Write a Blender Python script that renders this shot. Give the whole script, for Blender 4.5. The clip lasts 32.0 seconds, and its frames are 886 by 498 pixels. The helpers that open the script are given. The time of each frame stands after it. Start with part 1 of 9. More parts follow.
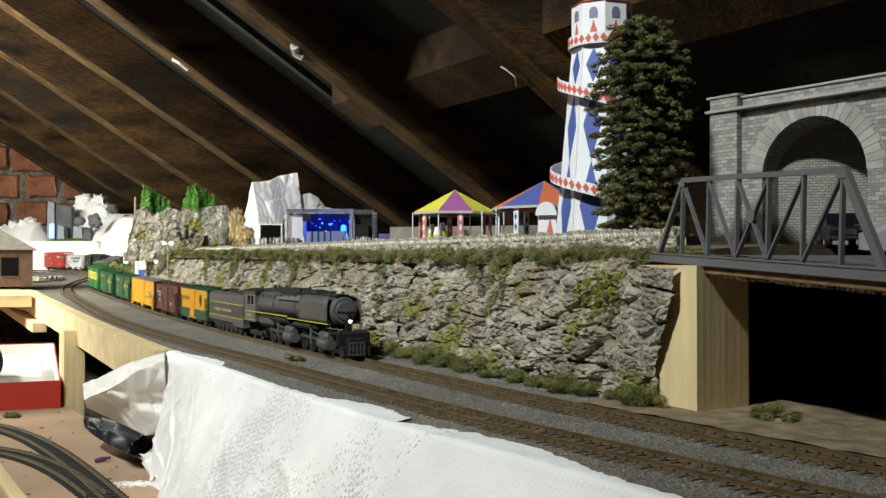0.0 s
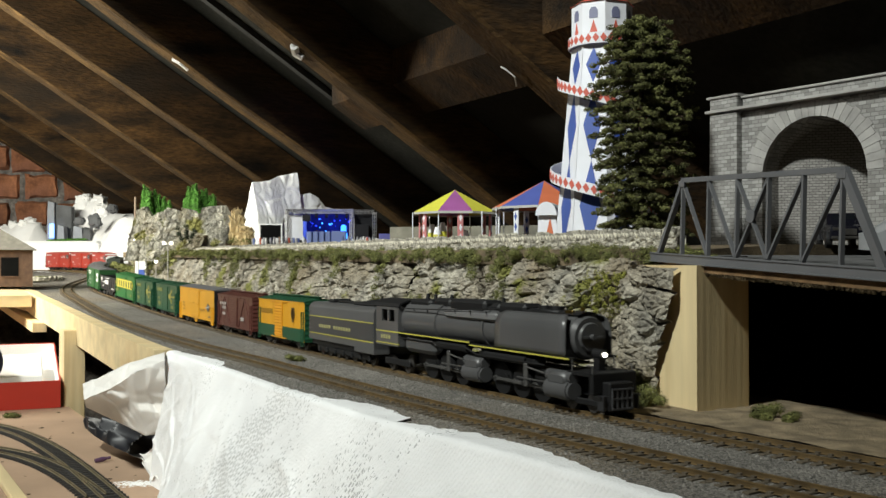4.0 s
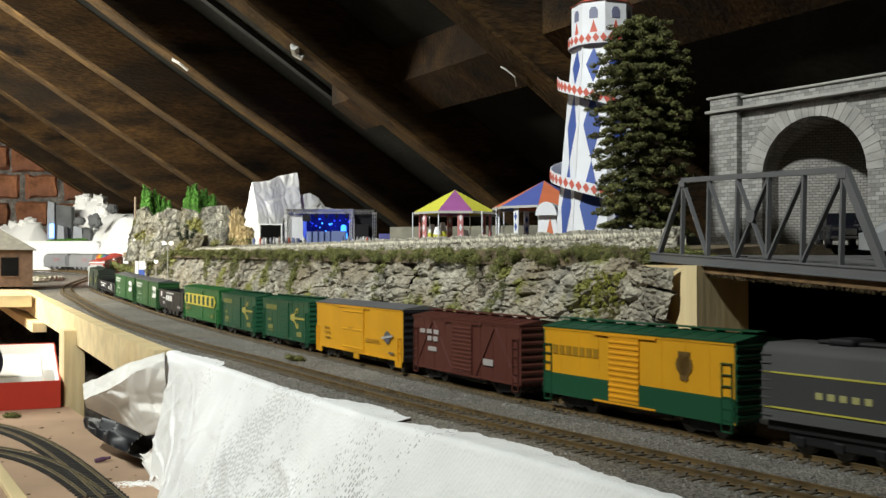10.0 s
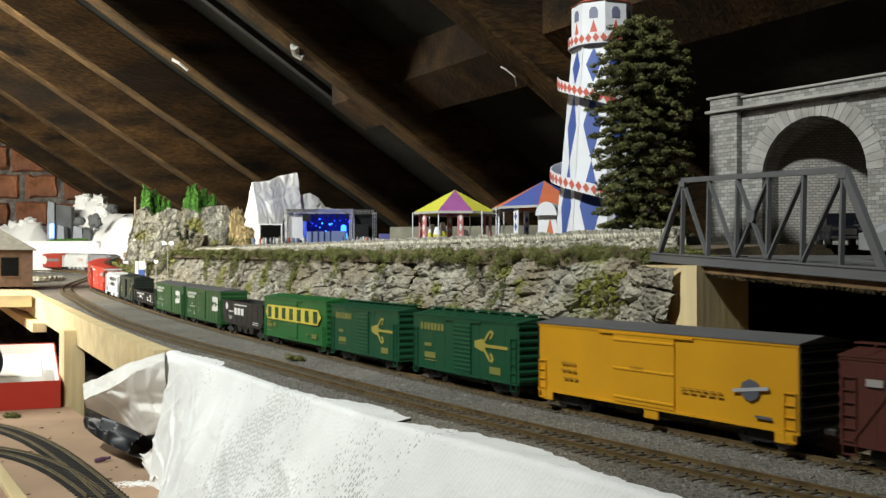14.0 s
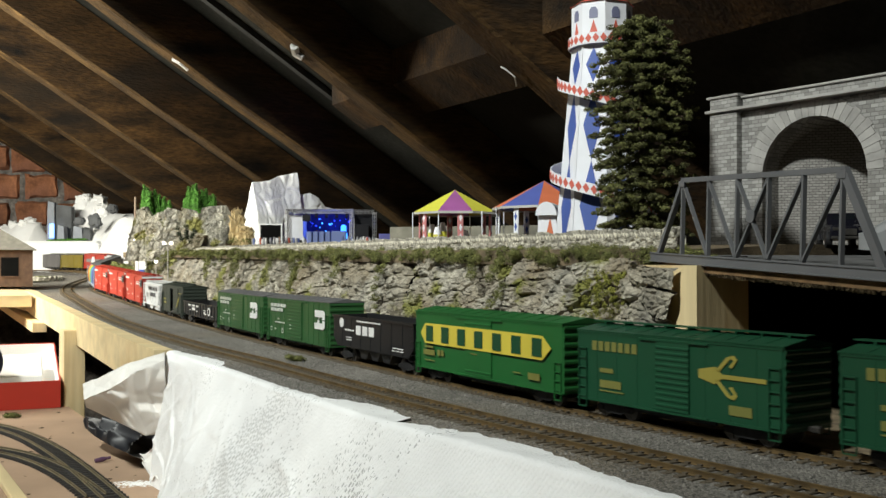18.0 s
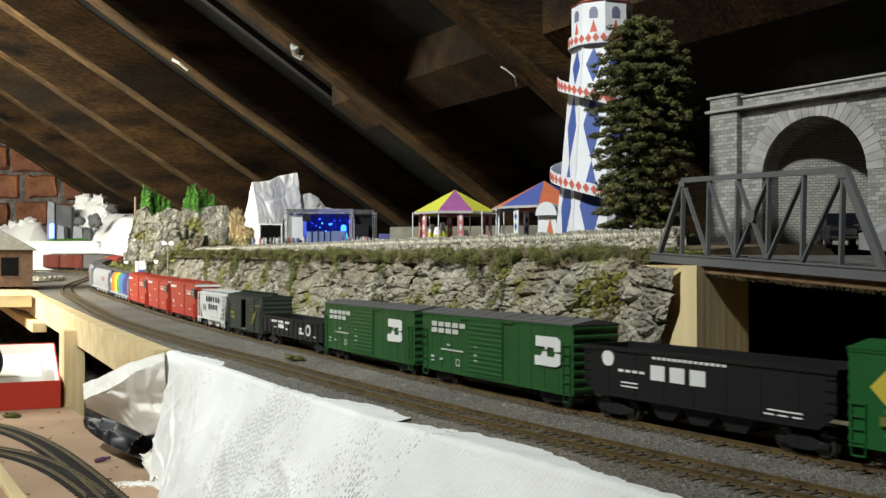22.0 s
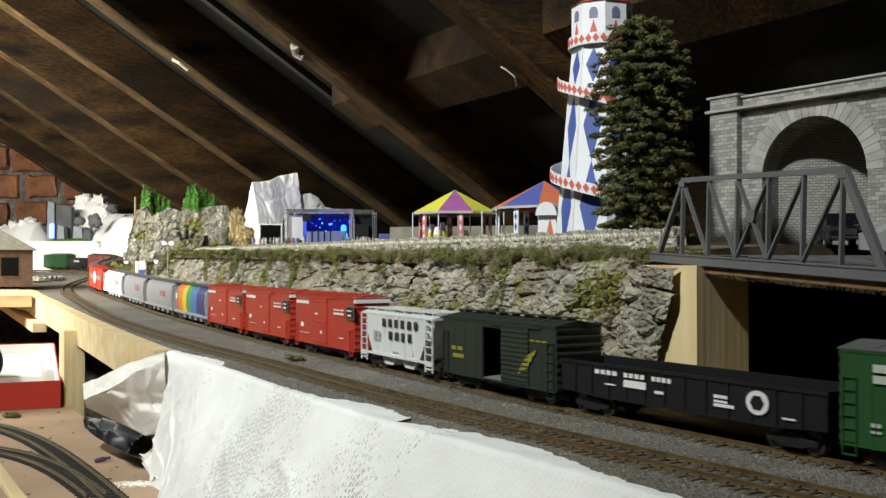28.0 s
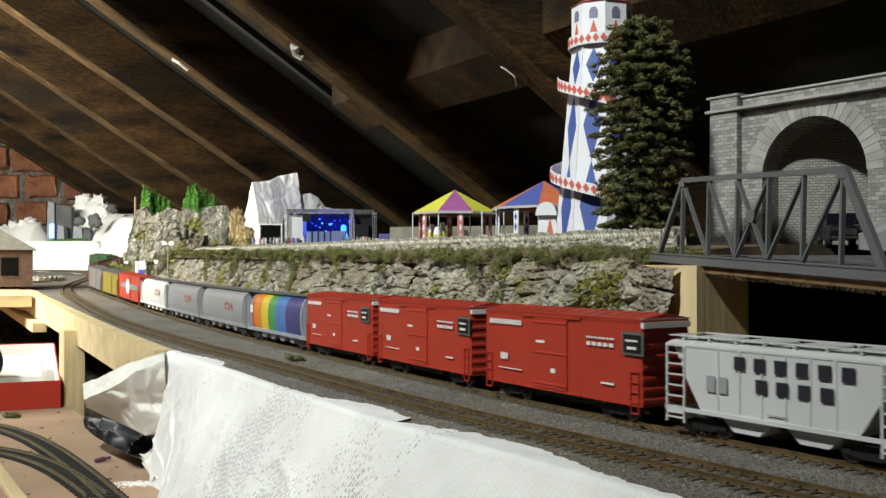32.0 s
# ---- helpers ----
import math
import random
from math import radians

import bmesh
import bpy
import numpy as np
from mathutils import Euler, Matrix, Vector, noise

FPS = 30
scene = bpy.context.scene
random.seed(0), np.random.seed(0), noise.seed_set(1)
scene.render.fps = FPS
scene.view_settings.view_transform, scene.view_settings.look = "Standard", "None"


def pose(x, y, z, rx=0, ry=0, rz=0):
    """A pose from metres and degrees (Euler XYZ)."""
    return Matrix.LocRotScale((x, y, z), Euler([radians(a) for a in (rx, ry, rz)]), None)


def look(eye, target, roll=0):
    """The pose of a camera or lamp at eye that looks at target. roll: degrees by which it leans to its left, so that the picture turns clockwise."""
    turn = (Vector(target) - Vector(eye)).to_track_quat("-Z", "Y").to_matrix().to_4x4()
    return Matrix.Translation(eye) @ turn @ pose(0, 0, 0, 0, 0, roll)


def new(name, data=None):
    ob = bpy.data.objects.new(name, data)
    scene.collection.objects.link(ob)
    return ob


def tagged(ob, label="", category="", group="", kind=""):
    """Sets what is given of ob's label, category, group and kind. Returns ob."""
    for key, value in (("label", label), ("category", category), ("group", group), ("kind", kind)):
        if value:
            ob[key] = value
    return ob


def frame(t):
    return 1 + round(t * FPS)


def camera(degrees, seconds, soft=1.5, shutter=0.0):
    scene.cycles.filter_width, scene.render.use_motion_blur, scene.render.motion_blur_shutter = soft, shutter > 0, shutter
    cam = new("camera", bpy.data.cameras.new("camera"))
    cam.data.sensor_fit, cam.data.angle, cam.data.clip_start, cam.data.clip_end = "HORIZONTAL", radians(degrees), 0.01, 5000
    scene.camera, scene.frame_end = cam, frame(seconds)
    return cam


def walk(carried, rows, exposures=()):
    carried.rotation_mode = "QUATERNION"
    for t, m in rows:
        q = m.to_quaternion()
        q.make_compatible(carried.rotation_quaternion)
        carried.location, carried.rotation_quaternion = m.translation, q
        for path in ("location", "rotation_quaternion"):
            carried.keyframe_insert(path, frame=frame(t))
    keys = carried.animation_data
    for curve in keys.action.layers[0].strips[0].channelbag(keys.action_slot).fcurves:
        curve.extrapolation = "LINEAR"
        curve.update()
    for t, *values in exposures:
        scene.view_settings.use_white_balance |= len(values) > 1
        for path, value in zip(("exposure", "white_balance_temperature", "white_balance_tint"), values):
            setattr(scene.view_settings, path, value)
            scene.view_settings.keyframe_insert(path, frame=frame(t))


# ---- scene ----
# ---- camera ----
cam = camera(49.494, 32.0, soft=1.5, shutter=0.5)
EYE = pose(0, 0, 0.0835, 90.769, 0, 0)
walk(cam, [(0, EYE), (32, EYE)], exposures=[(0, 0.0), (32, 0.0)])

# ---- light: two attic lamps under the ridge, everything else is shut out by the roof ----
# the house axes: A runs along the rafters down to the far eave, B along the ridge away from the camera
AX, BX = Vector((0.857, 0.515, 0)), Vector((-0.515, 0.857, 0))


def house(a, b, z):
    return AX * a + BX * b + Vector((0, 0, z))


world = bpy.data.worlds.new("attic_night")
scene.world = world
world.use_nodes = True
world.node_tree.nodes["Background"].inputs[0].default_value = (0.02, 0.022, 0.03, 1)
world.node_tree.nodes["Background"].inputs[1].default_value = 0.3


def lamp(name, a, b, z, aim, power, size, colour):
    data = bpy.data.lights.new(name, "AREA")
    data.shape, data.size, data.energy, data.color = "DISK", size, power, colour
    data.spread = radians(85)      # a shade keeps the light in a cone
    ob = new(name, data)
    ob.matrix_basis = look(house(a, b, z), aim)
    return ob


lamp("attic_lamp", -0.75, 0.25, 1.22, (-0.02, 1.31, 0.01), 9.3, 0.10, (0.96, 1.0, 0.94))
# long shaded fitting over the far end; its reflector keeps the light off the rafters
tube = bpy.data.lights.new("strip_lamp", "AREA")
tube.shape, tube.size, tube.size_y, tube.energy, tube.color, tube.spread = "RECTANGLE", 0.9, 0.06, 28, (1.0, 0.98, 0.86), radians(156)
tube_ob = new("strip_lamp", tube)
tube_ob.matrix_basis = look(house(-0.45, 2.15, 0.50), house(0.60, 2.55, 0.09))

# ---- materials ----
MATS = {}


def material(name, rgb, rough=0.6, metal=0.0, var=0.12, scale=60.0, fine=600.0, bump=0.15, dist=0.0006,
             dirt=None, dirt_amount=0.35, spec=0.5, glow=None, island=0.0, obj=0.0, stretch=(1, 1, 1), coords="Object"):
    """Two scales of grain in colour and relief, and blotches of a second colour."""
    if name in MATS:
        return MATS[name]
    m = bpy.data.materials.new(name)
    m.use_nodes = True
    nt = m.node_tree
    n, l = nt.nodes, nt.links
    b = n["Principled BSDF"]
    b.inputs["Roughness"].default_value, b.inputs["Metallic"].default_value = rough, metal
    b.inputs["Specular IOR Level"].default_value = spec
    tc = n.new("ShaderNodeTexCoord")
    mp = n.new("ShaderNodeMapping")
    mp.inputs["Scale"].default_value = stretch
    l.new(tc.outputs[coords], mp.inputs[0])

    def noise_at(s, detail=4.0):
        t = n.new("ShaderNodeTexNoise")
        t.inputs["Scale"].default_value, t.inputs["Detail"].default_value = s, detail
        l.new(mp.outputs[0], t.inputs["Vector"])
        return t.outputs["Fac"]

    def mix(fac, a, c):
        x = n.new("ShaderNodeMix")
        x.data_type = "RGBA"
        for sock, val in ((x.inputs["Factor"], fac), (x.inputs["A"], a), (x.inputs["B"], c)):
            if isinstance(val, (tuple, list)):
                sock.default_value = (*val, 1) if len(val) == 3 else val
            elif isinstance(val, float):
                sock.default_value = val
            else:
                l.new(val, sock)
        return x.outputs["Result"]

    def ramp(fac, lo, hi):
        r = n.new("ShaderNodeMapRange")
        r.inputs["From Min"].default_value, r.inputs["From Max"].default_value = lo, hi
        l.new(fac, r.inputs["Value"])
        return r.outputs["Result"]

    big, small = noise_at(scale), noise_at(fine, 3.0)
    dark = tuple(c * (1 - var * 1.6) for c in rgb)
    light = tuple(min(1, c * (1 + var)) for c in rgb)
    col = mix(ramp(big, 0.3, 0.7), dark, light)
    col = mix(ramp(small, 0.35, 0.65), mix(var * 0.9 if var < 1 else 0.9, col, dark), col)
    if dirt:
        col = mix(ramp(noise_at(scale * 0.37, 6.0), 0.62 - dirt_amount * 0.35, 0.72), col, dirt)
    for amount, kind in ((island, "i"), (obj, "o")):
        if amount:
            src = n.new("ShaderNodeNewGeometry").outputs["Random Per Island"] if kind == "i" else n.new("ShaderNodeObjectInfo").outputs["Random"]
            hsv = n.new("ShaderNodeHueSaturation")
            r = n.new("ShaderNodeMapRange")
            r.inputs["To Min"].default_value, r.inputs["To Max"].default_value = 1 - amount, 1 + amount
            l.new(src, r.inputs["Value"])
            l.new(r.outputs["Result"], hsv.inputs["Value"])
            l.new(col, hsv.inputs["Color"])
            col = hsv.outputs["Color"]
    l.new(col, b.inputs["Base Color"])
    if bump:
        bp = n.new("ShaderNodeBump")
        bp.inputs["Strength"].default_value, bp.inputs["Distance"].default_value = bump, dist
        l.new(small, bp.inputs["Height"])
        l.new(bp.outputs[0], b.inputs["Normal"])
    if glow:
        b.inputs["Emission Color"].default_value, b.inputs["Emission Strength"].default_value = (*glow[0], 1), glow[1]
    MATS[name] = m
    return m


def plastic(name, rgb, rough=0.42, var=0.07):
    return material("plastic_" + name, rgb, rough, var=var, scale=25, fine=900, bump=0.06, dist=0.0002)


# ---- mesh helpers ----
class M:
    """Collects vertices and faces of one part."""

    def __init__(self):
        self.v, self.f = [], []

    def add(self, vs, fs, m=None):
        k = len(self.v)
        self.v += [tuple(m @ Vector(p)) for p in vs] if m else [tuple(p) for p in vs]
        self.f += [tuple(i + k for i in f) for f in fs]
        return self

    def box(self, x0, x1, y0, y1, z0, z1, b=0.0, m=None):
        lo, hi = (x0, y0, z0), (x1, y1, z1)
        if b <= 0:
            vs = [(lo[0] if i & 1 else hi[0], lo[1] if i & 2 else hi[1], lo[2] if i & 4 else hi[2]) for i in range(8)]
            return self.add(vs, [(0, 1, 3, 2), (4, 6, 7, 5), (0, 4, 5, 1), (2, 3, 7, 6), (0, 2, 6, 4), (1, 5, 7, 3)], m)
        vs, idx = [], {}
        for i in range(8):
            for ax in range(3):
                p = []
                for k in range(3):
                    s = (i >> k) & 1
                    p.append((hi[k] if s else lo[k]) if k == ax else ((hi[k] - b) if s else (lo[k] + b)))
                idx[i, ax] = len(vs)
                vs.append(p)
        fs = []
        for ax in range(3):
            u, w = (ax + 1) % 3, (ax + 2) % 3
            for s in (0, 1):
                base = s << ax
                fs.append([idx[base | (du << u) | (dw << w), ax] for du, dw in ((0, 0), (1, 0), (1, 1), (0, 1))])
            for su in (0, 1):
                for sw in (0, 1):
                    c = (su << u) | (sw << w)
                    fs.append([idx[c, u], idx[c | (1 << ax), u], idx[c | (1 << ax), w], idx[c, w]])
        for i in range(8):
            fs.append([idx[i, 0], idx[i, 1], idx[i, 2]])
        return self.add(vs, fs, m)

    def cyl(self, p, q, r, n=12, r2=None, cap=True, m=None):
        p, q = Vector(p), Vector(q)
        r2 = r if r2 is None else r2
        d = (q - p).normalized()
        u = d.orthogonal().normalized()
        w = d.cross(u)
        vs = []
        for c, rr in ((p, r), (q, r2)):
            vs += [c + (u * math.cos(2 * math.pi * i / n) + w * math.sin(2 * math.pi * i / n)) * rr for i in range(n)]
        fs = [(i, (i + 1) % n, n + (i + 1) % n, n + i) for i in range(n)]
        if cap:
            fs += [tuple(range(n))[::-1], tuple(range(n, 2 * n))]
        return self.add(vs, fs, m)

    def tube(self, pts, r, n=6):
        for a, b in zip(pts, pts[1:]):
            self.cyl(a, b, r, n)
        return self

    def prism(self, pts, axis, lo, hi, m=None):
        """A polygon of 2D points drawn out along an axis (0 x, 1 y, 2 z)."""
        k = len(pts)
        u, w = [(1, 2), (0, 2), (0, 1)][axis]
        vs = []
        for h in (lo, hi):
            for a, c in pts:
                p = [0, 0, 0]
                p[axis], p[u], p[w] = h, a, c
                vs.append(p)
        fs = [tuple(range(k))[::-1], tuple(range(k, 2 * k))] + [(i, (i + 1) % k, k + (i + 1) % k, k + i) for i in range(k)]
        return self.add(vs, fs, m)

    def grid(self, fn, nu, nv):
        k = len(self.v)
        for i in range(nu + 1):
            for j in range(nv + 1):
                self.v.append(tuple(fn(i / nu, j / nv)))
        for i in range(nu):
            for j in range(nv):
                a = k + i * (nv + 1) + j
                self.f.append((a, a + 1, a + nv + 2, a + nv + 1))
        return self

    def mesh(self, name, mat, smooth=False, fix=True):
        me = bpy.data.meshes.new(name)
        me.from_pydata(self.v, [], self.f)
        if fix:
            bm = bmesh.new()
            bm.from_mesh(me)
            bmesh.ops.recalc_face_normals(bm, faces=bm.faces)
            bm.to_mesh(me)
            bm.free()
        if smooth:
            me.shade_smooth()
            me.set_sharp_from_angle(angle=radians(40))
        me.materials.append(mat)
        return me

    def ob(self, name, mat, parent=None, label="", smooth=False, fix=True, at=None):
        o = new(name, self.mesh(name, mat, smooth, fix))
        o.parent = parent
        if at is not None:
            o.matrix_basis = at
        if label:
            tagged(o, label)
        return o


def thing(name, m, label, category, group="", kind=""):
    ob = new(name)
    ob.empty_display_size = 0.02
    ob.matrix_basis = m
    return tagged(ob, label, category, group, kind)


def shared(name, me, parent, m):
    """One more piece on a mesh that others use too."""
    o = new(name, me)
    o.parent = parent
    o.matrix_basis = m
    return o


def cloud(name, centres, mat, count, size, parent=None, label="", flat=0.7, seed=1):
    """Foliage: many small leaves strewn over balls (x, y, z, radius, squash)."""
    rng = np.random.default_rng(seed)
    vs, fs = [], []
    for x, y, z, r, q in centres:
        n = max(6, int(count * (r / 0.01) ** 2))
        d = rng.normal(size=(n, 3))
        d /= np.linalg.norm(d, axis=1)[:, None]
        rad = r * (0.55 + 0.5 * rng.random(n))
        c = d * rad[:, None] * np.array([1, 1, q]) + np.array([x, y, z])
        a = rng.normal(size=(n, 3))
        a -= (a * d).sum(1)[:, None] * d * flat
        a /= np.linalg.norm(a, axis=1)[:, None]
        b = np.cross(a, d) + 0.4 * rng.normal(size=(n, 3))
        b /= np.linalg.norm(b, axis=1)[:, None]
        s = size * (0.6 + 0.8 * rng.random(n))[:, None]
        quad = np.stack([c - a * s, c - b * s * 0.6, c + a * s, c + b * s * 0.6], 1).reshape(-1, 3)
        k = len(vs)
        vs.extend(map(tuple, quad))
        fs.extend((k + 4 * i, k + 4 * i + 1, k + 4 * i + 2, k + 4 * i + 3) for i in range(n))
    o = M()
    o.v, o.f = vs, fs
    return o.ob(name, mat, parent, label, fix=False)


# ---- the track: curvature and height along the line, s in metres, 0 abreast of the cliff's near end ----
KNOT = [-5.6, -4.1, -4.0, -3.2, -3.0, -2.8, -2.6, -2.4, -2.2, -2.0, -1.8, -1.6, -1.4, -1.2, 0.0, 0.2, 0.4, 3.2]
BEND = [0.0, 0.0, -2.2, -2.2, -0.9, -0.72, -0.742, -1.15, -1.315, 0.198, 1.351, 0.292, -0.147, 0.0, 0.431, 0.236, 0.052, 0.0]
RISE_S = [-5.6, -3.0, -2.6, -2.4, -2.2, -2.0, -1.8, -1.6, -1.4, -1.2, -1.0, -0.6, 0.0, 3.2]
RISE = [0.059, 0.059, 0.0575, 0.054, 0.0476, 0.0378, 0.0278, 0.0204, 0.0139, 0.0077, 0.0033, -0.0012, 0.0, 0.0]
PS = np.linspace(-5.6, 3.2, 1761)
_k = np.interp(PS, KNOT, BEND)
_k[(PS > -1.2) & (PS < -0.2)] = 0.0
_near = (PS >= -0.2) & (PS < 0.0)
_k[_near] = (PS[_near] + 0.2) / 0.2 * 0.431
_step = PS[1] - PS[0]
_th = np.concatenate([[0], np.cumsum((_k[1:] + _k[:-1]) / 2 * _step)])
_th += radians(-59.174) - np.interp(0, PS, _th)
_mid = (_th[1:] + _th[:-1]) / 2
_x = np.concatenate([[0], np.cumsum(np.cos(_mid) * _step)])
_y = np.concatenate([[0], np.cumsum(np.sin(_mid) * _step)])
_x += 0.07036 - np.interp(0, PS, _x)
_y += 0.57205 - np.interp(0, PS, _y)
_z = np.interp(PS, RISE_S, RISE)
_z = np.convolve(np.pad(_z, 30, mode="edge"), np.ones(61) / 61, mode="valid")


def line(s, off=0.0, z=0.0):
    """The place on the layout s metres along the main line, off metres to its cliff side, z over its rail top."""
    th = np.interp(s, PS, _th)
    return Vector((np.interp(s, PS, _x) - math.sin(th) * off, np.interp(s, PS, _y) + math.cos(th) * off, np.interp(s, PS, _z) + z))


def flat(s, off, z):
    """The same with the height over the level datum."""
    p = line(s, off)
    return Vector((p.x, p.y, z))


def heading(s):
    return math.degrees(np.interp(s, PS, _th))


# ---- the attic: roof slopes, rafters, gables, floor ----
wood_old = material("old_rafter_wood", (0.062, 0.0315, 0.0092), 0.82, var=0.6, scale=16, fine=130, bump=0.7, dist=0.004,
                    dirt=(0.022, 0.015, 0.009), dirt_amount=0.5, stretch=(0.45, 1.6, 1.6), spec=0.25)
# paler copy of the rafter wood: some wear, mostly lamplight painted on the underside
wood_worn_lit = material("worn_lit_rafter_edge", (0.110, 0.063, 0.022), 0.8, var=0.5, scale=18, fine=130, bump=0.7, dist=0.004,
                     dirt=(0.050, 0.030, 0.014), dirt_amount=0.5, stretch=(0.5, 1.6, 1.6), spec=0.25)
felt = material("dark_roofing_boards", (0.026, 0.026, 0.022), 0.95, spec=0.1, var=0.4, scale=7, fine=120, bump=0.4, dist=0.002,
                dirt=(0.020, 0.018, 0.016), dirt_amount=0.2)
PITCH = 0.62          # fall of the roof per metre
ROOF0 = 0.773         # height of the rafters' lower face over the camera's line
RIDGE = -1.05


def roof_z(a):
    return ROOF0 - PITCH * a


ROOF_M = Matrix((AX.to_4d(), BX.to_4d(), (0, 0, 1, 0), (0, 0, 0, 1))).transposed()
for k, c in enumerate((AX, BX, Vector((0, 0, 1)))):
    for r in range(3):
        ROOF_M[r][k] = c[r]
ROOF_M[3][0] = ROOF_M[3][1] = ROOF_M[3][2] = 0
ROOF_M[3][3] = 1
B0, B1 = -2.6, 4.25


def house_slab(name, pts, lo, hi, mat, kind="structure", label=""):
    """A slab with its outline in (a, z), drawn out along the ridge."""
    o = M().prism(pts, 1, lo, hi).ob(name, mat, None, label)
    o.matrix_basis = ROOF_M
    return tagged(o, kind=kind)


DEEP = 0.115
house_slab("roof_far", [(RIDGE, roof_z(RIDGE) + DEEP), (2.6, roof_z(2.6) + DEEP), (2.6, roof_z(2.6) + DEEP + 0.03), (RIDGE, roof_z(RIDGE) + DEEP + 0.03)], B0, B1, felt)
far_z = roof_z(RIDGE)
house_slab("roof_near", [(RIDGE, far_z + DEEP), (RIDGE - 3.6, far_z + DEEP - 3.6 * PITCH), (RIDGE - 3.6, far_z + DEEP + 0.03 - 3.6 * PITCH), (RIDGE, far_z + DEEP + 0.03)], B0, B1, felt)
floor_m = material("attic_floor_boards", (0.16, 0.11, 0.07), 0.8, var=0.3, scale=6, fine=90, bump=0.3, dist=0.002)
house_slab("floor", [(-4.7, -0.95), (2.7, -0.95), (2.7, -0.91), (-4.7, -0.91)], B0, B1, floor_m)

# rafters: planks on edge, about 0.41 m apart, with a worn underside coloured paler as lamplit
def rafter_skin(b, i, faces):
    """The chosen faces of one uneven plank: 0 underside, 1 far side, 2 top, 3 near side."""
    r = M()
    lo, hi, nseg = RIDGE, 2.55, 60
    for k in range(nseg + 1):
        a = lo + (hi - lo) * k / nseg
        w = 0.026 + 0.0015 * math.sin(7 * a + i) + 0.0012 * noise.noise(Vector((a * 9, i, 1)))
        dz = 0.003 * math.sin(5 * a + 2 * i) + 0.002 * noise.noise(Vector((a * 14, i, 4)))
        c = 0.004 + 0.003 * noise.noise(Vector((a * 11, i, 7)))
        r.v += [(a, b - w + c, roof_z(a) + dz), (a, b + w - 0.003, roof_z(a) + dz + 0.001), (a, b + w, roof_z(a) + dz + 0.004),
                (a, b + w, roof_z(a) + DEEP - 0.003), (a, b - w, roof_z(a) + DEEP - 0.003), (a, b - w, roof_z(a) + dz + c)]
    for k in range(nseg):
        for j in faces:
            r.f.append((6 * k + j, 6 * k + (j + 1) % 6, 6 * k + 6 + (j + 1) % 6, 6 * k + 6 + j))
    return r


for i in range(-1, 7):
    b = 1.408 + 0.4005 * i + 0.006 * math.sin(i * 2.3) - (0.03 if i == 6 else 0)
    raf = thing("rafter", ROOF_M, "old brown sawn timber rafter, worn underside coloured paler as lit", "rafter", "rafters of the roof")
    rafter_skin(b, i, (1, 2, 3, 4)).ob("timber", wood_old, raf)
    rafter_skin(b, i, (0, 5)).ob("worn_underside", wood_worn_lit, raf, "worn underside, coloured paler as lit")

# purlin across the rafters, and a grey batten on the felt
house_slab("purlin", [(0.735, roof_z(0.735) + 0.055), (0.80, roof_z(0.80) + 0.055), (0.80, roof_z(0.80) + 0.112), (0.735, roof_z(0.735) + 0.112)], 0.1, 1.62, wood_old)
lath = M().box(-1.0, 0.79, 1.690, 1.706, 0, 0.012)
lath.v = [(x, y, z + roof_z(x) + DEEP - 0.013) for x, y, z in lath.v]
lo_ = lath.ob("roof_batten", material("grey_batten", (0.030, 0.030, 0.029), 0.85, var=0.3, scale=14, fine=160, bump=0.3))
lo_.matrix_basis = ROOF_M
tagged(lo_, "narrow grey wooden batten between the rafters", "batten")

# gable of rough brick in the distance, and a plain one behind
mortar = material("grey_mortar", (0.24, 0.22, 0.20), 0.95, var=0.5, scale=22, fine=120, bump=0.9, dist=0.006)
GB = 3.86
gable = M()
gable.prism([(-4.6, -0.95), (2.6, -0.95), (2.6, roof_z(2.6) + DEEP), (RIDGE, far_z + DEEP), (-4.6, far_z + DEEP - (RIDGE + 4.6) * PITCH)], 1, GB, GB + 0.2)
gable_ob = gable.ob("wall_gable_far", mortar)
gable_ob.matrix_basis = ROOF_M
tagged(gable_ob, kind="structure")
back = M().prism([(-4.6, -0.95), (2.6, -0.95), (2.6, roof_z(2.6) + DEEP), (RIDGE, far_z + DEEP), (-4.6, far_z + DEEP - (RIDGE + 4.6) * PITCH)], 1, B0 - 0.2, B0).ob("wall_gable_near", mortar)
back.matrix_basis = ROOF_M
tagged(back, kind="structure")

# ---- the layout's boards ----
ply = material("pale_pine_board", (0.72, 0.58, 0.33), 0.6, var=0.12, scale=14, fine=220, bump=0.15, dist=0.0008,
               dirt=(0.58, 0.41, 0.2), dirt_amount=0.25, stretch=(0.4, 3, 3))
ballast = material("grey_ballast", (0.158, 0.148, 0.130), 0.95, var=0.2, scale=9, fine=1400, bump=0, dirt=(0.19, 0.15, 0.10), dirt_amount=0.3)


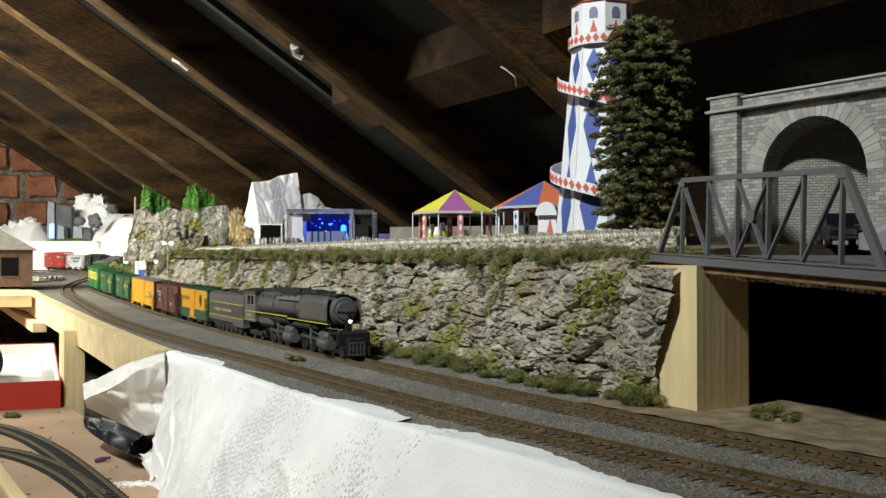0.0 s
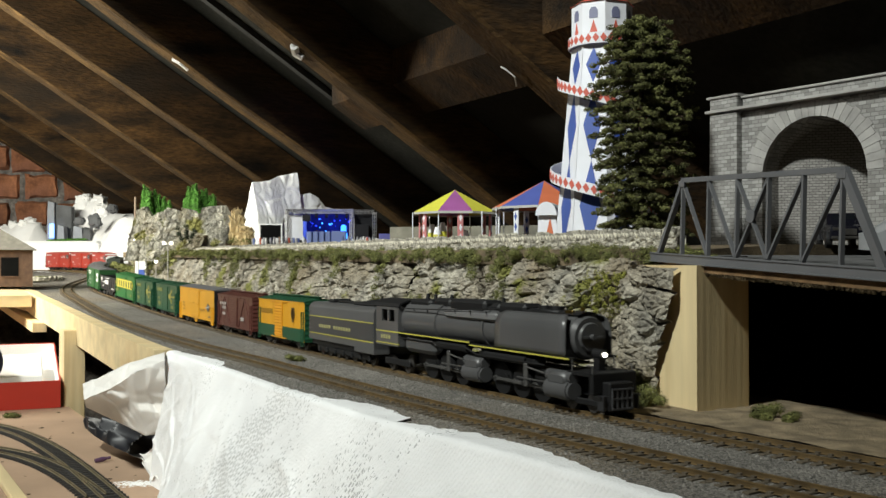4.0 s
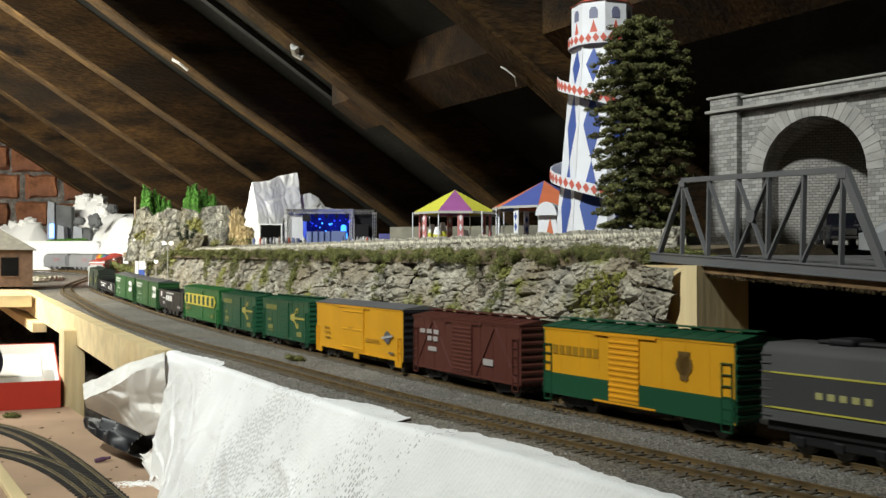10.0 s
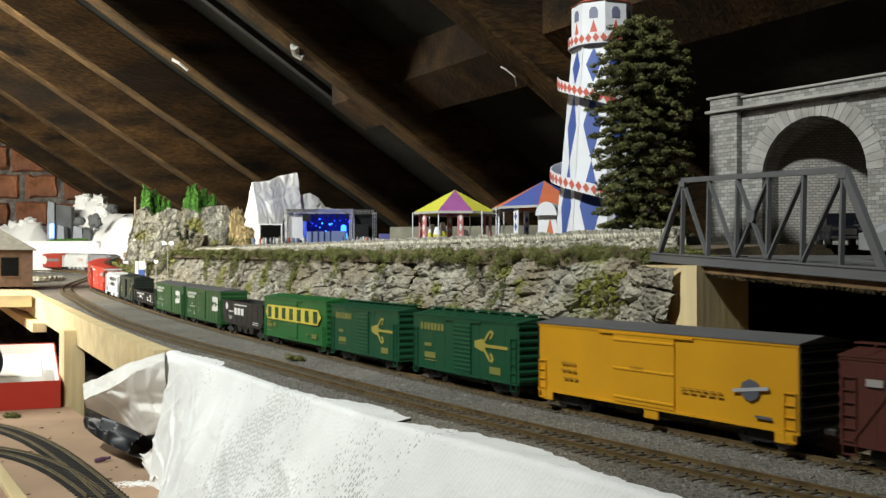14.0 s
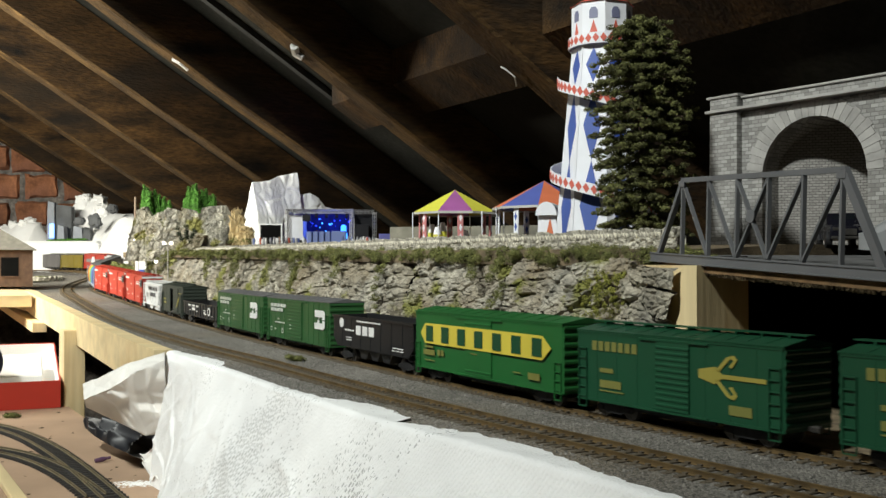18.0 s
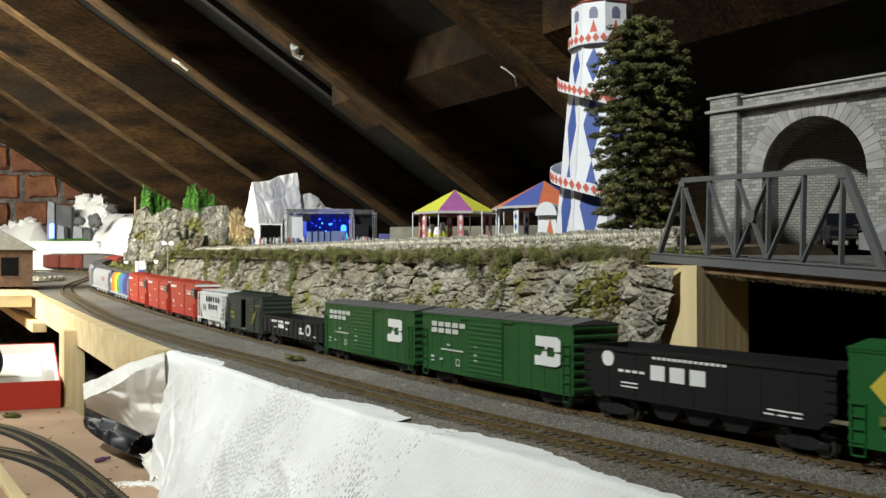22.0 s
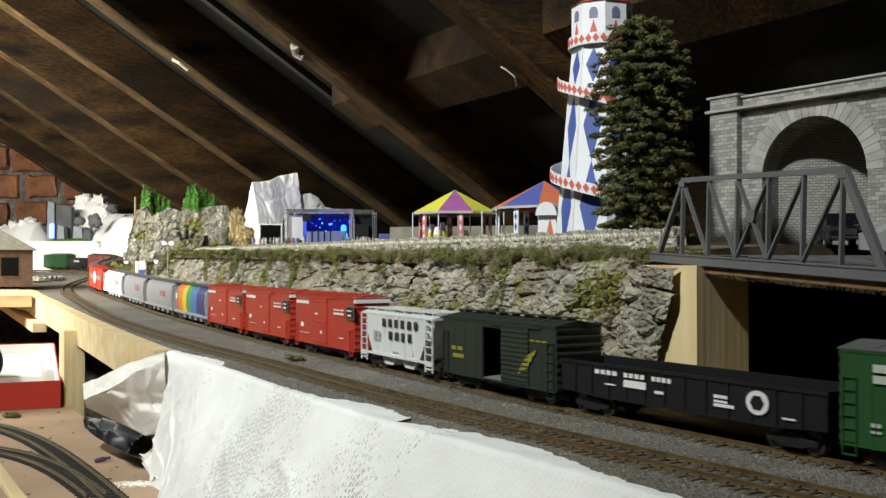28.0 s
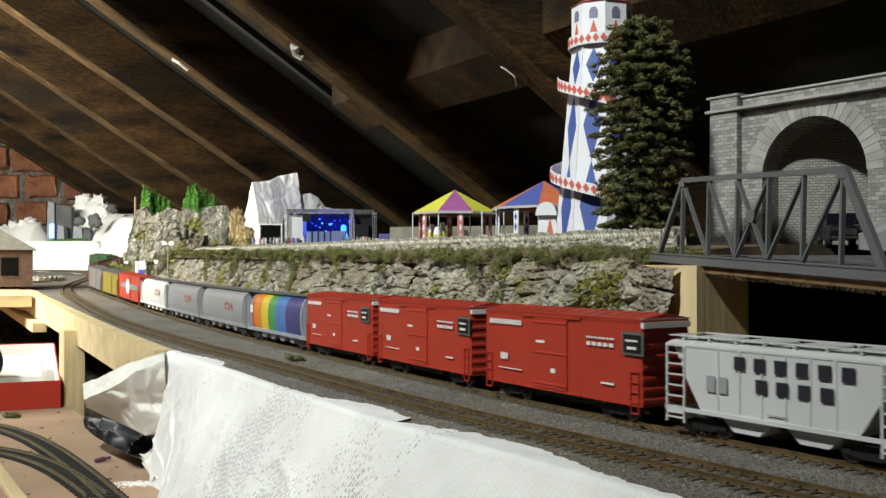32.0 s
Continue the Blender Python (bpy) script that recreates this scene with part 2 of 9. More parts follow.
def grains(m, size, contrast, depth):
    """Single stones: a tint and a height of their own for every cell."""
    n, l = m.node_tree.nodes, m.node_tree.links
    bs = n["Principled BSDF"]
    src = bs.inputs["Base Color"].links[0].from_socket
    tc = n.new("ShaderNodeTexCoord")
    vo = n.new("ShaderNodeTexVoronoi")
    vo.inputs["Scale"].default_value = 1 / size
    l.new(tc.outputs["Object"], vo.inputs["Vector"])
    sp = n.new("ShaderNodeSeparateXYZ")
    l.new(vo.outputs["Color"], sp.inputs[0])
    mr = n.new("ShaderNodeMapRange")
    mr.inputs["To Min"].default_value, mr.inputs["To Max"].default_value = 1 - contrast, 1 + contrast * 1.3
    l.new(sp.outputs["X"], mr.inputs["Value"])
    hs = n.new("ShaderNodeHueSaturation")
    l.new(mr.outputs["Result"], hs.inputs["Value"])
    l.new(src, hs.inputs["Color"])
    l.new(hs.outputs["Color"], bs.inputs["Base Color"])
    bp = n.new("ShaderNodeBump")
    bp.inputs["Strength"].default_value, bp.inputs["Distance"].default_value = 1.0, depth
    bp.invert = True
    l.new(vo.outputs["Distance"], bp.inputs["Height"])
    l.new(bp.outputs[0], bs.inputs["Normal"])


grains(ballast, 0.0010, 0.55, 0.0007)
EDGE_S = [-5.6, -2.6, -2.2, -1.95, -1.7, -1.08, -0.5, -0.32, -0.166, -0.1, 0.0, 0.1, 0.15, 0.2, 3.2]
EDGE_O = [-0.45, -0.36, -0.28, -0.2, -0.125, -0.118, -0.121, -0.1165, -0.1165, -0.1135, -0.1135, -0.108, -0.1085, -0.1115, -0.1115]


def edge(s):
    return float(np.interp(s, EDGE_S, EDGE_O))


def strip(name, s0, s1, n, offs, heights, mat, parent=None, label="", rough=0.0, seed=3):
    """A sheet along the line; offs(s) gives the offsets across it, heights the heights over the rail."""
    rng = np.random.default_rng(seed)
    m = M()
    k = len(heights)
    for i in range(n + 1):
        s = s0 + (s1 - s0) * i / n
        for o, h in zip(offs(s), heights):
            m.v.append(tuple(line(s, o, h + rough * (rng.random() - 0.5))))
    for i in range(n):
        for j in range(k - 1):
            a = i * k + j
            m.f.append((a, a + 1, a + k + 1, a + k))
    return m.ob(name, mat, parent, label, fix=False, smooth=True)


across = [0, 0.01, 0.02, 0.03, 0.04, 0.05, 0.06, 0.07, 0.08, 0.09, 0.1, 0.112, 0.124, 0.136, 0.15, 0.165, 0.18, 0.21, 0.235]
bed = strip("ground", -5.5, 3.1, 1500, lambda s: [edge(s) + d for d in across], [-0.0031] * len(across), ballast, rough=0.0009)
tagged(bed, kind="structure")
slab = M()
sl = [-5.5 + 8.6 * i / 200 for i in range(201)]
for s in sl:
    for o, h in ((edge(s) - 0.001, -0.0065), (edge(s) + 0.233, -0.0065), (edge(s) + 0.233, -0.022), (edge(s) - 0.001, -0.022)):
        slab.v.append(tuple(line(s, o, h)))
for i in range(200):
    for j in range(4):
        slab.f.append((4 * i + j, 4 * i + (j + 1) % 4, 4 * i + 4 + (j + 1) % 4, 4 * i + 4 + j))
slab.f += [(0, 1, 2, 3), (803, 802, 801, 800)]
tagged(slab.ob("layout_board", ply), "long pale plywood board under the ballasted tracks", "board", kind="structure")

# pine batten along the board's near edge
bat = M()
for i in range(81):
    s = -2.5 + 2.015 * i / 80
    for o, h in ((edge(s) - 0.013, -0.0012), (edge(s) + 0.005, -0.0012), (edge(s) + 0.005, -0.044), (edge(s) - 0.013, -0.044)):
        bat.v.append(tuple(line(s, o, h)))
for i in range(80):
    for j in range(4):
        bat.f.append((4 * i + j, 4 * i + (j + 1) % 4, 4 * i + 4 + (j + 1) % 4, 4 * i + 4 + j))
bat.f += [(0, 1, 2, 3), (323, 322, 321, 320)]
tagged(bat.ob("edge_batten", ply), "pale pine batten along the edge of the layout board", "batten")

# ---- lower board with its leg ----
LOW = -0.13
mdf = material("brown_hardboard", (0.43, 0.295, 0.20), 0.7, var=0.14, scale=10, fine=260, bump=0.12, dist=0.0006, dirt=(0.36, 0.24, 0.16), dirt_amount=0.25)
low = M()
n = 60
for i in range(n + 1):
    s = -3.2 + 3.9 * i / n
    o1 = -0.135
    for o, z in ((o1, LOW), (o1 - 1.3, LOW), (o1 - 1.3, LOW - 0.018), (o1, LOW - 0.018)):
        low.v.append(tuple(flat(-0.9, 0, 0) + (BX * -(s + 0.9)) + AX * o + Vector((0, 0, z))))
for i in range(n):
    for j in range(4):
        low.f.append((4 * i + j, 4 * i + (j + 1) % 4, 4 * i + 4 + (j + 1) % 4, 4 * i + 4 + j))
low.f += [(0, 1, 2, 3), (4 * n + 3, 4 * n + 2, 4 * n + 1, 4 * n)]
tagged(low.ob("lower_board", mdf), "brown hardboard lower baseboard with loose tracks on it", "board", kind="structure")

# ---- fairground deck ----
soil = material("brown_earth", (0.20, 0.15, 0.09), 0.95, var=0.4, scale=60, fine=700, bump=0.8, dist=0.0015)
DECK_S, DECK_Z = [-2.3, -1.28, -0.36, 0.0], [0.107, 0.1035, 0.0945, 0.092]


def deck_z(s):
    return float(np.interp(s, DECK_S, DECK_Z))


dk = M()
for i in range(121):
    s = -1.80 + 1.80 * i / 120
    far_up = min(1, max(0, (-s - 0.6) / 0.4))
    for o, z in ((0.085, deck_z(s)), (0.125, deck_z(s)), (0.20, deck_z(s) + 0.004 + 0.007 * far_up), (0.75, deck_z(s) + 0.006 + 0.012 * far_up), (0.75, deck_z(s) - 0.01), (0.085, deck_z(s) - 0.012)):
        dk.v.append(tuple(flat(max(s, -1.5), 0, 0) + BX * -(min(s + 1.5, 0)) + AX * o + Vector((0, 0, z))))
for i in range(120):
    for j in range(6):
        dk.f.append((6 * i + j, 6 * i + (j + 1) % 6, 6 * i + 6 + (j + 1) % 6, 6 * i + 6 + j))
dk.f += [(0, 1, 2, 3, 4, 5), (725, 724, 723, 722, 721, 720)]
tagged(dk.ob("fairground_deck", soil), kind="structure")

# ---- rails and sleepers ----
steel = material("rusty_rail_steel", (0.165, 0.110, 0.048), 0.6, metal=0.3, var=0.3, scale=80, fine=900, bump=0.2, dist=0.0002)
tie = material("brown_sleepers", (0.125, 0.100, 0.068), 0.85, var=0.3, scale=70, fine=800, bump=0.3, dist=0.0003)
NEAR_S = [-5.6, -2.0, -1.75, -1.5, -1.25, -0.95, -0.75, -0.5, -0.35, 0.05, 0.25]
NEAR_O = [-0.062, -0.060, -0.060, -0.074, -0.083, -0.090, -0.088, -0.081, -0.0745, -0.0665, -0.0635]


def near_off(s):
    return float(np.interp(s, NEAR_S, NEAR_O))


def sweep(name, place, profile, n, mat, parent):
    """A rail: the profile (across, up) carried along place(i/n) -> point, across-vector."""
    m = M()
    k = len(profile)
    for i in range(n + 1):
        p, a = place(i / n)
        for u, w in profile:
            m.v.append((p.x + a.x * u, p.y + a.y * u, p.z + w))
    for i in range(n):
        for j in range(k):
            m.f.append((i * k + j, i * k + (j + 1) % k, (i + 1) * k + (j + 1) % k, (i + 1) * k + j))
    m.f += [tuple(range(k))[::-1], tuple(range(n * k, n * k + k))]
    return m.ob(name, mat, parent)


RAIL = [(-0.0012, -0.0025), (-0.0003, -0.0021), (-0.0003, -0.0008), (-0.0005, -0.0006), (-0.0005, 0.0),
        (0.0005, 0.0), (0.0005, -0.0006), (0.0003, -0.0008), (0.0003, -0.0021), (0.0012, -0.0025)]


def railway(label, off, s0, s1):
    tr = thing("railway_track", Matrix.Identity(4), label, "railway track", "model railway tracks", kind="structure")
    for side in (-0.0085, 0.0085):
        def place(u, side=side):
            s = s0 + (s1 - s0) * u
            p = line(s, off(s) + side)
            th = np.interp(s, PS, _th)
            return p, Vector((-math.sin(th), math.cos(th), 0))
        sweep("rail", place, RAIL, 900, steel, tr)
    me = M().box(-0.0016, 0.0016, -0.0155, 0.0155, -0.0042, -0.0024, 0.0003)
    for y in (-0.0085, 0.0085):
        me.box(-0.0010, 0.0010, y - 0.0022, y + 0.0022, -0.0024, -0.0017)
    sleeper = me.mesh("sleeper", tie)
    far = M()
    s = s0
    while s < s1:
        p = line(s, off(s))
        m = pose(p.x, p.y, p.z, 0, 0, heading(s) + 0.6 * math.sin(s * 917))
        if -1.15 < s < 0.42:
            shared("sleeper", sleeper, tr, m)
        else:
            far.add(me.v, me.f, m)
        s += 0.0066
    tagged(far.ob("sleeper_row", tie, tr, fix=False), kind="stuff")
    return tr


railway("rusty brown main line track on grey ballast below the cliff", lambda s: 0.0, -5.4, 3.1)
railway("rusty brown second track on grey ballast beside the main line", near_off, -5.2, 3.1)


# loose ballast stones where the line passes nearest
rng_b = np.random.default_rng(12)
NB = 26000
bs_, bo_ = rng_b.uniform(-0.62, 0.40, NB), rng_b.random(NB)
unit = np.array([(1, 0, 0), (0, 1, 0), (-1, 0, 0), (0, -1, 0), (0, 0, 1)])
sv, sf = [], []
for s_, u_ in zip(bs_, bo_):
    o_ = edge(s_) + 0.004 + (0.045 - edge(s_)) * u_
    if abs(o_) < 0.0158 or abs(o_ - near_off(s_)) < 0.0158:
        continue
    p_ = np.array(line(s_, o_, -0.0033))
    q_ = unit * rng_b.uniform(0.0004, 0.0010) * rng_b.uniform(0.6, 1.3, (5, 3)) + rng_b.uniform(-0.0002, 0.0002, (5, 3))
    c_, n_ = math.cos(s_ * 9999), math.sin(s_ * 9999)
    q_ = np.stack([q_[:, 0] * c_ - q_[:, 1] * n_, q_[:, 0] * n_ + q_[:, 1] * c_, q_[:, 2]], 1) + p_
    k_ = len(sv)
    sv.extend(map(tuple, q_))
    sf.extend((k_ + j, k_ + (j + 1) % 4, k_ + 4) for j in range(4))
stones = M()
stones.v, stones.f = sv, sf
tagged(stones.ob("ballast_stones", material("loose_grey_ballast", (0.20, 0.188, 0.168), 0.95, var=0.25, scale=40, fine=900, bump=0, island=0.45), fix=False), "grey crushed stone ballast between the tracks", "ballast", kind="stuff")


# ---- the goods train ----
SPEED = 0.0885        # metres a second
black_iron = material("black_iron", (0.011, 0.011, 0.012), 0.6, var=0.3, scale=60, fine=700, bump=0.1, dist=0.0002)
wheel_steel = material("dark_wheel_steel", (0.14, 0.13, 0.12), 0.4, metal=0.8, var=0.2, scale=200, fine=900, bump=0.05)
white_paint = plastic("white_lettering", (0.78, 0.78, 0.77))
dull_white = plastic("dull_white_lettering", (0.52, 0.55, 0.51))
yellow_paint = plastic("yellow_lettering", (0.70, 0.52, 0.05))
TRAIN = []            # (thing, rear, front)
AXLES = []            # wheelsets that roll: (object, place in its truck, wheel radius)

# truck and wheelset meshes, shared by all the wagons
_fr = M()
for y in (-0.0122, 0.0108):
    _fr.prism([(-0.0135, 0.0065), (-0.0128, 0.0040), (-0.0085, 0.0040), (-0.005, 0.0026), (0.005, 0.0026), (0.0085, 0.0040), (0.0128, 0.0040),
               (0.0135, 0.0065), (0.0085, 0.0072), (0.005, 0.0088), (-0.005, 0.0088), (-0.0085, 0.0072)], 1, y, y + 0.0014)
    for x in (-0.0098, 0.0098):
        _fr.box(x - 0.0016, x + 0.0016, y - 0.0004, y + 0.0018, 0.0038, 0.0066, 0.0003)
    for x in (-0.002, 0.002):
        _fr.cyl((x, y + 0.0007, 0.0034), (x, y + 0.0007, 0.0075), 0.0009, 6)
_fr.box(-0.0022, 0.0022, -0.0115, 0.0115, 0.0058, 0.0088)
TRUCK = _fr.mesh("truck", black_iron)
_ax = M()
for y in (-0.0086, 0.0086):
    _ax.cyl((0, y - 0.0011, 0), (0, y + 0.0011, 0), 0.0052, 18)
    _ax.cyl((0, y - 0.0013 * math.copysign(1, y) - 0.0002, 0), (0, y - 0.0013 * math.copysign(1, y) + 0.0002, 0), 0.0059, 18)
    _ax.box(-0.0040, 0.0040, y - 0.0013, y + 0.0013, -0.0005, 0.0005)
_ax.cyl((0, -0.0112, 0), (0, 0.0112, 0), 0.0011, 8)
WHEELSET = _ax.mesh("wheelset", wheel_steel)
_cp = M().box(0, 0.008, -0.0009, 0.0009, 0.0086, 0.0106).box(0.0055, 0.0098, -0.0020, 0.0016, 0.0080, 0.0112, 0.0006)
COUPLER = _cp.mesh("coupler", wheel_steel)


def running_gear(car, length, inset=0.024):
    for x in (inset, length - inset):
        t = shared("truck", TRUCK, car, Matrix.Translation((x, 0, 0)))
        for w in (-0.0098, 0.0098):
            AXLES.append((shared("wheelset", WHEELSET, t, Matrix.Translation((w, 0, 0.0052))), (w, 0.0052), 0.0052))
    shared("coupler", COUPLER, car, Matrix.Translation((length - 0.003, 0, 0)))
    shared("coupler", COUPLER, car, pose(0.003, 0, 0, 0, 0, 180))


def marks(car, length, w, items, mat, name="lettering", depth=0.00025, label=""):
    """Plain bars and shapes of lettering: (x0, x1, z0, z1, pieces) in shares of the side, cut into so many pieces."""
    m = M()
    for side in (-1, 1):
        for it in items:
            x0, x1, z0, z1 = it[:4]
            pieces = it[4] if len(it) > 4 else 1
            fill = it[5] if len(it) > 5 else 0.72
            gap = (x1 - x0) / pieces
            for k in range(pieces):
                a, b = x0 + k * gap, x0 + (k + (fill if pieces > 1 else 1)) * gap
                if side > 0:
                    a, b = length - b, length - a
                y = side * w
                m.box(a, b, min(y, y + side * depth), max(y, y + side * depth), z0, z1)
    return tagged(m.ob(name, mat, car, label), kind="stuff")


def shape_marks(car, length, w, polys, mat, name="emblem", depth=0.00035, label=""):
    for side in (-1, 1):
        m = M()
        for pts in polys:
            p = [((x if side < 0 else length - x), z) for x, z in pts]
            y = side * w
            m.prism(p, 1, min(y, y + side * depth), max(y, y + side * depth))
        m.ob(name, mat, car, label)


def disc(x, z, rx, rz, n=16):
    return [(x + rx * math.cos(2 * math.pi * i / n), z + rz * math.sin(2 * math.pi * i / n)) for i in range(n)]


def boxcar(name, rear, front, label, side, roof, end, top=0.0477, sill=0.0085, w=0.0165, door=(0.42, 0.62), ribs="panels", walk_top=True,
           two_tone=None, plug=False, open_door=False, door_mat=None, roof_ribs=True):
    L = front - rear
    car = thing(name, Matrix.Identity(4), label, "boxcar", "goods wagons of the train")
    z0 = sill
    d0, d1 = door[0] * L, door[1] * L
    if open_door:
        gap = (door[0] * L, (door[0] + door[1]) / 2 * L)
        for y0, y1 in ((-w, -w + 0.0012), (w - 0.0012, w)):
            M().prism([(0, z0), (gap[0], z0), (gap[0], top - 0.004), (gap[1], top - 0.004), (gap[1], z0), (L, z0), (L, top), (0, top)], 1, y0, y1).ob("side_wall", side, car)
        for x in (0, L - 0.0012):
            M().box(x, x + 0.0012, -w + 0.0012, w - 0.0012, z0, top).ob("end_wall", side, car)
        M().box(0.0012, L - 0.0012, -w + 0.0012, w - 0.0012, z0, z0 + 0.0015).ob("wagon_floor", plastic("floor_grey", (0.16, 0.15, 0.14), 0.7), car, "pale grey wagon floor")
    else:
        M().box(0.0006, L - 0.0006, -w, w, z0, top, 0.0005).ob("body", side, car)
    if two_tone:
        lo, lower = two_tone
        m = M()
        for s in (-1, 1):
            m.box(0.0004, L - 0.0004, min(s * w, s * (w + 0.0006)), max(s * w, s * (w + 0.0006)), z0 - 0.0001, lo)
        m.ob("lower_panel", lower, car, "dark green lower side")
    # ribs or panel seams on the sides
    m = M()
    step = L / (13 if ribs == "ribs" else 9)
    x = step
    while x < L - step * 0.6:
        if not (d0 - 0.003 < x < d1 + 0.003) and not plug:
            for s in (-1, 1):
                xx = x if s < 0 else L - x
                t = 0.0003 if ribs == "ribs" else 0.00018
                m.box(xx - 0.0006, xx + 0.0006, min(s * w, s * (w + t)), max(s * w, s * (w + t)), z0 + 0.001, top - 0.001)
        x += step
    for s in (-1, 1):
        m.box(0, L, min(s * w, s * (w + 0.0004)), max(s * w, s * (w + 0.0004)), top - 0.0012, top - 0.0002)
        m.box(0, L, min(s * w, s * (w + 0.0004)), max(s * w, s * (w + 0.0004)), z0, z0 + 0.0012)
    m.ob("side_seams", side, car)
    # roof: low gable with cross seams
    r = M().prism([(-w - 0.0007, top), (-w - 0.0007, top + 0.0006), (0, top + 0.0034), (w + 0.0007, top + 0.0006), (w + 0.0007, top)], 0, -0.0006, L + 0.0006)
    for k in range(1, 12 if roof_ribs else 1):
        x = L * k / 12
        r.prism([(-w, top + 0.0009), (0, top + 0.0037), (w, top + 0.0009), (0, top + 0.0028)], 0, x - 0.0005, x + 0.0005)
    r.ob("roof", roof, car)
    if walk_top:
        m = M()
        for k in range(3):
            m.box(-0.002, L + 0.002, -0.0030 + 0.0021 * k, -0.0012 + 0.0021 * k, top + 0.0044, top + 0.0050)
        for k in range(9):
            x = L * (k + 0.5) / 9
            m.box(x - 0.0005, x + 0.0005, -0.0032, 0.0032, top + 0.003, top + 0.0045)
        m.ob("running_board", roof, car)
    # doors
    dm = door_mat or side
    for s in (-1, 1):
        a, c = (d0, d1) if s < 0 else (L - d1, L - d0)
        if open_door:
            a, c = ((d0 + d1) / 2, d1 + 0.006) if s < 0 else (L - d1 - 0.006, L - (d0 + d1) / 2)
        y0 = s * (w + 0.0002)
        # one pressed sheet with raised ribs
        lo_z, hi_z = z0 + 0.0015, top - 0.002
        nr = 3 if plug else 11
        prof = [(y0, lo_z), (y0, hi_z), (y0 + s * 0.0007, hi_z)]
        for k in reversed(range(nr)):
            z = z0 + 0.004 + (top - z0 - 0.009) * k / (nr - 1)
            prof += [(y0 + s * 0.0007, z + 0.0008), (y0 + s * 0.0012, z + 0.0004), (y0 + s * 0.0012, z - 0.0004), (y0 + s * 0.0007, z - 0.0008)]
        prof.append((y0 + s * 0.0007, lo_z))
        M().prism(prof, 0, a, c).ob("door", dm, car)
        for z in (top - 0.0016, z0 + 0.0006):
            M().box(min(a, c) - 0.012, max(a, c) + 0.012, min(y0, y0 + s * 0.0010), max(y0, y0 + s * 0.0010), z - 0.0005, z + 0.0005).ob("door_track", dm, car)
    # ends: corrugated sheet
    for x, s in ((0, -1), (L, 1)):
        prof = [(x - s * 0.0006, z0), (x - s * 0.0006, top), (x + s * 0.0002, top)]
        for k in reversed(range(8)):
            z = z0 + 0.003 + (top - z0 - 0.005) * k / 7
            prof += [(x + s * 0.0002, z + 0.0016), (x + s * 0.0007, z + 0.0006), (x + s * 0.0007, z - 0.0006), (x + s * 0.0002, z - 0.0016)]
        prof.append((x + s * 0.0002, z0))
        M().prism(prof, 1, -w + 0.0004, w - 0.0004).ob("end_panel", end, car)
    # ladders and stirrup steps
    for s in (-1, 1):
        for a in (0.0015, L - 0.0075):
            m = M()
            y0 = s * w
            for k in range(6 if not plug else 4):
                z = z0 + 0.002 + 0.0052 * k
                m.box(a, a + 0.006, min(y0, y0 + s * 0.0010), max(y0, y0 + s * 0.0010), z - 0.00025, z + 0.00025)
            for x in (a, a + 0.006):
                m.box(x - 0.0002, x + 0.0002, min(y0, y0 + s * 0.0010), max(y0, y0 + s * 0.0010), z0 - 0.0035, z0 + 0.0023 + 0.0052 * (3 if plug else 5))
            m.box(a, a + 0.006, min(y0, y0 + s * 0.0010), max(y0, y0 + s * 0.0010), z0 - 0.0038, z0 - 0.0032)
            m.ob("ladder", two_tone[1] if two_tone else side, car)
    under = M().box(0.004, L - 0.004, -0.0025, 0.0025, 0.0085 - 0.001, z0 + 0.0002).box(L * 0.4, L * 0.52, -0.009, -0.004, 0.0045, z0).cyl((L * 0.56, 0.006, 0.0066), (L * 0.68, 0.006, 0.0066), 0.0026, 10)
    under.box(L * 0.3, L * 0.7, -w + 0.003, -w + 0.004, 0.006, z0)
    under.ob("underframe", black_iron, car)
    running_gear(car, L)
    TRAIN.append((car, rear, front))
    return car, L, w


# paints
green_dk = plastic("dark_green", (0.010, 0.066, 0.030))
green_rd = plastic("bright_green", (0.016, 0.115, 0.028))
green_bn = plastic("cascade_green", (0.022, 0.086, 0.025))
yellow_c = plastic("boxcar_yellow", (0.62, 0.30, 0.012))
brown_c = plastic("boxcar_brown", (0.085, 0.026, 0.019))
red_c = plastic("boxcar_red", (0.41, 0.042, 0.024))
grey_roof = plastic("grey_roof", (0.115, 0.115, 0.117), 0.6)
black_c = plastic("wagon_black", (0.0115, 0.0115, 0.013), 0.45)
olive_dk = plastic("black_green", (0.022, 0.03, 0.022), 0.55)
silver_c = plastic("light_grey", (0.62, 0.63, 0.63))
white_c = plastic("wagon_white", (0.66, 0.67, 0.66))
dim_gold = plastic("dim_gold", (0.27, 0.24, 0.035))
emblem_slate = plastic("emblem_slate", (0.10, 0.105, 0.13))
faint_gold = plastic("faint_gold", (0.19, 0.19, 0.05))
orange_c = plastic("door_orange", (0.64, 0.285, 0.012))

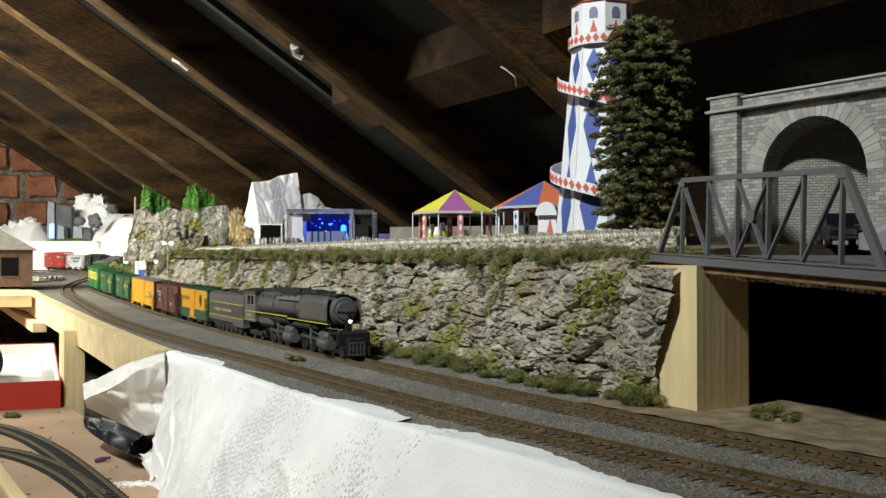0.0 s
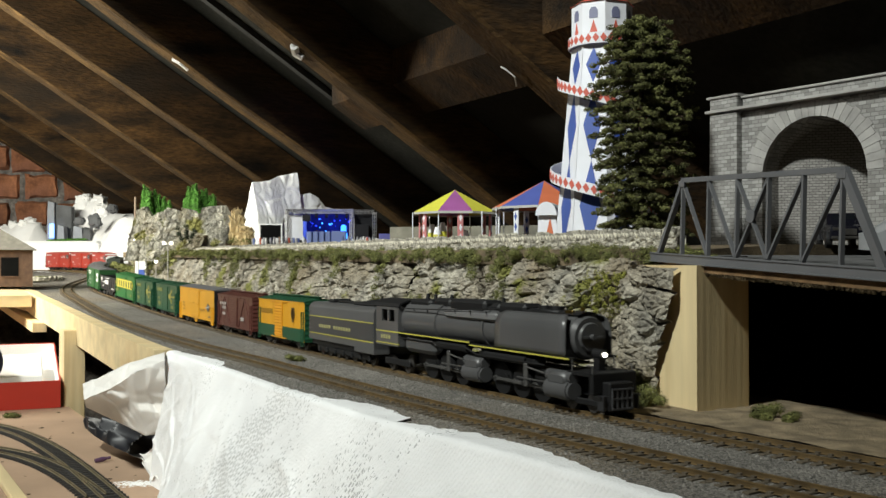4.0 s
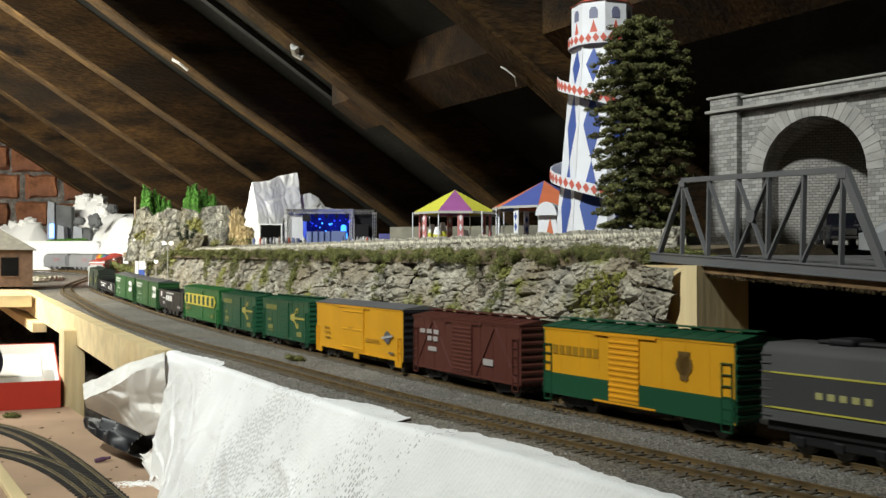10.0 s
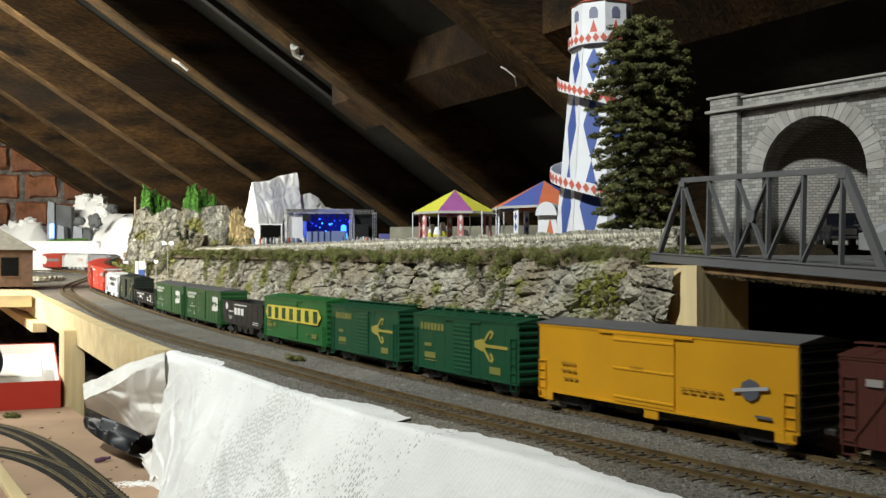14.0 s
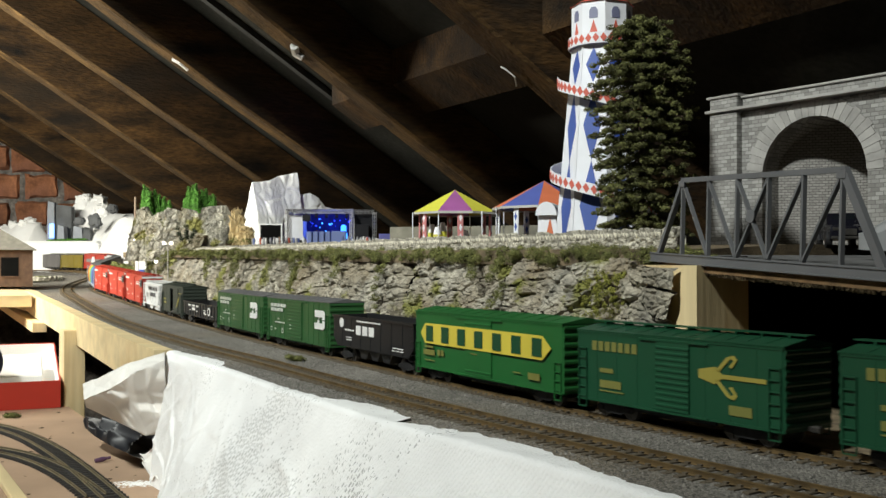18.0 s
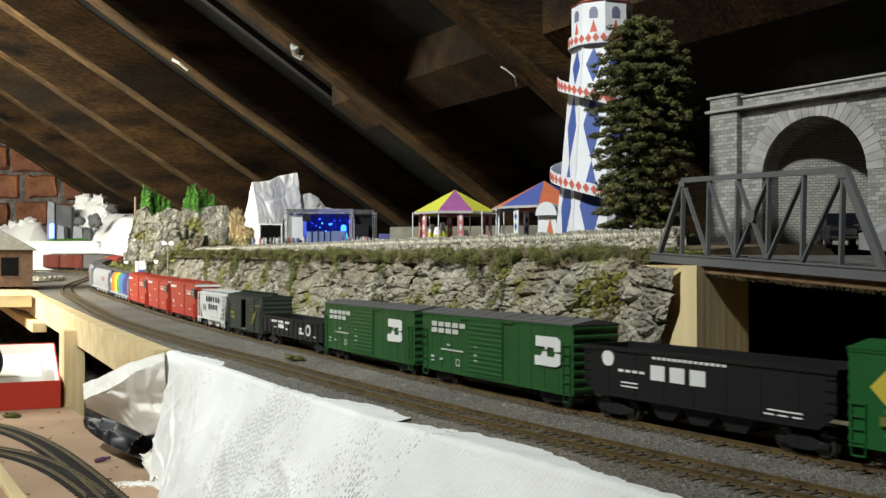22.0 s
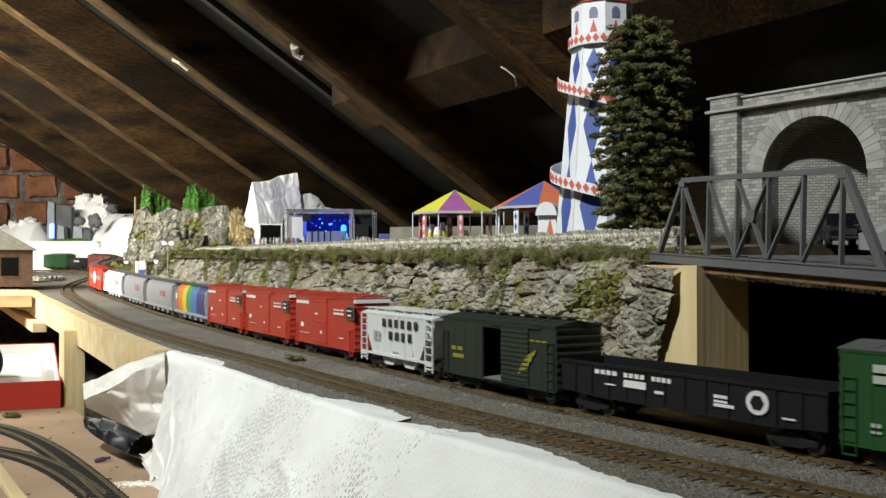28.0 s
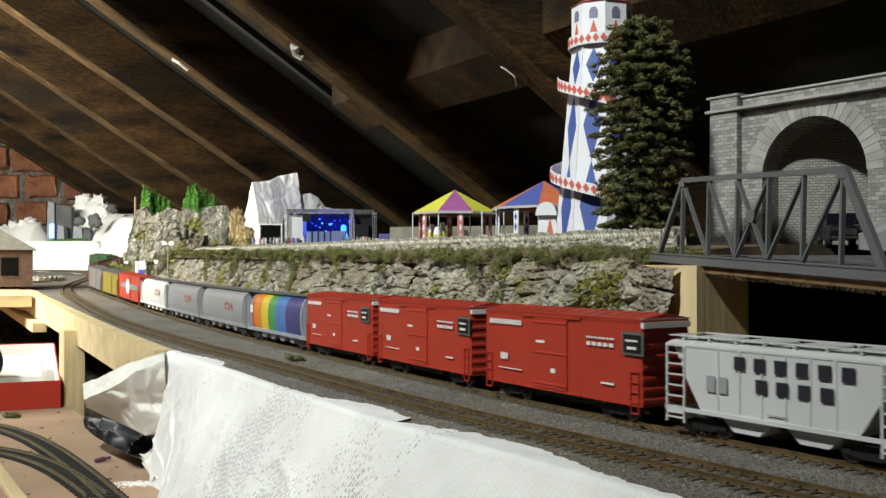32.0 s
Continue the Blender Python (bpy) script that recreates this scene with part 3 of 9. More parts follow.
# yellow and green boxcar
c, L, w = boxcar("boxcar", 0.359, 0.499, "yellow over dark green boxcar with orange sliding door", yellow_c, green_dk, green_dk, top=0.0462,
                 two_tone=(0.0205, green_dk), door=(0.40, 0.56), door_mat=orange_c)
marks(c, L, w + 0.0003, [(0.009, 0.049, 0.0315, 0.0365, 7)], plastic("brown_lettering", (0.30, 0.16, 0.012)), "lettering", label="faint brown letter bars")
shape_marks(c, L, w + 0.0003, [disc(0.109, 0.0335, 0.0055, 0.0052, 12), [(0.1065, 0.0260), (0.1115, 0.0260), (0.1130, 0.0400), (0.1050, 0.0400)]], plastic("brown_emblem", (0.13, 0.075, 0.02)))
marks(c, L, w + 0.0003, [(0.026, 0.031, 0.0145, 0.0175), (0.113, 0.117, 0.0135, 0.0160)], plastic("dull_lettering", (0.25, 0.28, 0.22)), "lettering", label="white data bars")
# brown outside-braced boxcar
c, L, w = boxcar("boxcar", 0.197, 0.336, "dark oxide brown boxcar with white number bars", brown_c, brown_c, brown_c, top=0.0448, door=(0.42, 0.60))
for side in (-1, 1):
    for x0, x1, up in ((0.004, 0.029, 1), (0.029, 0.056, 0), (0.087, 0.110, 1), (0.110, 0.134, 0)):
        za, zb = (0.010, 0.043) if up else (0.043, 0.010)
        a, b2 = (x0, x1) if side < 0 else (L - x0, L - x1)
        y0, y1 = sorted((side * w, side * (w + 0.0008)))
        M().prism([(a, za), (a + 0.0016, za), (b2 + 0.0016, zb), (b2, zb)], 1, y0, y1).ob("side_brace", brown_c, c)
marks(c, L, w + 0.0008, [(0.012, 0.042, 0.0335, 0.0365, 3), (0.023, 0.040, 0.0285, 0.0318, 2), (0.024, 0.036, 0.0215, 0.0245), (0.098, 0.110, 0.018, 0.022)], plastic("rubbed_white_lettering", (0.36, 0.33, 0.32)), label="rubbed white number bars")
# yellow plug-door boxcar
c, L, w = boxcar("boxcar", 0.0, 0.179, "bright yellow plug-door boxcar with grey roof and black ends", yellow_c, grey_roof, black_c, top=0.0478, sill=0.0090, plug=True, walk_top=False, door=(0.36, 0.60), roof_ribs=False)
shape_marks(c, L, w + 0.001, [[(0.1478, 0.0250), (0.1500, 0.0222), (0.1540, 0.0208), (0.1578, 0.0228), (0.1592, 0.0262), (0.1578, 0.0295), (0.1535, 0.0308), (0.1495, 0.0290)]], emblem_slate, label="blue shield emblem")
shape_marks(c, L, w + 0.0014, [[(0.1440, 0.0240), (0.1640, 0.0268), (0.1640, 0.0284), (0.1440, 0.0256)]], plastic("emblem_pale", (0.42, 0.42, 0.43)), "emblem_band", 0.0003, "pale slanted band")
marks(c, L, w + 0.0011, [(0.022, 0.035, 0.0262, 0.0276, 4), (0.022, 0.036, 0.0224, 0.0236, 3), (0.024, 0.037, 0.0180, 0.0192, 3), (0.112, 0.139, 0.0222, 0.0230, 6), (0.112, 0.140, 0.0205, 0.0213, 5), (0.077, 0.087, 0.0292, 0.0298, 4), (0.077, 0.087, 0.0280, 0.0286, 5)], plastic("olive_lettering", (0.36, 0.19, 0.018)), label="faint olive data bars")
marks(c, L, w + 0.0012, [(0.1565, 0.1655, 0.0138, 0.0150)], emblem_slate, "lettering")
for side in (-1, 1):
    for x in (0.003, 0.086, 0.166):
        y0, y1 = sorted((side * (w - 0.001), side * (w + 0.0006)))
        xx = x if side < 0 else L - x - 0.010
        M().box(xx, xx + 0.010, y0, y1, 0.0042, 0.0092, 0.0004).ob("sill_step", yellow_c, c)
# two dark green boxcars
for rear, front in ((-0.157, -0.020), (-0.318, -0.183)):
    c, L, w = boxcar("boxcar", rear, front, "dark green boxcar with gold lettering bars and arrow emblem", green_dk, green_dk, green_dk, top=0.0460, door=(0.44, 0.60))
    marks(c, L, w + 0.0003, [(0.012, 0.047, 0.0360, 0.0410, 7), (0.018, 0.028, 0.0245, 0.0268), (0.018, 0.034, 0.0165, 0.0205), (0.018, 0.036, 0.0145, 0.0152), (0.105, 0.118, 0.0130, 0.0175)], faint_gold, label="worn gold letter bars")
    shape_marks(c, L, w + 0.0003, [[(0.087, 0.0285), (0.097, 0.0262), (0.101, 0.0292), (0.126, 0.0292), (0.126, 0.0312), (0.101, 0.0312), (0.097, 0.0345), (0.087, 0.0325)],
                [(0.097, 0.0325), (0.104, 0.0395), (0.108, 0.0405), (0.110, 0.0385), (0.107, 0.0345), (0.105, 0.0350), (0.108, 0.0380), (0.106, 0.0388), (0.099, 0.0320)],
                [(0.097, 0.0280), (0.104, 0.0210), (0.108, 0.0200), (0.110, 0.0220), (0.107, 0.0260), (0.105, 0.0255), (0.108, 0.0225), (0.106, 0.0217), (0.099, 0.0285)]], plastic("worn_gold", (0.34, 0.29, 0.06)), label="gold arrow emblem")
# bright green boxcar with the yellow arrow panel
c, L, w = boxcar("boxcar", -0.507, -0.330, "bright green boxcar with long yellow arrow-ended panel", green_rd, green_rd, green_rd, top=0.0482, door=(0.40, 0.58), plug=True, walk_top=False)
shape_marks(c, L, w + 0.0012, [[(0.0100, 0.0335), (0.0170, 0.0265), (0.1585, 0.0265), (0.1673, 0.0338), (0.1585, 0.0407), (0.0170, 0.0407)]], plastic("panel_yellow", (0.66, 0.54, 0.07)), "name_panel", label="yellow arrow-ended name panel")
marks(c, L, w + 0.0017, [(0.0186, 0.1704, 0.0282, 0.0390, 7, 0.46)], green_dk, label="dark green letter blocks")
marks(c, L, w + 0.0012, [(0.016, 0.028, 0.0235, 0.0250), (0.014, 0.030, 0.0185, 0.0222), (0.034, 0.044, 0.0190, 0.0230, 2), (0.016, 0.030, 0.0145, 0.0152), (0.078, 0.086, 0.0235, 0.0243), (0.128, 0.136, 0.0165, 0.0172), (0.144, 0.156, 0.0140, 0.0180)], faint_gold, label="faint gold data bars")


def hopper(rear, front, label, side, top, lettering, lmat):
    """Open-topped hopper with sloping ends."""
    L = front - rear
    w = 0.0162
    car = thing("hopper_wagon", Matrix.Identity(4), label, "hopper wagon", "goods wagons of the train")
    for y0, y1 in ((-w, -w + 0.0012), (w - 0.0012, w)):
        M().prism([(0.001, top), (L - 0.001, top), (L - 0.001, 0.020), (L - 0.010, 0.0125), (0.010, 0.0125), (0.001, 0.020)], 1, y0, y1).ob("side_wall", side, car)
    for x in (0.001, L - 0.0025):
        M().box(x, x + 0.0015, -w + 0.0012, w - 0.0012, top - 0.012, top).ob("end_wall", side, car)
    M().prism([(0.002, top - 0.012), (0.040, 0.012), (0.042, 0.012), (0.004, top - 0.010)], 1, -w + 0.0012, w - 0.0012).ob("slope_sheet", side, car)
    M().prism([(L - 0.002, top - 0.012), (L - 0.040, 0.012), (L - 0.042, 0.012), (L - 0.004, top - 0.010)], 1, -w + 0.0012, w - 0.0012).ob("slope_sheet", side, car)
    rim = M()
    for s in (-1, 1):
        y0, y1 = sorted((s * w, s * (w + 0.0010)))
        rim.box(0, L, y0, y1, top - 0.0018, top + 0.0004)
        for k in range(1, 8):
            x = L * k / 8
            rim.box(x - 0.0005, x + 0.0005, *sorted((s * w, s * (w + 0.0003))), 0.014, top - 0.0015)
    rim.ob("top_rim", side, car)
    bays = M()
    for x in (L * 0.36, L * 0.5, L * 0.64):
        bays.prism([(x - 0.012, 0.0125), (x + 0.012, 0.0125), (x + 0.005, 0.0045), (x - 0.005, 0.0045)], 1, -0.012, 0.012)
    bays.ob("discharge_bay", side, car)
    load = M().grid(lambda u, v: (0.004 + u * (L - 0.008), -w + 0.0014 + v * (2 * w - 0.0028), top - 0.007 + 0.0012 * noise.noise((u * 14, v * 4, rear))), 30, 8)
    load.ob("coal_load", black_iron, car)
    marks(car, L, w + 0.0004, lettering, lmat, label="white letter bars")
    M().box(0.003, L - 0.003, -0.0025, 0.0025, 0.0078, 0.0128).ob("underframe", black_iron, car)
    for s in (-1, 1):
        for a in (0.001, L - 0.006):
            m = M()
            y0, y1 = sorted((s * w, s * (w + 0.0008)))
            for k in range(6):
                m.box(a, a + 0.005, y0, y1, 0.0105 + 0.0048 * k, 0.0109 + 0.0048 * k)
            m.ob("ladder", side, car)
    running_gear(car, L, 0.021)
    TRAIN.append((car, rear, front))
    return car, L, w


c, L, w = hopper(-0.668, -0.511, "black open hopper wagon with white lettering bars", black_c, 0.0385,
                 [(0.052, 0.100, 0.0345, 0.0358, 14), (0.051, 0.090, 0.0240, 0.0315, 3, 0.74), (0.028, 0.048, 0.0262, 0.0275, 4), (0.030, 0.042, 0.0205, 0.0212), (0.030, 0.042, 0.0185, 0.0192), (0.122, 0.140, 0.0180, 0.0187), (0.120, 0.142, 0.0160, 0.0167, 3)], white_paint)
shape_marks(c, L, w + 0.0003, [disc(0.020, 0.0325, 0.0045, 0.0042)], white_paint, label="white round emblem")

# two green boxcars with the big white emblem
for rear, front in ((-0.850, -0.676), (-1.042, -0.865)):
    c, L, w = boxcar("boxcar", rear, front, "green ribbed boxcar with big white emblem and grey roof", green_bn, grey_roof, green_bn, top=0.0478, ribs="ribs", door=(0.37, 0.60), walk_top=False)
    marks(c, L, w + 0.0009, [(0.015, 0.062, 0.0394, 0.0426, 5, 0.78), (0.015, 0.053, 0.0350, 0.0382, 4, 0.78), (0.036, 0.041, 0.0268, 0.0280, 2), (0.028, 0.058, 0.0235, 0.0247, 8), (0.014, 0.019, 0.0175, 0.0190, 2), (0.014, 0.019, 0.0150, 0.0160, 2), (0.026, 0.031, 0.0165, 0.0178, 2), (0.048, 0.053, 0.0140, 0.0146), (0.048, 0.0486, 0.0146, 0.0180), (0.0524, 0.053, 0.0146, 0.0180), (0.048, 0.053, 0.0180, 0.0186), (0.071, 0.075, 0.0275, 0.0287, 2), (0.071, 0.075, 0.0225, 0.0237, 2), (0.071, 0.075, 0.0190, 0.0200, 2)], dull_white, label="white letter bars")
    e0 = 0.1405 if rear > -0.9 else 0.1355
    shape_marks(c, L, w + 0.0009, [[(e0, 0.0405), (e0 + 0.021, 0.0405), (e0 + 0.024, 0.0385), (e0 + 0.024, 0.0325), (e0 + 0.018, 0.0320), (e0 + 0.018, 0.0345), (e0 + 0.012, 0.0345), (e0 + 0.010, 0.0325), (e0 + 0.0085, 0.0345), (e0, 0.0345)],
                [(e0 - 0.001, 0.0235), (e0 + 0.020, 0.0235), (e0 + 0.024, 0.0255), (e0 + 0.024, 0.0310), (e0 + 0.019, 0.0315), (e0 + 0.018, 0.0290), (e0 + 0.011, 0.0290), (e0 + 0.011, 0.0318), (e0 + 0.007, 0.0318), (e0 + 0.005, 0.0290), (e0 - 0.001, 0.0290)]], white_paint, label="big white emblem")

# black gondola
rear, front = -1.219, -1.046
L, w, top = front - rear, 0.0162, 0.0290
c = thing("gondola_wagon", Matrix.Identity(4), "black low-sided gondola wagon with white lettering bars", "gondola wagon", "goods wagons of the train")
b = M()
for y0, y1 in ((-w, -w + 0.0011), (w - 0.0011, w)):
    b.prism([(0.001, top), (L - 0.001, top), (L - 0.001, 0.0125), (L - 0.030, 0.0105), (0.030, 0.0105), (0.001, 0.0125)], 1, y0, y1)
b.box(0.001, 0.0022, -w, w, 0.0125, top).box(L - 0.0022, L - 0.001, -w, w, 0.0125, top).box(0.002, L - 0.002, -w + 0.001, w - 0.001, 0.0115, 0.0128)
b.ob("body", black_c, c)
m = M()
for s in (-1, 1):
    y0, y1 = sorted((s * w, s * (w + 0.0009)))
    m.box(0, L, y0, y1, top - 0.0014, top + 0.0003)
    for k in range(1, 13):
        m.box(L * k / 13 - 0.0006, L * k / 13 + 0.0006, y0, y1 - 0.0002 if s > 0 else y1, 0.012, top - 0.001)
m.ob("top_rim", black_c, c)
marks(c, L, w + 0.0009, [(0.030, 0.048, 0.0235, 0.0258, 4), (0.052, 0.068, 0.0235, 0.0258, 4), (0.072, 0.086, 0.0235, 0.0258, 4), (0.052, 0.068, 0.0185, 0.0222), (0.038, 0.046, 0.0182, 0.0190), (0.074, 0.080, 0.0175, 0.0190), (0.112, 0.120, 0.0200, 0.0215), (0.112, 0.124, 0.0160, 0.0175), (0.112, 0.120, 0.0180, 0.0190), (0.150, 0.157, 0.0150, 0.0158)], white_paint, label="white letter bars")
shape_marks(c, L, w + 0.0009, [disc(0.137, 0.0205, 0.0062, 0.0055)], white_paint, label="white round emblem")
shape_marks(c, L, w + 0.0013, [disc(0.137, 0.0205, 0.0038, 0.0036, 6)], black_c)
M().box(0.003, L - 0.003, -0.0025, 0.0025, 0.0078, 0.0116).ob("underframe", black_iron, c)
running_gear(c, L, 0.022)
TRAIN.append((c, rear, front))

# black-green boxcar with its door open
c, L, w = boxcar("boxcar", -1.351, -1.222, "black-green boxcar with open door and yellow lettering bars", olive_dk, olive_dk, olive_dk, top=0.0462, door=(0.39, 0.75), open_door=True)
marks(c, L, w + 0.0003, [(0.086, 0.122, 0.0364, 0.0376, 6), (0.012, 0.028, 0.0250, 0.0275, 2), (0.014, 0.028, 0.0200, 0.0225)], dim_gold, label="yellow letter bars")
shape_marks(c, L, w + 0.0009, [[(x, z), (x + 0.011, z + 0.0050), (x + 0.012, z + 0.0080), (x + 0.001, z + 0.0030)] for x, z in ((0.092, 0.0160), (0.0955, 0.0200), (0.099, 0.0240))], dim_gold, label="slanted yellow emblem bars")

# light grey covered hopper
rear, front = -1.491, -1.365
L, w, top = front - rear, 0.0165, 0.0425
c = thing("covered_hopper", Matrix.Identity(4), "light grey covered hopper wagon with black letter bars", "hopper wagon", "goods wagons of the train")
b = M()
b.prism([(0.011, top), (L - 0.011, top), (L - 0.011, 0.030), (L - 0.022, 0.0125), (0.022, 0.0125), (0.011, 0.030)], 1, -w, w)
b.prism([(0.002, top), (0.0115, top), (0.0115, 0.026), (0.008, 0.032)], 1, -w + 0.003, w - 0.003)
b.prism([(L - 0.002, top), (L - 0.0115, top), (L - 0.0115, 0.026), (L - 0.008, 0.032)], 1, -w + 0.003, w - 0.003)
b.ob("body", silver_c, c)
r = M().prism([(-w - 0.0004, top), (-w - 0.0004, top + 0.0010), (-0.010, top + 0.0032), (0.010, top + 0.0032), (w + 0.0004, top + 0.0010), (w + 0.0004, top)], 0, 0.0, L)
r.ob("roof", silver_c, c)
for k in range(4):
    x = L * (0.17 + 0.22 * k)
    M().box(x - 0.009, x + 0.009, -0.0085, 0.0085, top + 0.0030, top + 0.0048, 0.0005).ob("roof_hatch", silver_c, c)
m = M()
for y in (-0.0115, 0.0115):
    m.box(-0.001, L + 0.001, y - 0.0018, y + 0.0018, top + 0.0046, top + 0.0051)
    for k in range(8):
        x = L * (k + 0.5) / 8
        m.box(x - 0.0004, x + 0.0004, y - 0.0016, y + 0.0016, top + 0.0018, top + 0.0047)
for x in (0.001, L - 0.001):
    m.box(x - 0.0015, x + 0.0015, -0.0132, 0.0132, top + 0.0046, top + 0.0051)
m.ob("running_board", silver_c, c)
for s in (-1, 1):
    for a in (0.0005, L - 0.0125):
        m = M()
        y0, y1 = sorted((s * (w - 0.0002), s * (w + 0.0009)))
        for x in (a, a + 0.011):
            m.box(x, x + 0.0010, y0, y1, 0.0055, top)
        for k in range(7):
            m.box(a, a + 0.012, y0, y1, 0.0075 + 0.0052 * k, 0.0082 + 0.0052 * k)
        m.box(a, a + 0.012, y0, y1, 0.0098, 0.0122)
        m.ob("end_ladder", silver_c, c)
m = M()
for s in (-1, 1):
    y0, y1 = sorted((s * w, s * (w + 0.0007)))
    for k in range(1, 7):
        x = 0.020 + (L - 0.040) * k / 7
        m.box(x - 0.0004, x + 0.0004, y0, y1, 0.014, top)
    m.box(0.0, L, y0, y1, 0.0112, 0.0132)
m.ob("side_ribs", silver_c, c)
for x in (L * 0.36, L * 0.64):
    M().prism([(x - 0.016, 0.0125), (x + 0.016, 0.0125), (x + 0.007, 0.0045), (x - 0.007, 0.0045)], 1, -0.013, 0.013).ob("discharge_bay", silver_c, c)
marks(c, L, w + 0.0008, [(0.0420, 0.1074, 0.0340, 0.0402, 6, 0.56), (0.0538, 0.0976, 0.0246, 0.0308, 4, 0.56)], plastic("navy_lettering", (0.025, 0.025, 0.035)), label="dark letter blocks")
marks(c, L, w + 0.0008, [(0.026, 0.040, 0.0225, 0.0300, 2), (0.060, 0.070, 0.0155, 0.0160)], plastic("pale_lettering", (0.32, 0.33, 0.34)), label="faint data bars")
M().box(0.003, L - 0.003, -0.003, 0.003, 0.0075, 0.0128).ob("underframe", black_iron, c)
running_gear(c, L, 0.020)
TRAIN.append((c, rear, front))

# three red high boxcars
for rear, front in ((-1.649, -1.507), (-1.812, -1.668), (-1.972, -1.824)):
    c, L, w = boxcar("boxcar", rear, front, "bright red high boxcar with white lettering bars and black emblem", red_c, red_c, red_c, top=0.0535, sill=0.0092, door=(0.36, 0.58), plug=True, walk_top=False)
    marks(c, L, w + 0.0011, [(0.006, 0.040, 0.0455, 0.0485, 12), (0.100, 0.123, 0.0422, 0.0433, 7), (0.100, 0.123, 0.0384, 0.0404, 5), (0.018, 0.026, 0.0240, 0.0280, 3), (0.054, 0.062, 0.0365, 0.0380), (0.068, 0.072, 0.0200, 0.0225), (0.112, 0.122, 0.0185, 0.0195), (0.016, 0.040, 0.0185, 0.0190)], white_paint, label="white letter bars")
    shape_marks(c, L, w + 0.0011, [[(0.129, 0.0355), (0.145, 0.0355), (0.145, 0.0475), (0.129, 0.0475)]], plastic("emblem_grey", (0.12, 0.13, 0.13)))
    shape_marks(c, L, w + 0.0016, [[(0.1305, 0.0370), (0.1435, 0.0370), (0.1435, 0.0460), (0.1305, 0.0460)]], black_c)
    marks(c, L, w + 0.0021, [(0.1325, 0.1415, 0.0425, 0.0435), (0.1335, 0.1405, 0.0385, 0.0400)], white_paint, "lettering")
    bar = M().box(L - 0.0004, L + 0.0016, -w, w, 0.0495, 0.0525).box(L - 0.001, L + 0.0006, -w, w, 0.0535, 0.0545)
    bar.ob("end_stripe", white_paint, c, "white band across the car end")


def center_flow(rear, front, label, side, roof, bands=(), lettering=(), lmat=None):
    """Round-sided covered hopper; bands of (share0, share1, material) paint its barrel."""
    L = front - rear
    car = thing("covered_hopper", Matrix.Identity(4), label, "hopper wagon", "goods wagons of the train")
    prof = [(0.0150, 0.0135), (0.0163, 0.0200), (0.0168, 0.0280), (0.0166, 0.0350), (0.0155, 0.0420), (0.0125, 0.0475), (0.0080, 0.0502)]

    def barrel(x0, x1, mat, name, close):
        m = M()
        for y_s in (-1, 1):
            def place(u, v, y_s=y_s):
                k = v * (len(prof) - 1)
                i = min(int(k), len(prof) - 2)
                f = k - i
                y = prof[i][0] * (1 - f) + prof[i + 1][0] * f
                z = prof[i][1] * (1 - f) + prof[i + 1][1] * f
                x = x0 + u * (x1 - x0)
                t = min(x - 0.012, L - 0.012 - x)
                pull = 1.0 if t > 0.008 else 1 - 0.10 * (1 - max(t, 0) / 0.008) ** 2
                return (x, y_s * y * pull, z)
            m.grid(place, 10, 18)
        o = m.ob(name, mat, car, smooth=True)
        return o
    if not bands:
        barrel(0.012, L - 0.012, side, "body", True)
    else:
        for a, b2, mat in bands:
            barrel(0.012 + a * (L - 0.024), 0.012 + b2 * (L - 0.024), mat, "barrel_band", True)
    inner = M()
    pts = [(-y * 0.97, z) for y, z in prof] + [(y * 0.97, z) for y, z in reversed(prof)]
    inner.prism(pts, 0, 0.0125, L - 0.0125)
    inner.ob("bulkhead", side, car)
    top = M().box(0.002, L - 0.002, -0.0088, 0.0088, 0.0498, 0.0512, 0.0004).box(0.0, L, -0.0112, -0.0082, 0.0512, 0.0517).box(0.0, L, 0.0082, 0.0112, 0.0512, 0.0517)
    top.ob("roof_walk", roof, car)
    sill = M()
    for s in (-1, 1):
        y0, y1 = sorted((s * 0.0140, s * 0.0165))
        sill.box(0.0, L, y0, y1, 0.0105, 0.0140, 0.0003)
        for x in (0.001, 0.006, L - 0.007, L - 0.002):
            sill.box(x, x + 0.0012, y0, y1, 0.0135, 0.046)
        for k in range(6):
            for x in (0.001, L - 0.008):
                sill.box(x, x + 0.007, y1 - 0.0006, y1, 0.017 + 0.005 * k, 0.0176 + 0.005 * k)
    sill.ob("side_sill", side, car)
    for k in range(4):
        x = L * (0.26 + 0.16 * k)
        M().prism([(x - 0.013, 0.0115), (x + 0.013, 0.0115), (x + 0.005, 0.0050), (x - 0.005, 0.0050)], 1, -0.0125, 0.0125).ob("discharge_bay", side, car)
    if lettering:
        marks(car, L, 0.0172, lettering, lmat, label="red letter bars")
    running_gear(car, L, 0.021)
    TRAIN.append((car, rear, front))
    return car, L


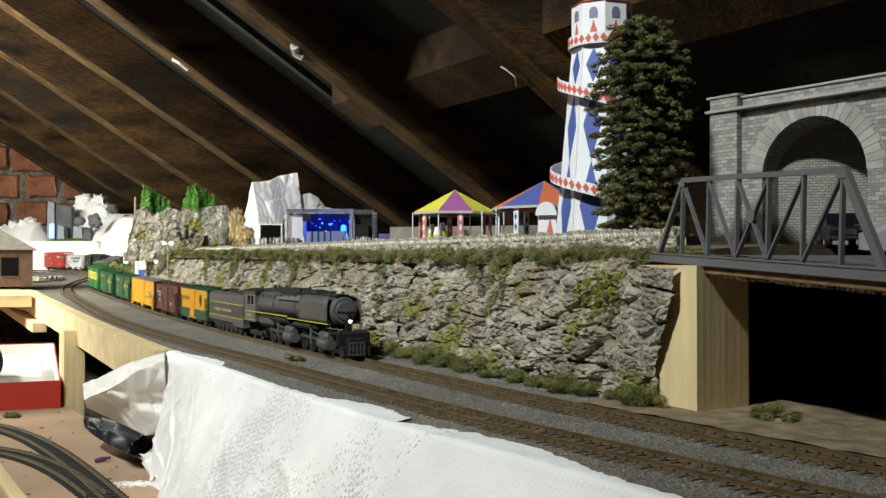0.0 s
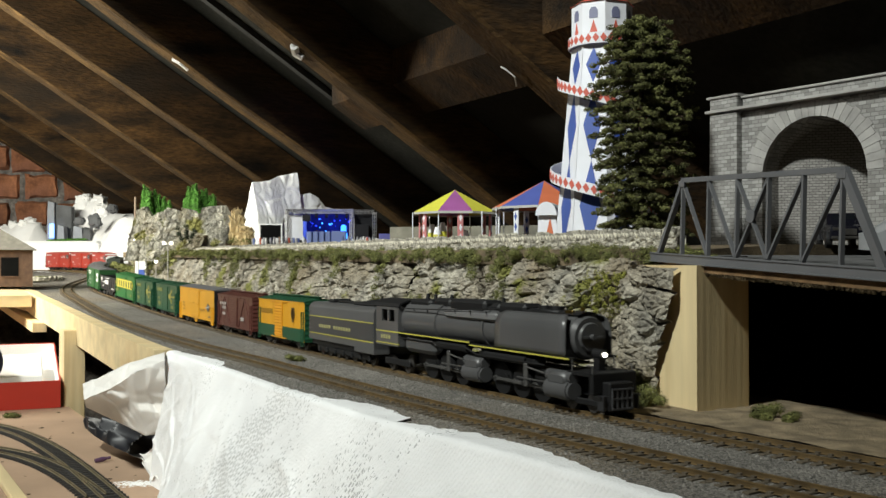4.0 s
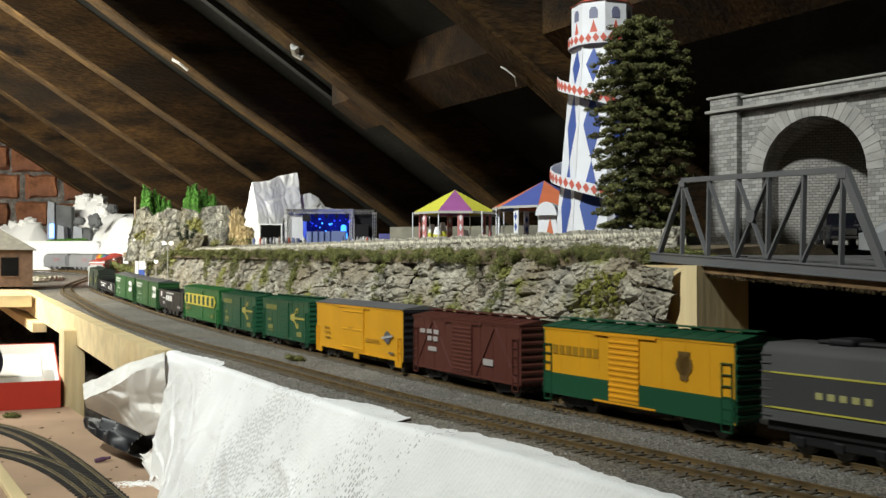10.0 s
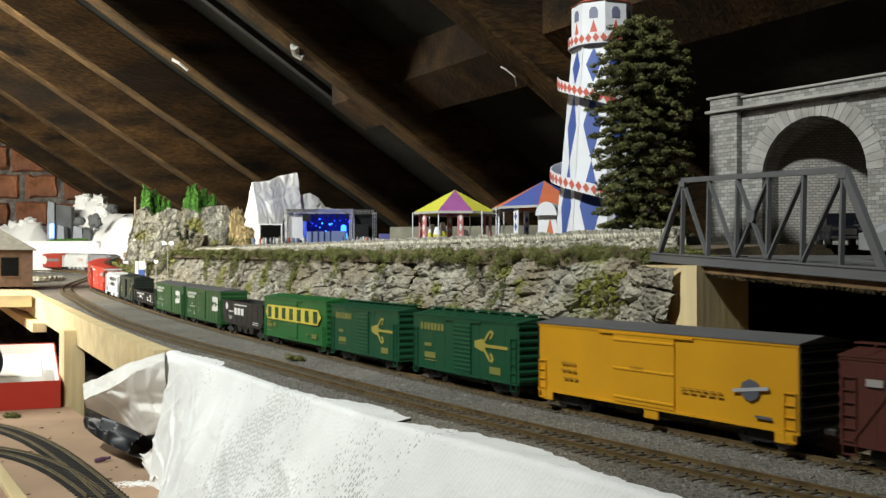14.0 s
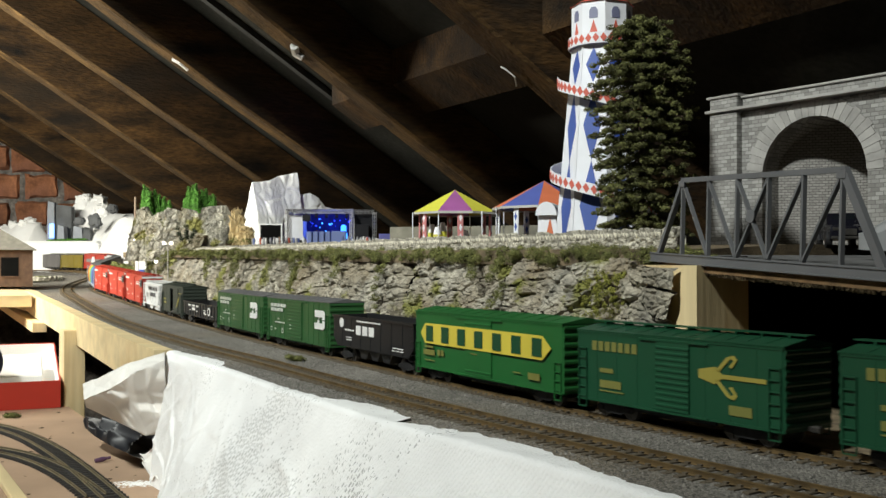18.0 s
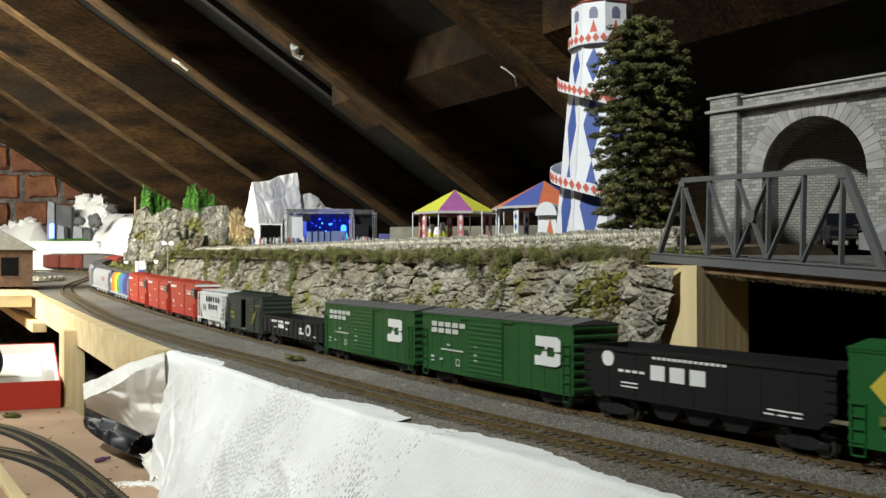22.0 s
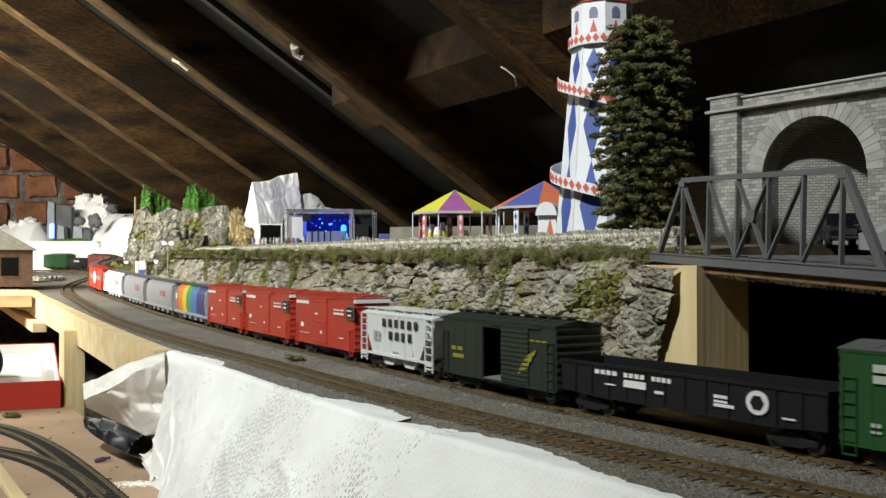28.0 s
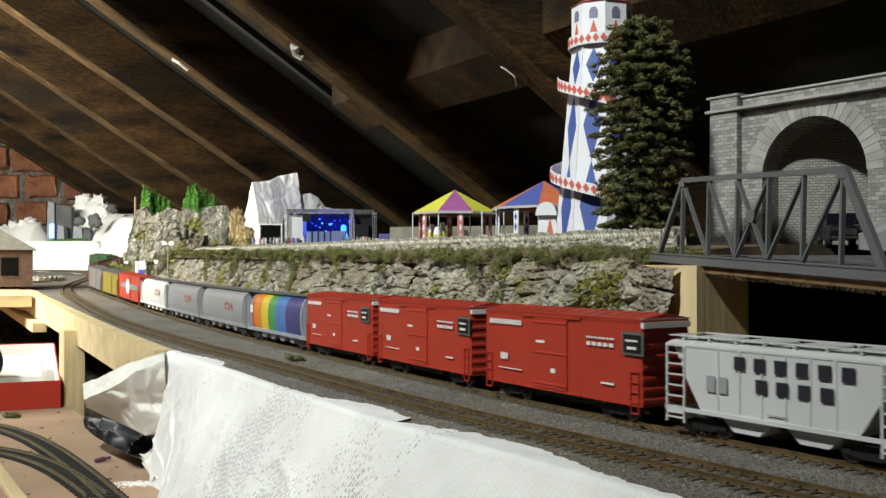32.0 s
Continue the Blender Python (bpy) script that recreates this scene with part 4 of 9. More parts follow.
rb = [plastic(n, c) for n, c in (("band_red", (0.50, 0.07, 0.03)), ("band_orange", (0.62, 0.20, 0.02)), ("band_yellow", (0.66, 0.50, 0.04)),
      ("band_green", (0.06, 0.28, 0.07)), ("band_blue", (0.06, 0.17, 0.42)), ("band_violet", (0.05, 0.05, 0.18)))]
center_flow(-2.160, -1.976, "round-sided covered hopper painted in rainbow bands", plastic("hopper_grey", (0.30, 0.32, 0.36)), grey_roof,
            [(0, 0.08, rb[0]), (0.08, 0.24, rb[1]), (0.24, 0.38, rb[2]), (0.38, 0.52, rb[3]), (0.52, 0.72, rb[4]), (0.72, 1.0, rb[5])], [(0.014, 0.024, 0.030, 0.038)], white_paint)
cn_red = plastic("faded_red", (0.45, 0.10, 0.09))
for rear, front, mat in ((-2.368, -2.168, plastic("hopper_grey_a", (0.28, 0.285, 0.30))), (-2.567, -2.373, plastic("hopper_grey_b", (0.26, 0.265, 0.285))), (-2.757, -2.571, white_c)):
    center_flow(rear, front, "pale round-sided covered hopper with red letter bars" if mat is white_c else "grey round-sided covered hopper with red letter bars", mat, grey_roof, (), [(0.120, 0.133, 0.0350, 0.0368), (0.120, 0.133, 0.0282, 0.0300), (0.1195, 0.1215, 0.0300, 0.0350), (0.137, 0.139, 0.0282, 0.0368), (0.139, 0.149, 0.0318, 0.0336), (0.148, 0.150, 0.0282, 0.0368)], cn_red)
# tail of the train
c, L, w = boxcar("boxcar", -2.955, -2.765, "red boxcar with grey band and white round emblem", red_c, red_c, red_c, top=0.0500, plug=True, walk_top=False, door=(0.4, 0.6))
marks(c, L, w + 0.0011, [(0.03, 0.180, 0.0270, 0.0360)], plastic("band_grey", (0.22, 0.21, 0.21)), "side_band")
shape_marks(c, L, w + 0.0015, [disc(0.095, 0.031, 0.016, 0.013)], white_paint)
olive_y = plastic("olive_yellow", (0.22, 0.17, 0.03))
boxcar("boxcar", -3.12, -2.965, "plain olive yellow boxcar with grey roof", olive_y, grey_roof, black_c, top=0.0475)
boxcar("boxcar", -3.315, -3.130, "weathered grey ribbed boxcar with grey roof", plastic("weathered_grey", (0.16, 0.15, 0.145)), grey_roof, grey_roof, top=0.0478, ribs="ribs")
for rear, front in ((-3.48, -3.325), (-3.65, -3.49), (-3.81, -3.66)):
    boxcar("boxcar", rear, front, "faded red-brown boxcar without lettering", plastic("red_brown", (0.20, 0.045, 0.03)), brown_c, brown_c, top=0.0470)
hopper(-3.96, -3.82, "black open hopper wagon near the train end", black_c, 0.0385, [(0.05, 0.09, 0.025, 0.031, 3)], white_paint)
boxcar("boxcar", -4.15, -3.97, "green boxcar at the end of the train", green_bn, green_bn, green_bn, top=0.0475)


# ---- articulated steam engine and tender ----
eng_grey = plastic("engine_grey", (0.088, 0.088, 0.089), 0.28)
eng_dark = plastic("engine_black", (0.0055, 0.0055, 0.006), 0.6)
rod_steel = material("rod_steel", (0.13, 0.127, 0.122), 0.45, metal=0.5, var=0.15, scale=90, fine=800, bump=0.05)
cyl_grey = plastic("cylinder_grey", (0.080, 0.080, 0.081), 0.40)
stripe = plastic("stripe_yellow", (0.50, 0.46, 0.08))
pale_stripe = plastic("pale_yellow_lettering", (0.38, 0.36, 0.15))
band_grey = plastic("tender_band_grey", (0.052, 0.052, 0.054))
DRIVERS, RODS = [], []
E0, EL = 0.664, 0.276
eng = thing("steam_locomotive", Matrix.Identity(4), "grey articulated steam locomotive with yellow stripe, headlamp lit", "steam locomotive")
bz = 0.0405
m = M().cyl((0.030, 0, bz), (0.090, 0, bz), 0.0145, 28).cyl((0.090, 0, bz), (0.185, 0, bz), 0.0138, 28, 0.0130)
for x in (0.0885, 0.152):
    M().cyl((x - 0.0008, 0, bz), (x + 0.0008, 0, bz), 0.0148 if x < 0.1 else 0.0141, 28).ob("boiler_band", eng_grey, eng, smooth=True)
m.ob("boiler", eng_grey, eng, smooth=True)
for x0, x1, r in ((0.032, 0.090, 0.0151), (0.0905, 0.246, 0.0145)):
    M().grid(lambda u, v: (x0 + (x1 - x0) * u, r * math.sin(radians(-30 + 60 * v)), bz + r * math.cos(radians(-30 + 60 * v))), 8, 10).ob("top_cladding", eng_dark, eng, "black top of the boiler", smooth=True)
m = M().cyl((0.185, 0, bz), (0.244, 0, bz), 0.0132, 28)
m.ob("smokebox", eng_grey, eng, smooth=True)
m = M().cyl((0.244, 0, bz), (0.2475, 0, bz), 0.0128, 28, 0.0112).cyl((0.2475, 0, bz), (0.2490, 0, bz), 0.0085, 24, 0.0078)
m.box(0.2485, 0.2500, -0.0085, 0.0085, bz - 0.0006, bz + 0.0006).cyl((0.249, 0, bz), (0.2515, 0, bz), 0.0018, 10)
m.ob("smokebox_front", eng_grey, eng, "grey smokebox door", smooth=True)
for x0, x1, hw, h in ((0.040, 0.072, 0.0085, 0.0158), (0.074, 0.098, 0.0070, 0.0172), (0.100, 0.146, 0.0082, 0.0176), (0.148, 0.160, 0.0060, 0.0160), (0.162, 0.192, 0.0078, 0.0170)):
    M().box(x0, x1, -hw, hw, bz + 0.0085, bz + h, 0.0022).ob("sand_dome", eng_dark, eng)
for x in (0.050, 0.062, 0.086, 0.154):
    M().cyl((x, 0.002, bz + 0.015), (x, 0.002, bz + 0.0195), 0.0016, 10, 0.0012).ob("safety_valve", eng_dark, eng)
m = M().cyl((0.204, 0, bz + 0.011), (0.204, 0, bz + 0.0165), 0.0045, 16).cyl((0.216, 0, bz + 0.011), (0.216, 0, bz + 0.0165), 0.0045, 16).box(0.196, 0.224, -0.0060, 0.0060, bz + 0.0105, bz + 0.0145, 0.001)
m.ob("chimney", eng_dark, eng, smooth=True)
m = M().cyl((0.236, 0.0035, bz + 0.012), (0.236, 0.0035, bz + 0.0165), 0.0014, 8).box(0.231, 0.238, -0.0058, -0.0030, bz + 0.0125, bz + 0.0150, 0.0006)
m.ob("bell", material("brass", (0.6, 0.42, 0.12), 0.3, metal=1.0, var=0.1), eng)
# cab with window openings
cab = M()
for y0, y1 in ((-0.0172, -0.0160), (0.0160, 0.0172)):
    for x0, x1, z0, z1 in ((0.0, 0.038, 0.020, 0.0385), (0.0, 0.010, 0.0385, 0.0475), (0.020, 0.0225, 0.0385, 0.0475), (0.032, 0.038, 0.0385, 0.0475), (0.0, 0.038, 0.0475, 0.0500)):
        cab.box(x0, x1, y0, y1, z0, z1)
cab.box(0.0368, 0.038, -0.016, 0.016, 0.020, 0.050)
cab.ob("cab", eng_grey, eng)
roofp = [(-0.0178, 0.0500), (-0.0165, 0.0525), (-0.010, 0.0548), (0, 0.0555), (0.010, 0.0548), (0.0165, 0.0525), (0.0178, 0.0500)]
M().prism(roofp + [(y * 0.93, z - 0.0008) for y, z in reversed(roofp)], 0, -0.006, 0.040).ob("cab_roof", eng_dark, eng)
M().box(0.0, 0.037, -0.0158, 0.0158, 0.0195, 0.0212).ob("cab_floor", eng_dark, eng)
# running boards with the yellow line
for s in (-1, 1):
    y0, y1 = sorted((s * 0.0125, s * 0.0170))
    m = M().box(0.038, 0.142, y0, y1, 0.0302, 0.0315).box(0.142, 0.250, y0, y1, 0.0285, 0.0298)
    m.ob("running_board", eng_dark, eng)
    y0, y1 = sorted((s * 0.0170, s * 0.0175))
    m = M().box(-0.0, 0.142, y0, y1, 0.0303, 0.0312).box(0.142, 0.250, y0, y1, 0.0286, 0.0295).box(0.0, 0.040, y0, y1, 0.0214, 0.0221)
    m.ob("yellow_line", stripe, eng)
    m2 = M()
    for k in range(4):
        m2.box(0.009 + 0.0043 * k, 0.0118 + 0.0043 * k, y0, y1 - s * 0.0002, 0.0250, 0.0280)
    tagged(m2.ob("lettering", pale_stripe, eng, "yellow number bars"), kind="stuff")
    y0, y1 = sorted((s * 0.0146, s * 0.0154))
    # smoke lifter plate that curls in over the smokebox
    curl = [(0.0168, 0.0300), (0.0169, 0.0400), (0.0166, 0.0455), (0.0158, 0.0490), (0.0140, 0.0518), (0.0112, 0.0534)]

    def lifter(u, v, s=s, curl=curl):
        k = min(int(v * 5), 4)
        f = v * 5 - k
        y, z = curl[k][0] * (1 - f) + curl[k + 1][0] * f, curl[k][1] * (1 - f) + curl[k + 1][1] * f
        inset_ = 0.005 * v ** 3
        return (0.172 + inset_ + (0.074 - 2 * inset_) * u, s * y, z)
    sd = M().grid(lifter, 10, 15).ob("smoke_deflector", eng_grey, eng, smooth=True)
    sd.modifiers.new("thick", "SOLIDIFY").thickness = 0.0007
    # grey casing and rail above the running board
    y0, y1 = sorted((s * 0.0105, s * 0.0150))
    M().box(0.104, 0.171, y0, y1, 0.0455, 0.0512, 0.0014).ob("side_casing", plastic("casing_grey", (0.16, 0.16, 0.162), 0.35), eng)
    rl = M().tube([(0.042, s * 0.0152, 0.0490), (0.102, s * 0.0158, 0.0505), (0.172, s * 0.0152, 0.0535)], 0.0004)
    for x in (0.06, 0.08, 0.12, 0.14, 0.16):
        rl.tube([(x, s * 0.0145, 0.0475), (x, s * 0.0155, 0.0500 + 0.0002 * (x - 0.06) * 100)], 0.0004)
    rl.ob("hand_rail", eng_dark, eng)
    tank = M().cyl((0.096, s * 0.0140, 0.0262), (0.136, s * 0.0140, 0.0262), 0.0030, 14).cyl((0.158, s * 0.0140, 0.0242), (0.205, s * 0.0140, 0.0242), 0.0028, 14)
    tank.ob("air_reservoir", eng_dark, eng, smooth=True)
    # firebox side, air pump, pipes
    y0, y1 = sorted((s * 0.006, s * 0.0160))
    M().box(0.046, 0.090, y0, y1, 0.0175, 0.0298, 0.003).ob("ashpan", cyl_grey if s < 0 else eng_dark, eng)
    y0, y1 = sorted((s * 0.006, s * 0.0150))
    M().box(0.100, 0.130, y0, y1, 0.0235, 0.0295, 0.002).box(0.150, 0.215, y0, y1, 0.0215, 0.0275, 0.002).ob("air_tank", eng_dark, eng)
    pipe = M().tube([(0.04, s * 0.0165, 0.0270), (0.135, s * 0.0165, 0.0270), (0.150, s * 0.0165, 0.0235), (0.225, s * 0.0165, 0.0235)], 0.0006)
    pipe.ob("pipe", eng_dark, eng)
    # cylinders
    for x in (0.1455, 0.2385):
        cy = M().cyl((x - 0.0105, s * 0.0140, 0.0110), (x + 0.0105, s * 0.0140, 0.0110), 0.0056, 20).cyl((x + 0.0105, s * 0.0140, 0.0110), (x + 0.0125, s * 0.0140, 0.0110), 0.0048, 20)
        cy.box(x - 0.0095, x + 0.0095, min(s * 0.0095, s * 0.0185), max(s * 0.0095, s * 0.0185), 0.0130, 0.0215, 0.0022).cyl((x - 0.0115, s * 0.0140, 0.0185), (x + 0.0120, s * 0.0140, 0.0185), 0.0034, 16)
        cy.ob("cylinder", cyl_grey, eng, "grey cylinder block", smooth=True)
        gd = M().box(x - 0.040, x - 0.0105, min(s * 0.0168, s * 0.0178), max(s * 0.0168, s * 0.0178), 0.0136, 0.0144).box(x - 0.034, x - 0.030, min(s * 0.0160, s * 0.0172), max(s * 0.0160, s * 0.0172), 0.0090, 0.0230, 0.0004)
        gd.tube([(x - 0.031, s * 0.0172, 0.0210), (x - 0.012, s * 0.0172, 0.0190)], 0.0006)
        gd.ob("slide_bar", rod_steel, eng)
# frame
M().box(0.05, 0.262, -0.0055, 0.0055, 0.0085, 0.0215).ob("engine_frame", eng_dark, eng)
# pilot deck, pilot, headlamp
m = M().box(0.246, 0.268, -0.0155, 0.0155, 0.0205, 0.0225).box(0.2655, 0.2690, -0.0155, 0.0155, 0.0110, 0.0225, 0.0005)
m.ob("pilot_deck", eng_dark, eng)
m = M().prism([(-0.0145, 0.0105), (0.0145, 0.0105), (0.0090, 0.0022), (-0.0090, 0.0022)], 0, 0.2660, 0.2735)
for k in range(7):
    y = -0.012 + 0.004 * k
    m.box(0.2695, 0.2745, y - 0.0006, y + 0.0006, 0.0026, 0.0105)
m.ob("pilot", plastic("pilot_grey", (0.03, 0.03, 0.032)), eng)
lat_ = M()
for k in range(5):
    lat_.box(0.2748, 0.2756, -0.0072 + 0.0034 * k, -0.0064 + 0.0034 * k, 0.0030, 0.0142)
for z in (0.0030, 0.0085, 0.0136):
    lat_.box(0.2748, 0.2757, -0.0072, 0.0072, z, z + 0.0009)
lat_.ob("pilot_lattice", plastic("lattice_grey", (0.09, 0.09, 0.095)), eng, "grey lattice on the pilot")
M().box(0.268, 0.2748, -0.0085, 0.0085, 0.0030, 0.0178, 0.0008).ob("coupler_pocket", eng_dark, eng)
m = M().cyl((0.252, 0, 0.0315), (0.2600, 0, 0.0315), 0.0030, 14).box(0.253, 0.258, -0.0022, 0.0022, 0.0225, 0.0300)
hl = m.ob("headlamp", eng_dark, eng)
M().cyl((0.2600, 0, 0.0315), (0.2610, 0, 0.0315), 0.0013, 14).ob("headlamp_lens", material("lit_lens", (0.9, 0.9, 0.8), 0.2, glow=((1.0, 0.95, 0.82), 7.0)), hl, "lit white lens")
hr = M()
for s in (-1, 1):
    hr.tube([(0.250, s * 0.0150, 0.0225), (0.250, s * 0.0150, 0.0300)], 0.0004).tube([(0.267, s * 0.0140, 0.0225), (0.267, s * 0.0140, 0.0262), (0.262, s * 0.0140, 0.0262)], 0.0004)
hr.ob("handrail", rod_steel, eng)


def driver_mesh(r):
    d = M()
    for y in (-0.0086, 0.0086):
        d.cyl((0, y - 0.0012, 0), (0, y + 0.0012, 0), r, 28)
        d.cyl((0, y - 0.0016 * math.copysign(1, y) - 0.0003, 0), (0, y - 0.0016 * math.copysign(1, y) + 0.0003, 0), r + 0.0007, 28)
        d.box(-0.0030, 0.0030, min(y, y + math.copysign(0.0020, y)), max(y, y + math.copysign(0.0020, y)), -r * 0.75, -r * 0.35)
        d.cyl((0, y, r * 0.45), (0, y + math.copysign(0.0042, y), r * 0.45), 0.0012, 10)
    d.cyl((0, -0.0098, 0), (0, 0.0098, 0), 0.0016, 10)
    return d.mesh("driving_wheelset", eng_dark)


DR = 0.0098
drv = driver_mesh(DR)
for xs in ((0.078, 0.0995, 0.121), (0.171, 0.1925, 0.214)):
    for x in xs:
        DRIVERS.append((shared("driving_wheelset", drv, eng, Matrix.Translation((x, 0, DR))), x))
    for s in (-1, 1):
        y0, y1 = sorted((s * 0.0118, s * 0.0128))
        rd = M().box(-0.0245, 0.0245, y0, y1, -0.0010, 0.0010, 0.0003)
        for k in (-1, 0, 1):
            rd.cyl((0.0215 * k, y0, 0), (0.0215 * k, y1, 0), 0.0018, 12)
        RODS.append((rd.ob("side_rod", rod_steel, eng, at=Matrix.Translation((xs[1], 0, DR))), xs[1], s))
        y0, y1 = sorted((s * 0.0132, s * 0.0141))
        mr = M().box(-0.001, 0.034, y0, y1, -0.0008, 0.0008, 0.0002)
        RODS.append((mr.ob("main_rod", rod_steel, eng, at=Matrix.Translation((xs[1], 0, DR))), xs[1], s))
for x in (0.014, 0.040, 0.243, 0.262):
    AXLES.append((shared("wheelset", WHEELSET, eng, Matrix.Translation((x, 0, 0.0052))), (x, 0.0052), 0.0052))
for s in (-1, 1):
    y0, y1 = sorted((s * 0.0112, s * 0.0126))
    M().box(0.006, 0.048, y0, y1, 0.0050, 0.0100, 0.0006).ob("truck_frame", eng_dark, eng)
    M().box(0.232, 0.270, y0, y1, 0.0042, 0.0078, 0.0006).ob("truck_frame", eng_dark, eng)
TRAIN.append((eng, E0, E0 + EL))

T0, TL = 0.512, 0.147
ten = thing("tender", Matrix.Identity(4), "grey locomotive tender with yellow lines and letter bars", "tender")
tw = 0.0168
tp = [(-tw, 0.0140), (-tw, 0.0430), (-tw + 0.0012, 0.0458), (-tw + 0.0045, 0.0478), (tw - 0.0045, 0.0478), (tw - 0.0012, 0.0458), (tw, 0.0430), (tw, 0.0140)]
M().prism(tp, 0, 0.001, TL - 0.001).ob("body", eng_grey, ten, smooth=True)
M().box(TL - 0.040, TL - 0.001, -tw - 0.0003, tw + 0.0003, 0.0100, 0.0200, 0.0006).ob("front_side_panel", eng_grey, ten)
m = M().box(TL - 0.055, TL - 0.006, -0.012, 0.012, 0.0478, 0.0500, 0.001)
m.grid(lambda u, v: (TL - 0.054 + u * 0.046, -0.011 + v * 0.022, 0.0500 + 0.0014 * abs(noise.noise((u * 12, v * 6, 3))) + 0.0022 * math.sin(math.pi * u) * math.sin(math.pi * v)), 20, 10)
m.ob("coal_load", black_iron, ten)
m = M().box(0.02, 0.085, -0.0045, 0.0045, 0.0478, 0.0496, 0.0008).box(0.028, 0.040, -0.009, 0.009, 0.0478, 0.0508, 0.001)
m.ob("water_hatch", eng_dark, ten)
for s in (-1, 1):
    y0, y1 = sorted((s * tw, s * (tw + 0.0006)))
    M().box(0.002, TL - 0.002, y0, y1, 0.0348, 0.0355).box(0.002, TL - 0.002, y0, y1, 0.0195, 0.0202).ob("yellow_line", stripe, ten)
    m = M()
    a0 = 0.028 if s < 0 else TL - 0.100
    for k in range(13):
        if k != 5:
            m.box(a0 + 0.0056 * k, a0 + 0.0032 + 0.0056 * k, y0, y1, 0.0256, 0.0284)
    tagged(m.ob("lettering", pale_stripe, ten, "pale yellow letter bars"), kind="stuff")
    yb = sorted((s * tw, s * (tw + 0.0003)))
    M().box(0.002, TL - 0.002, yb[0], yb[1], 0.0203, 0.0347).ob("side_band", band_grey, ten, "darker grey band between the lines")
    m = M()
    for k in range(8):
        m.box(0.0005, 0.006, y0, y1, 0.016 + 0.0038 * k, 0.0165 + 0.0038 * k)
    m.ob("ladder", eng_grey, ten)
    m = M().box(0.012, TL - 0.018, min(s * 0.0112, s * 0.0128), max(s * 0.0112, s * 0.0128), 0.0042, 0.0098, 0.0006)
    for k in range(7):
        x = 0.018 + 0.0185 * k
        m.box(x - 0.0022, x + 0.0022, min(s * 0.0120, s * 0.0140), max(s * 0.0120, s * 0.0140), 0.0034, 0.0078, 0.0004)
    m.ob("truck_frame", eng_dark, ten)
for k in range(7):
    x = 0.018 + 0.0185 * k
    AXLES.append((shared("wheelset", WHEELSET, ten, Matrix.Translation((x, 0, 0.0052))), (x, 0.0052), 0.0052))
M().box(0.002, TL - 0.002, -0.014, 0.014, 0.0095, 0.0142).ob("underframe", eng_dark, ten)
M().box(TL - 0.002, TL + 0.010, -0.003, 0.003, 0.0085, 0.0105).ob("drawbar", eng_dark, ten)
TRAIN.append((ten, T0, T0 + TL))


# ---- foliage and rock materials ----
leafy = material("dark_olive_foliage", (0.118, 0.122, 0.036), 0.9, var=0.4, scale=60, fine=300, bump=0, island=0.45)
mossy = material("moss_green_foliage", (0.190, 0.198, 0.060), 0.95, var=0.4, scale=70, fine=300, bump=0, island=0.5)
bright_leaf = material("bright_green_foliage", (0.09, 0.26, 0.03), 0.8, var=0.35, scale=60, fine=300, bump=0, island=0.4)


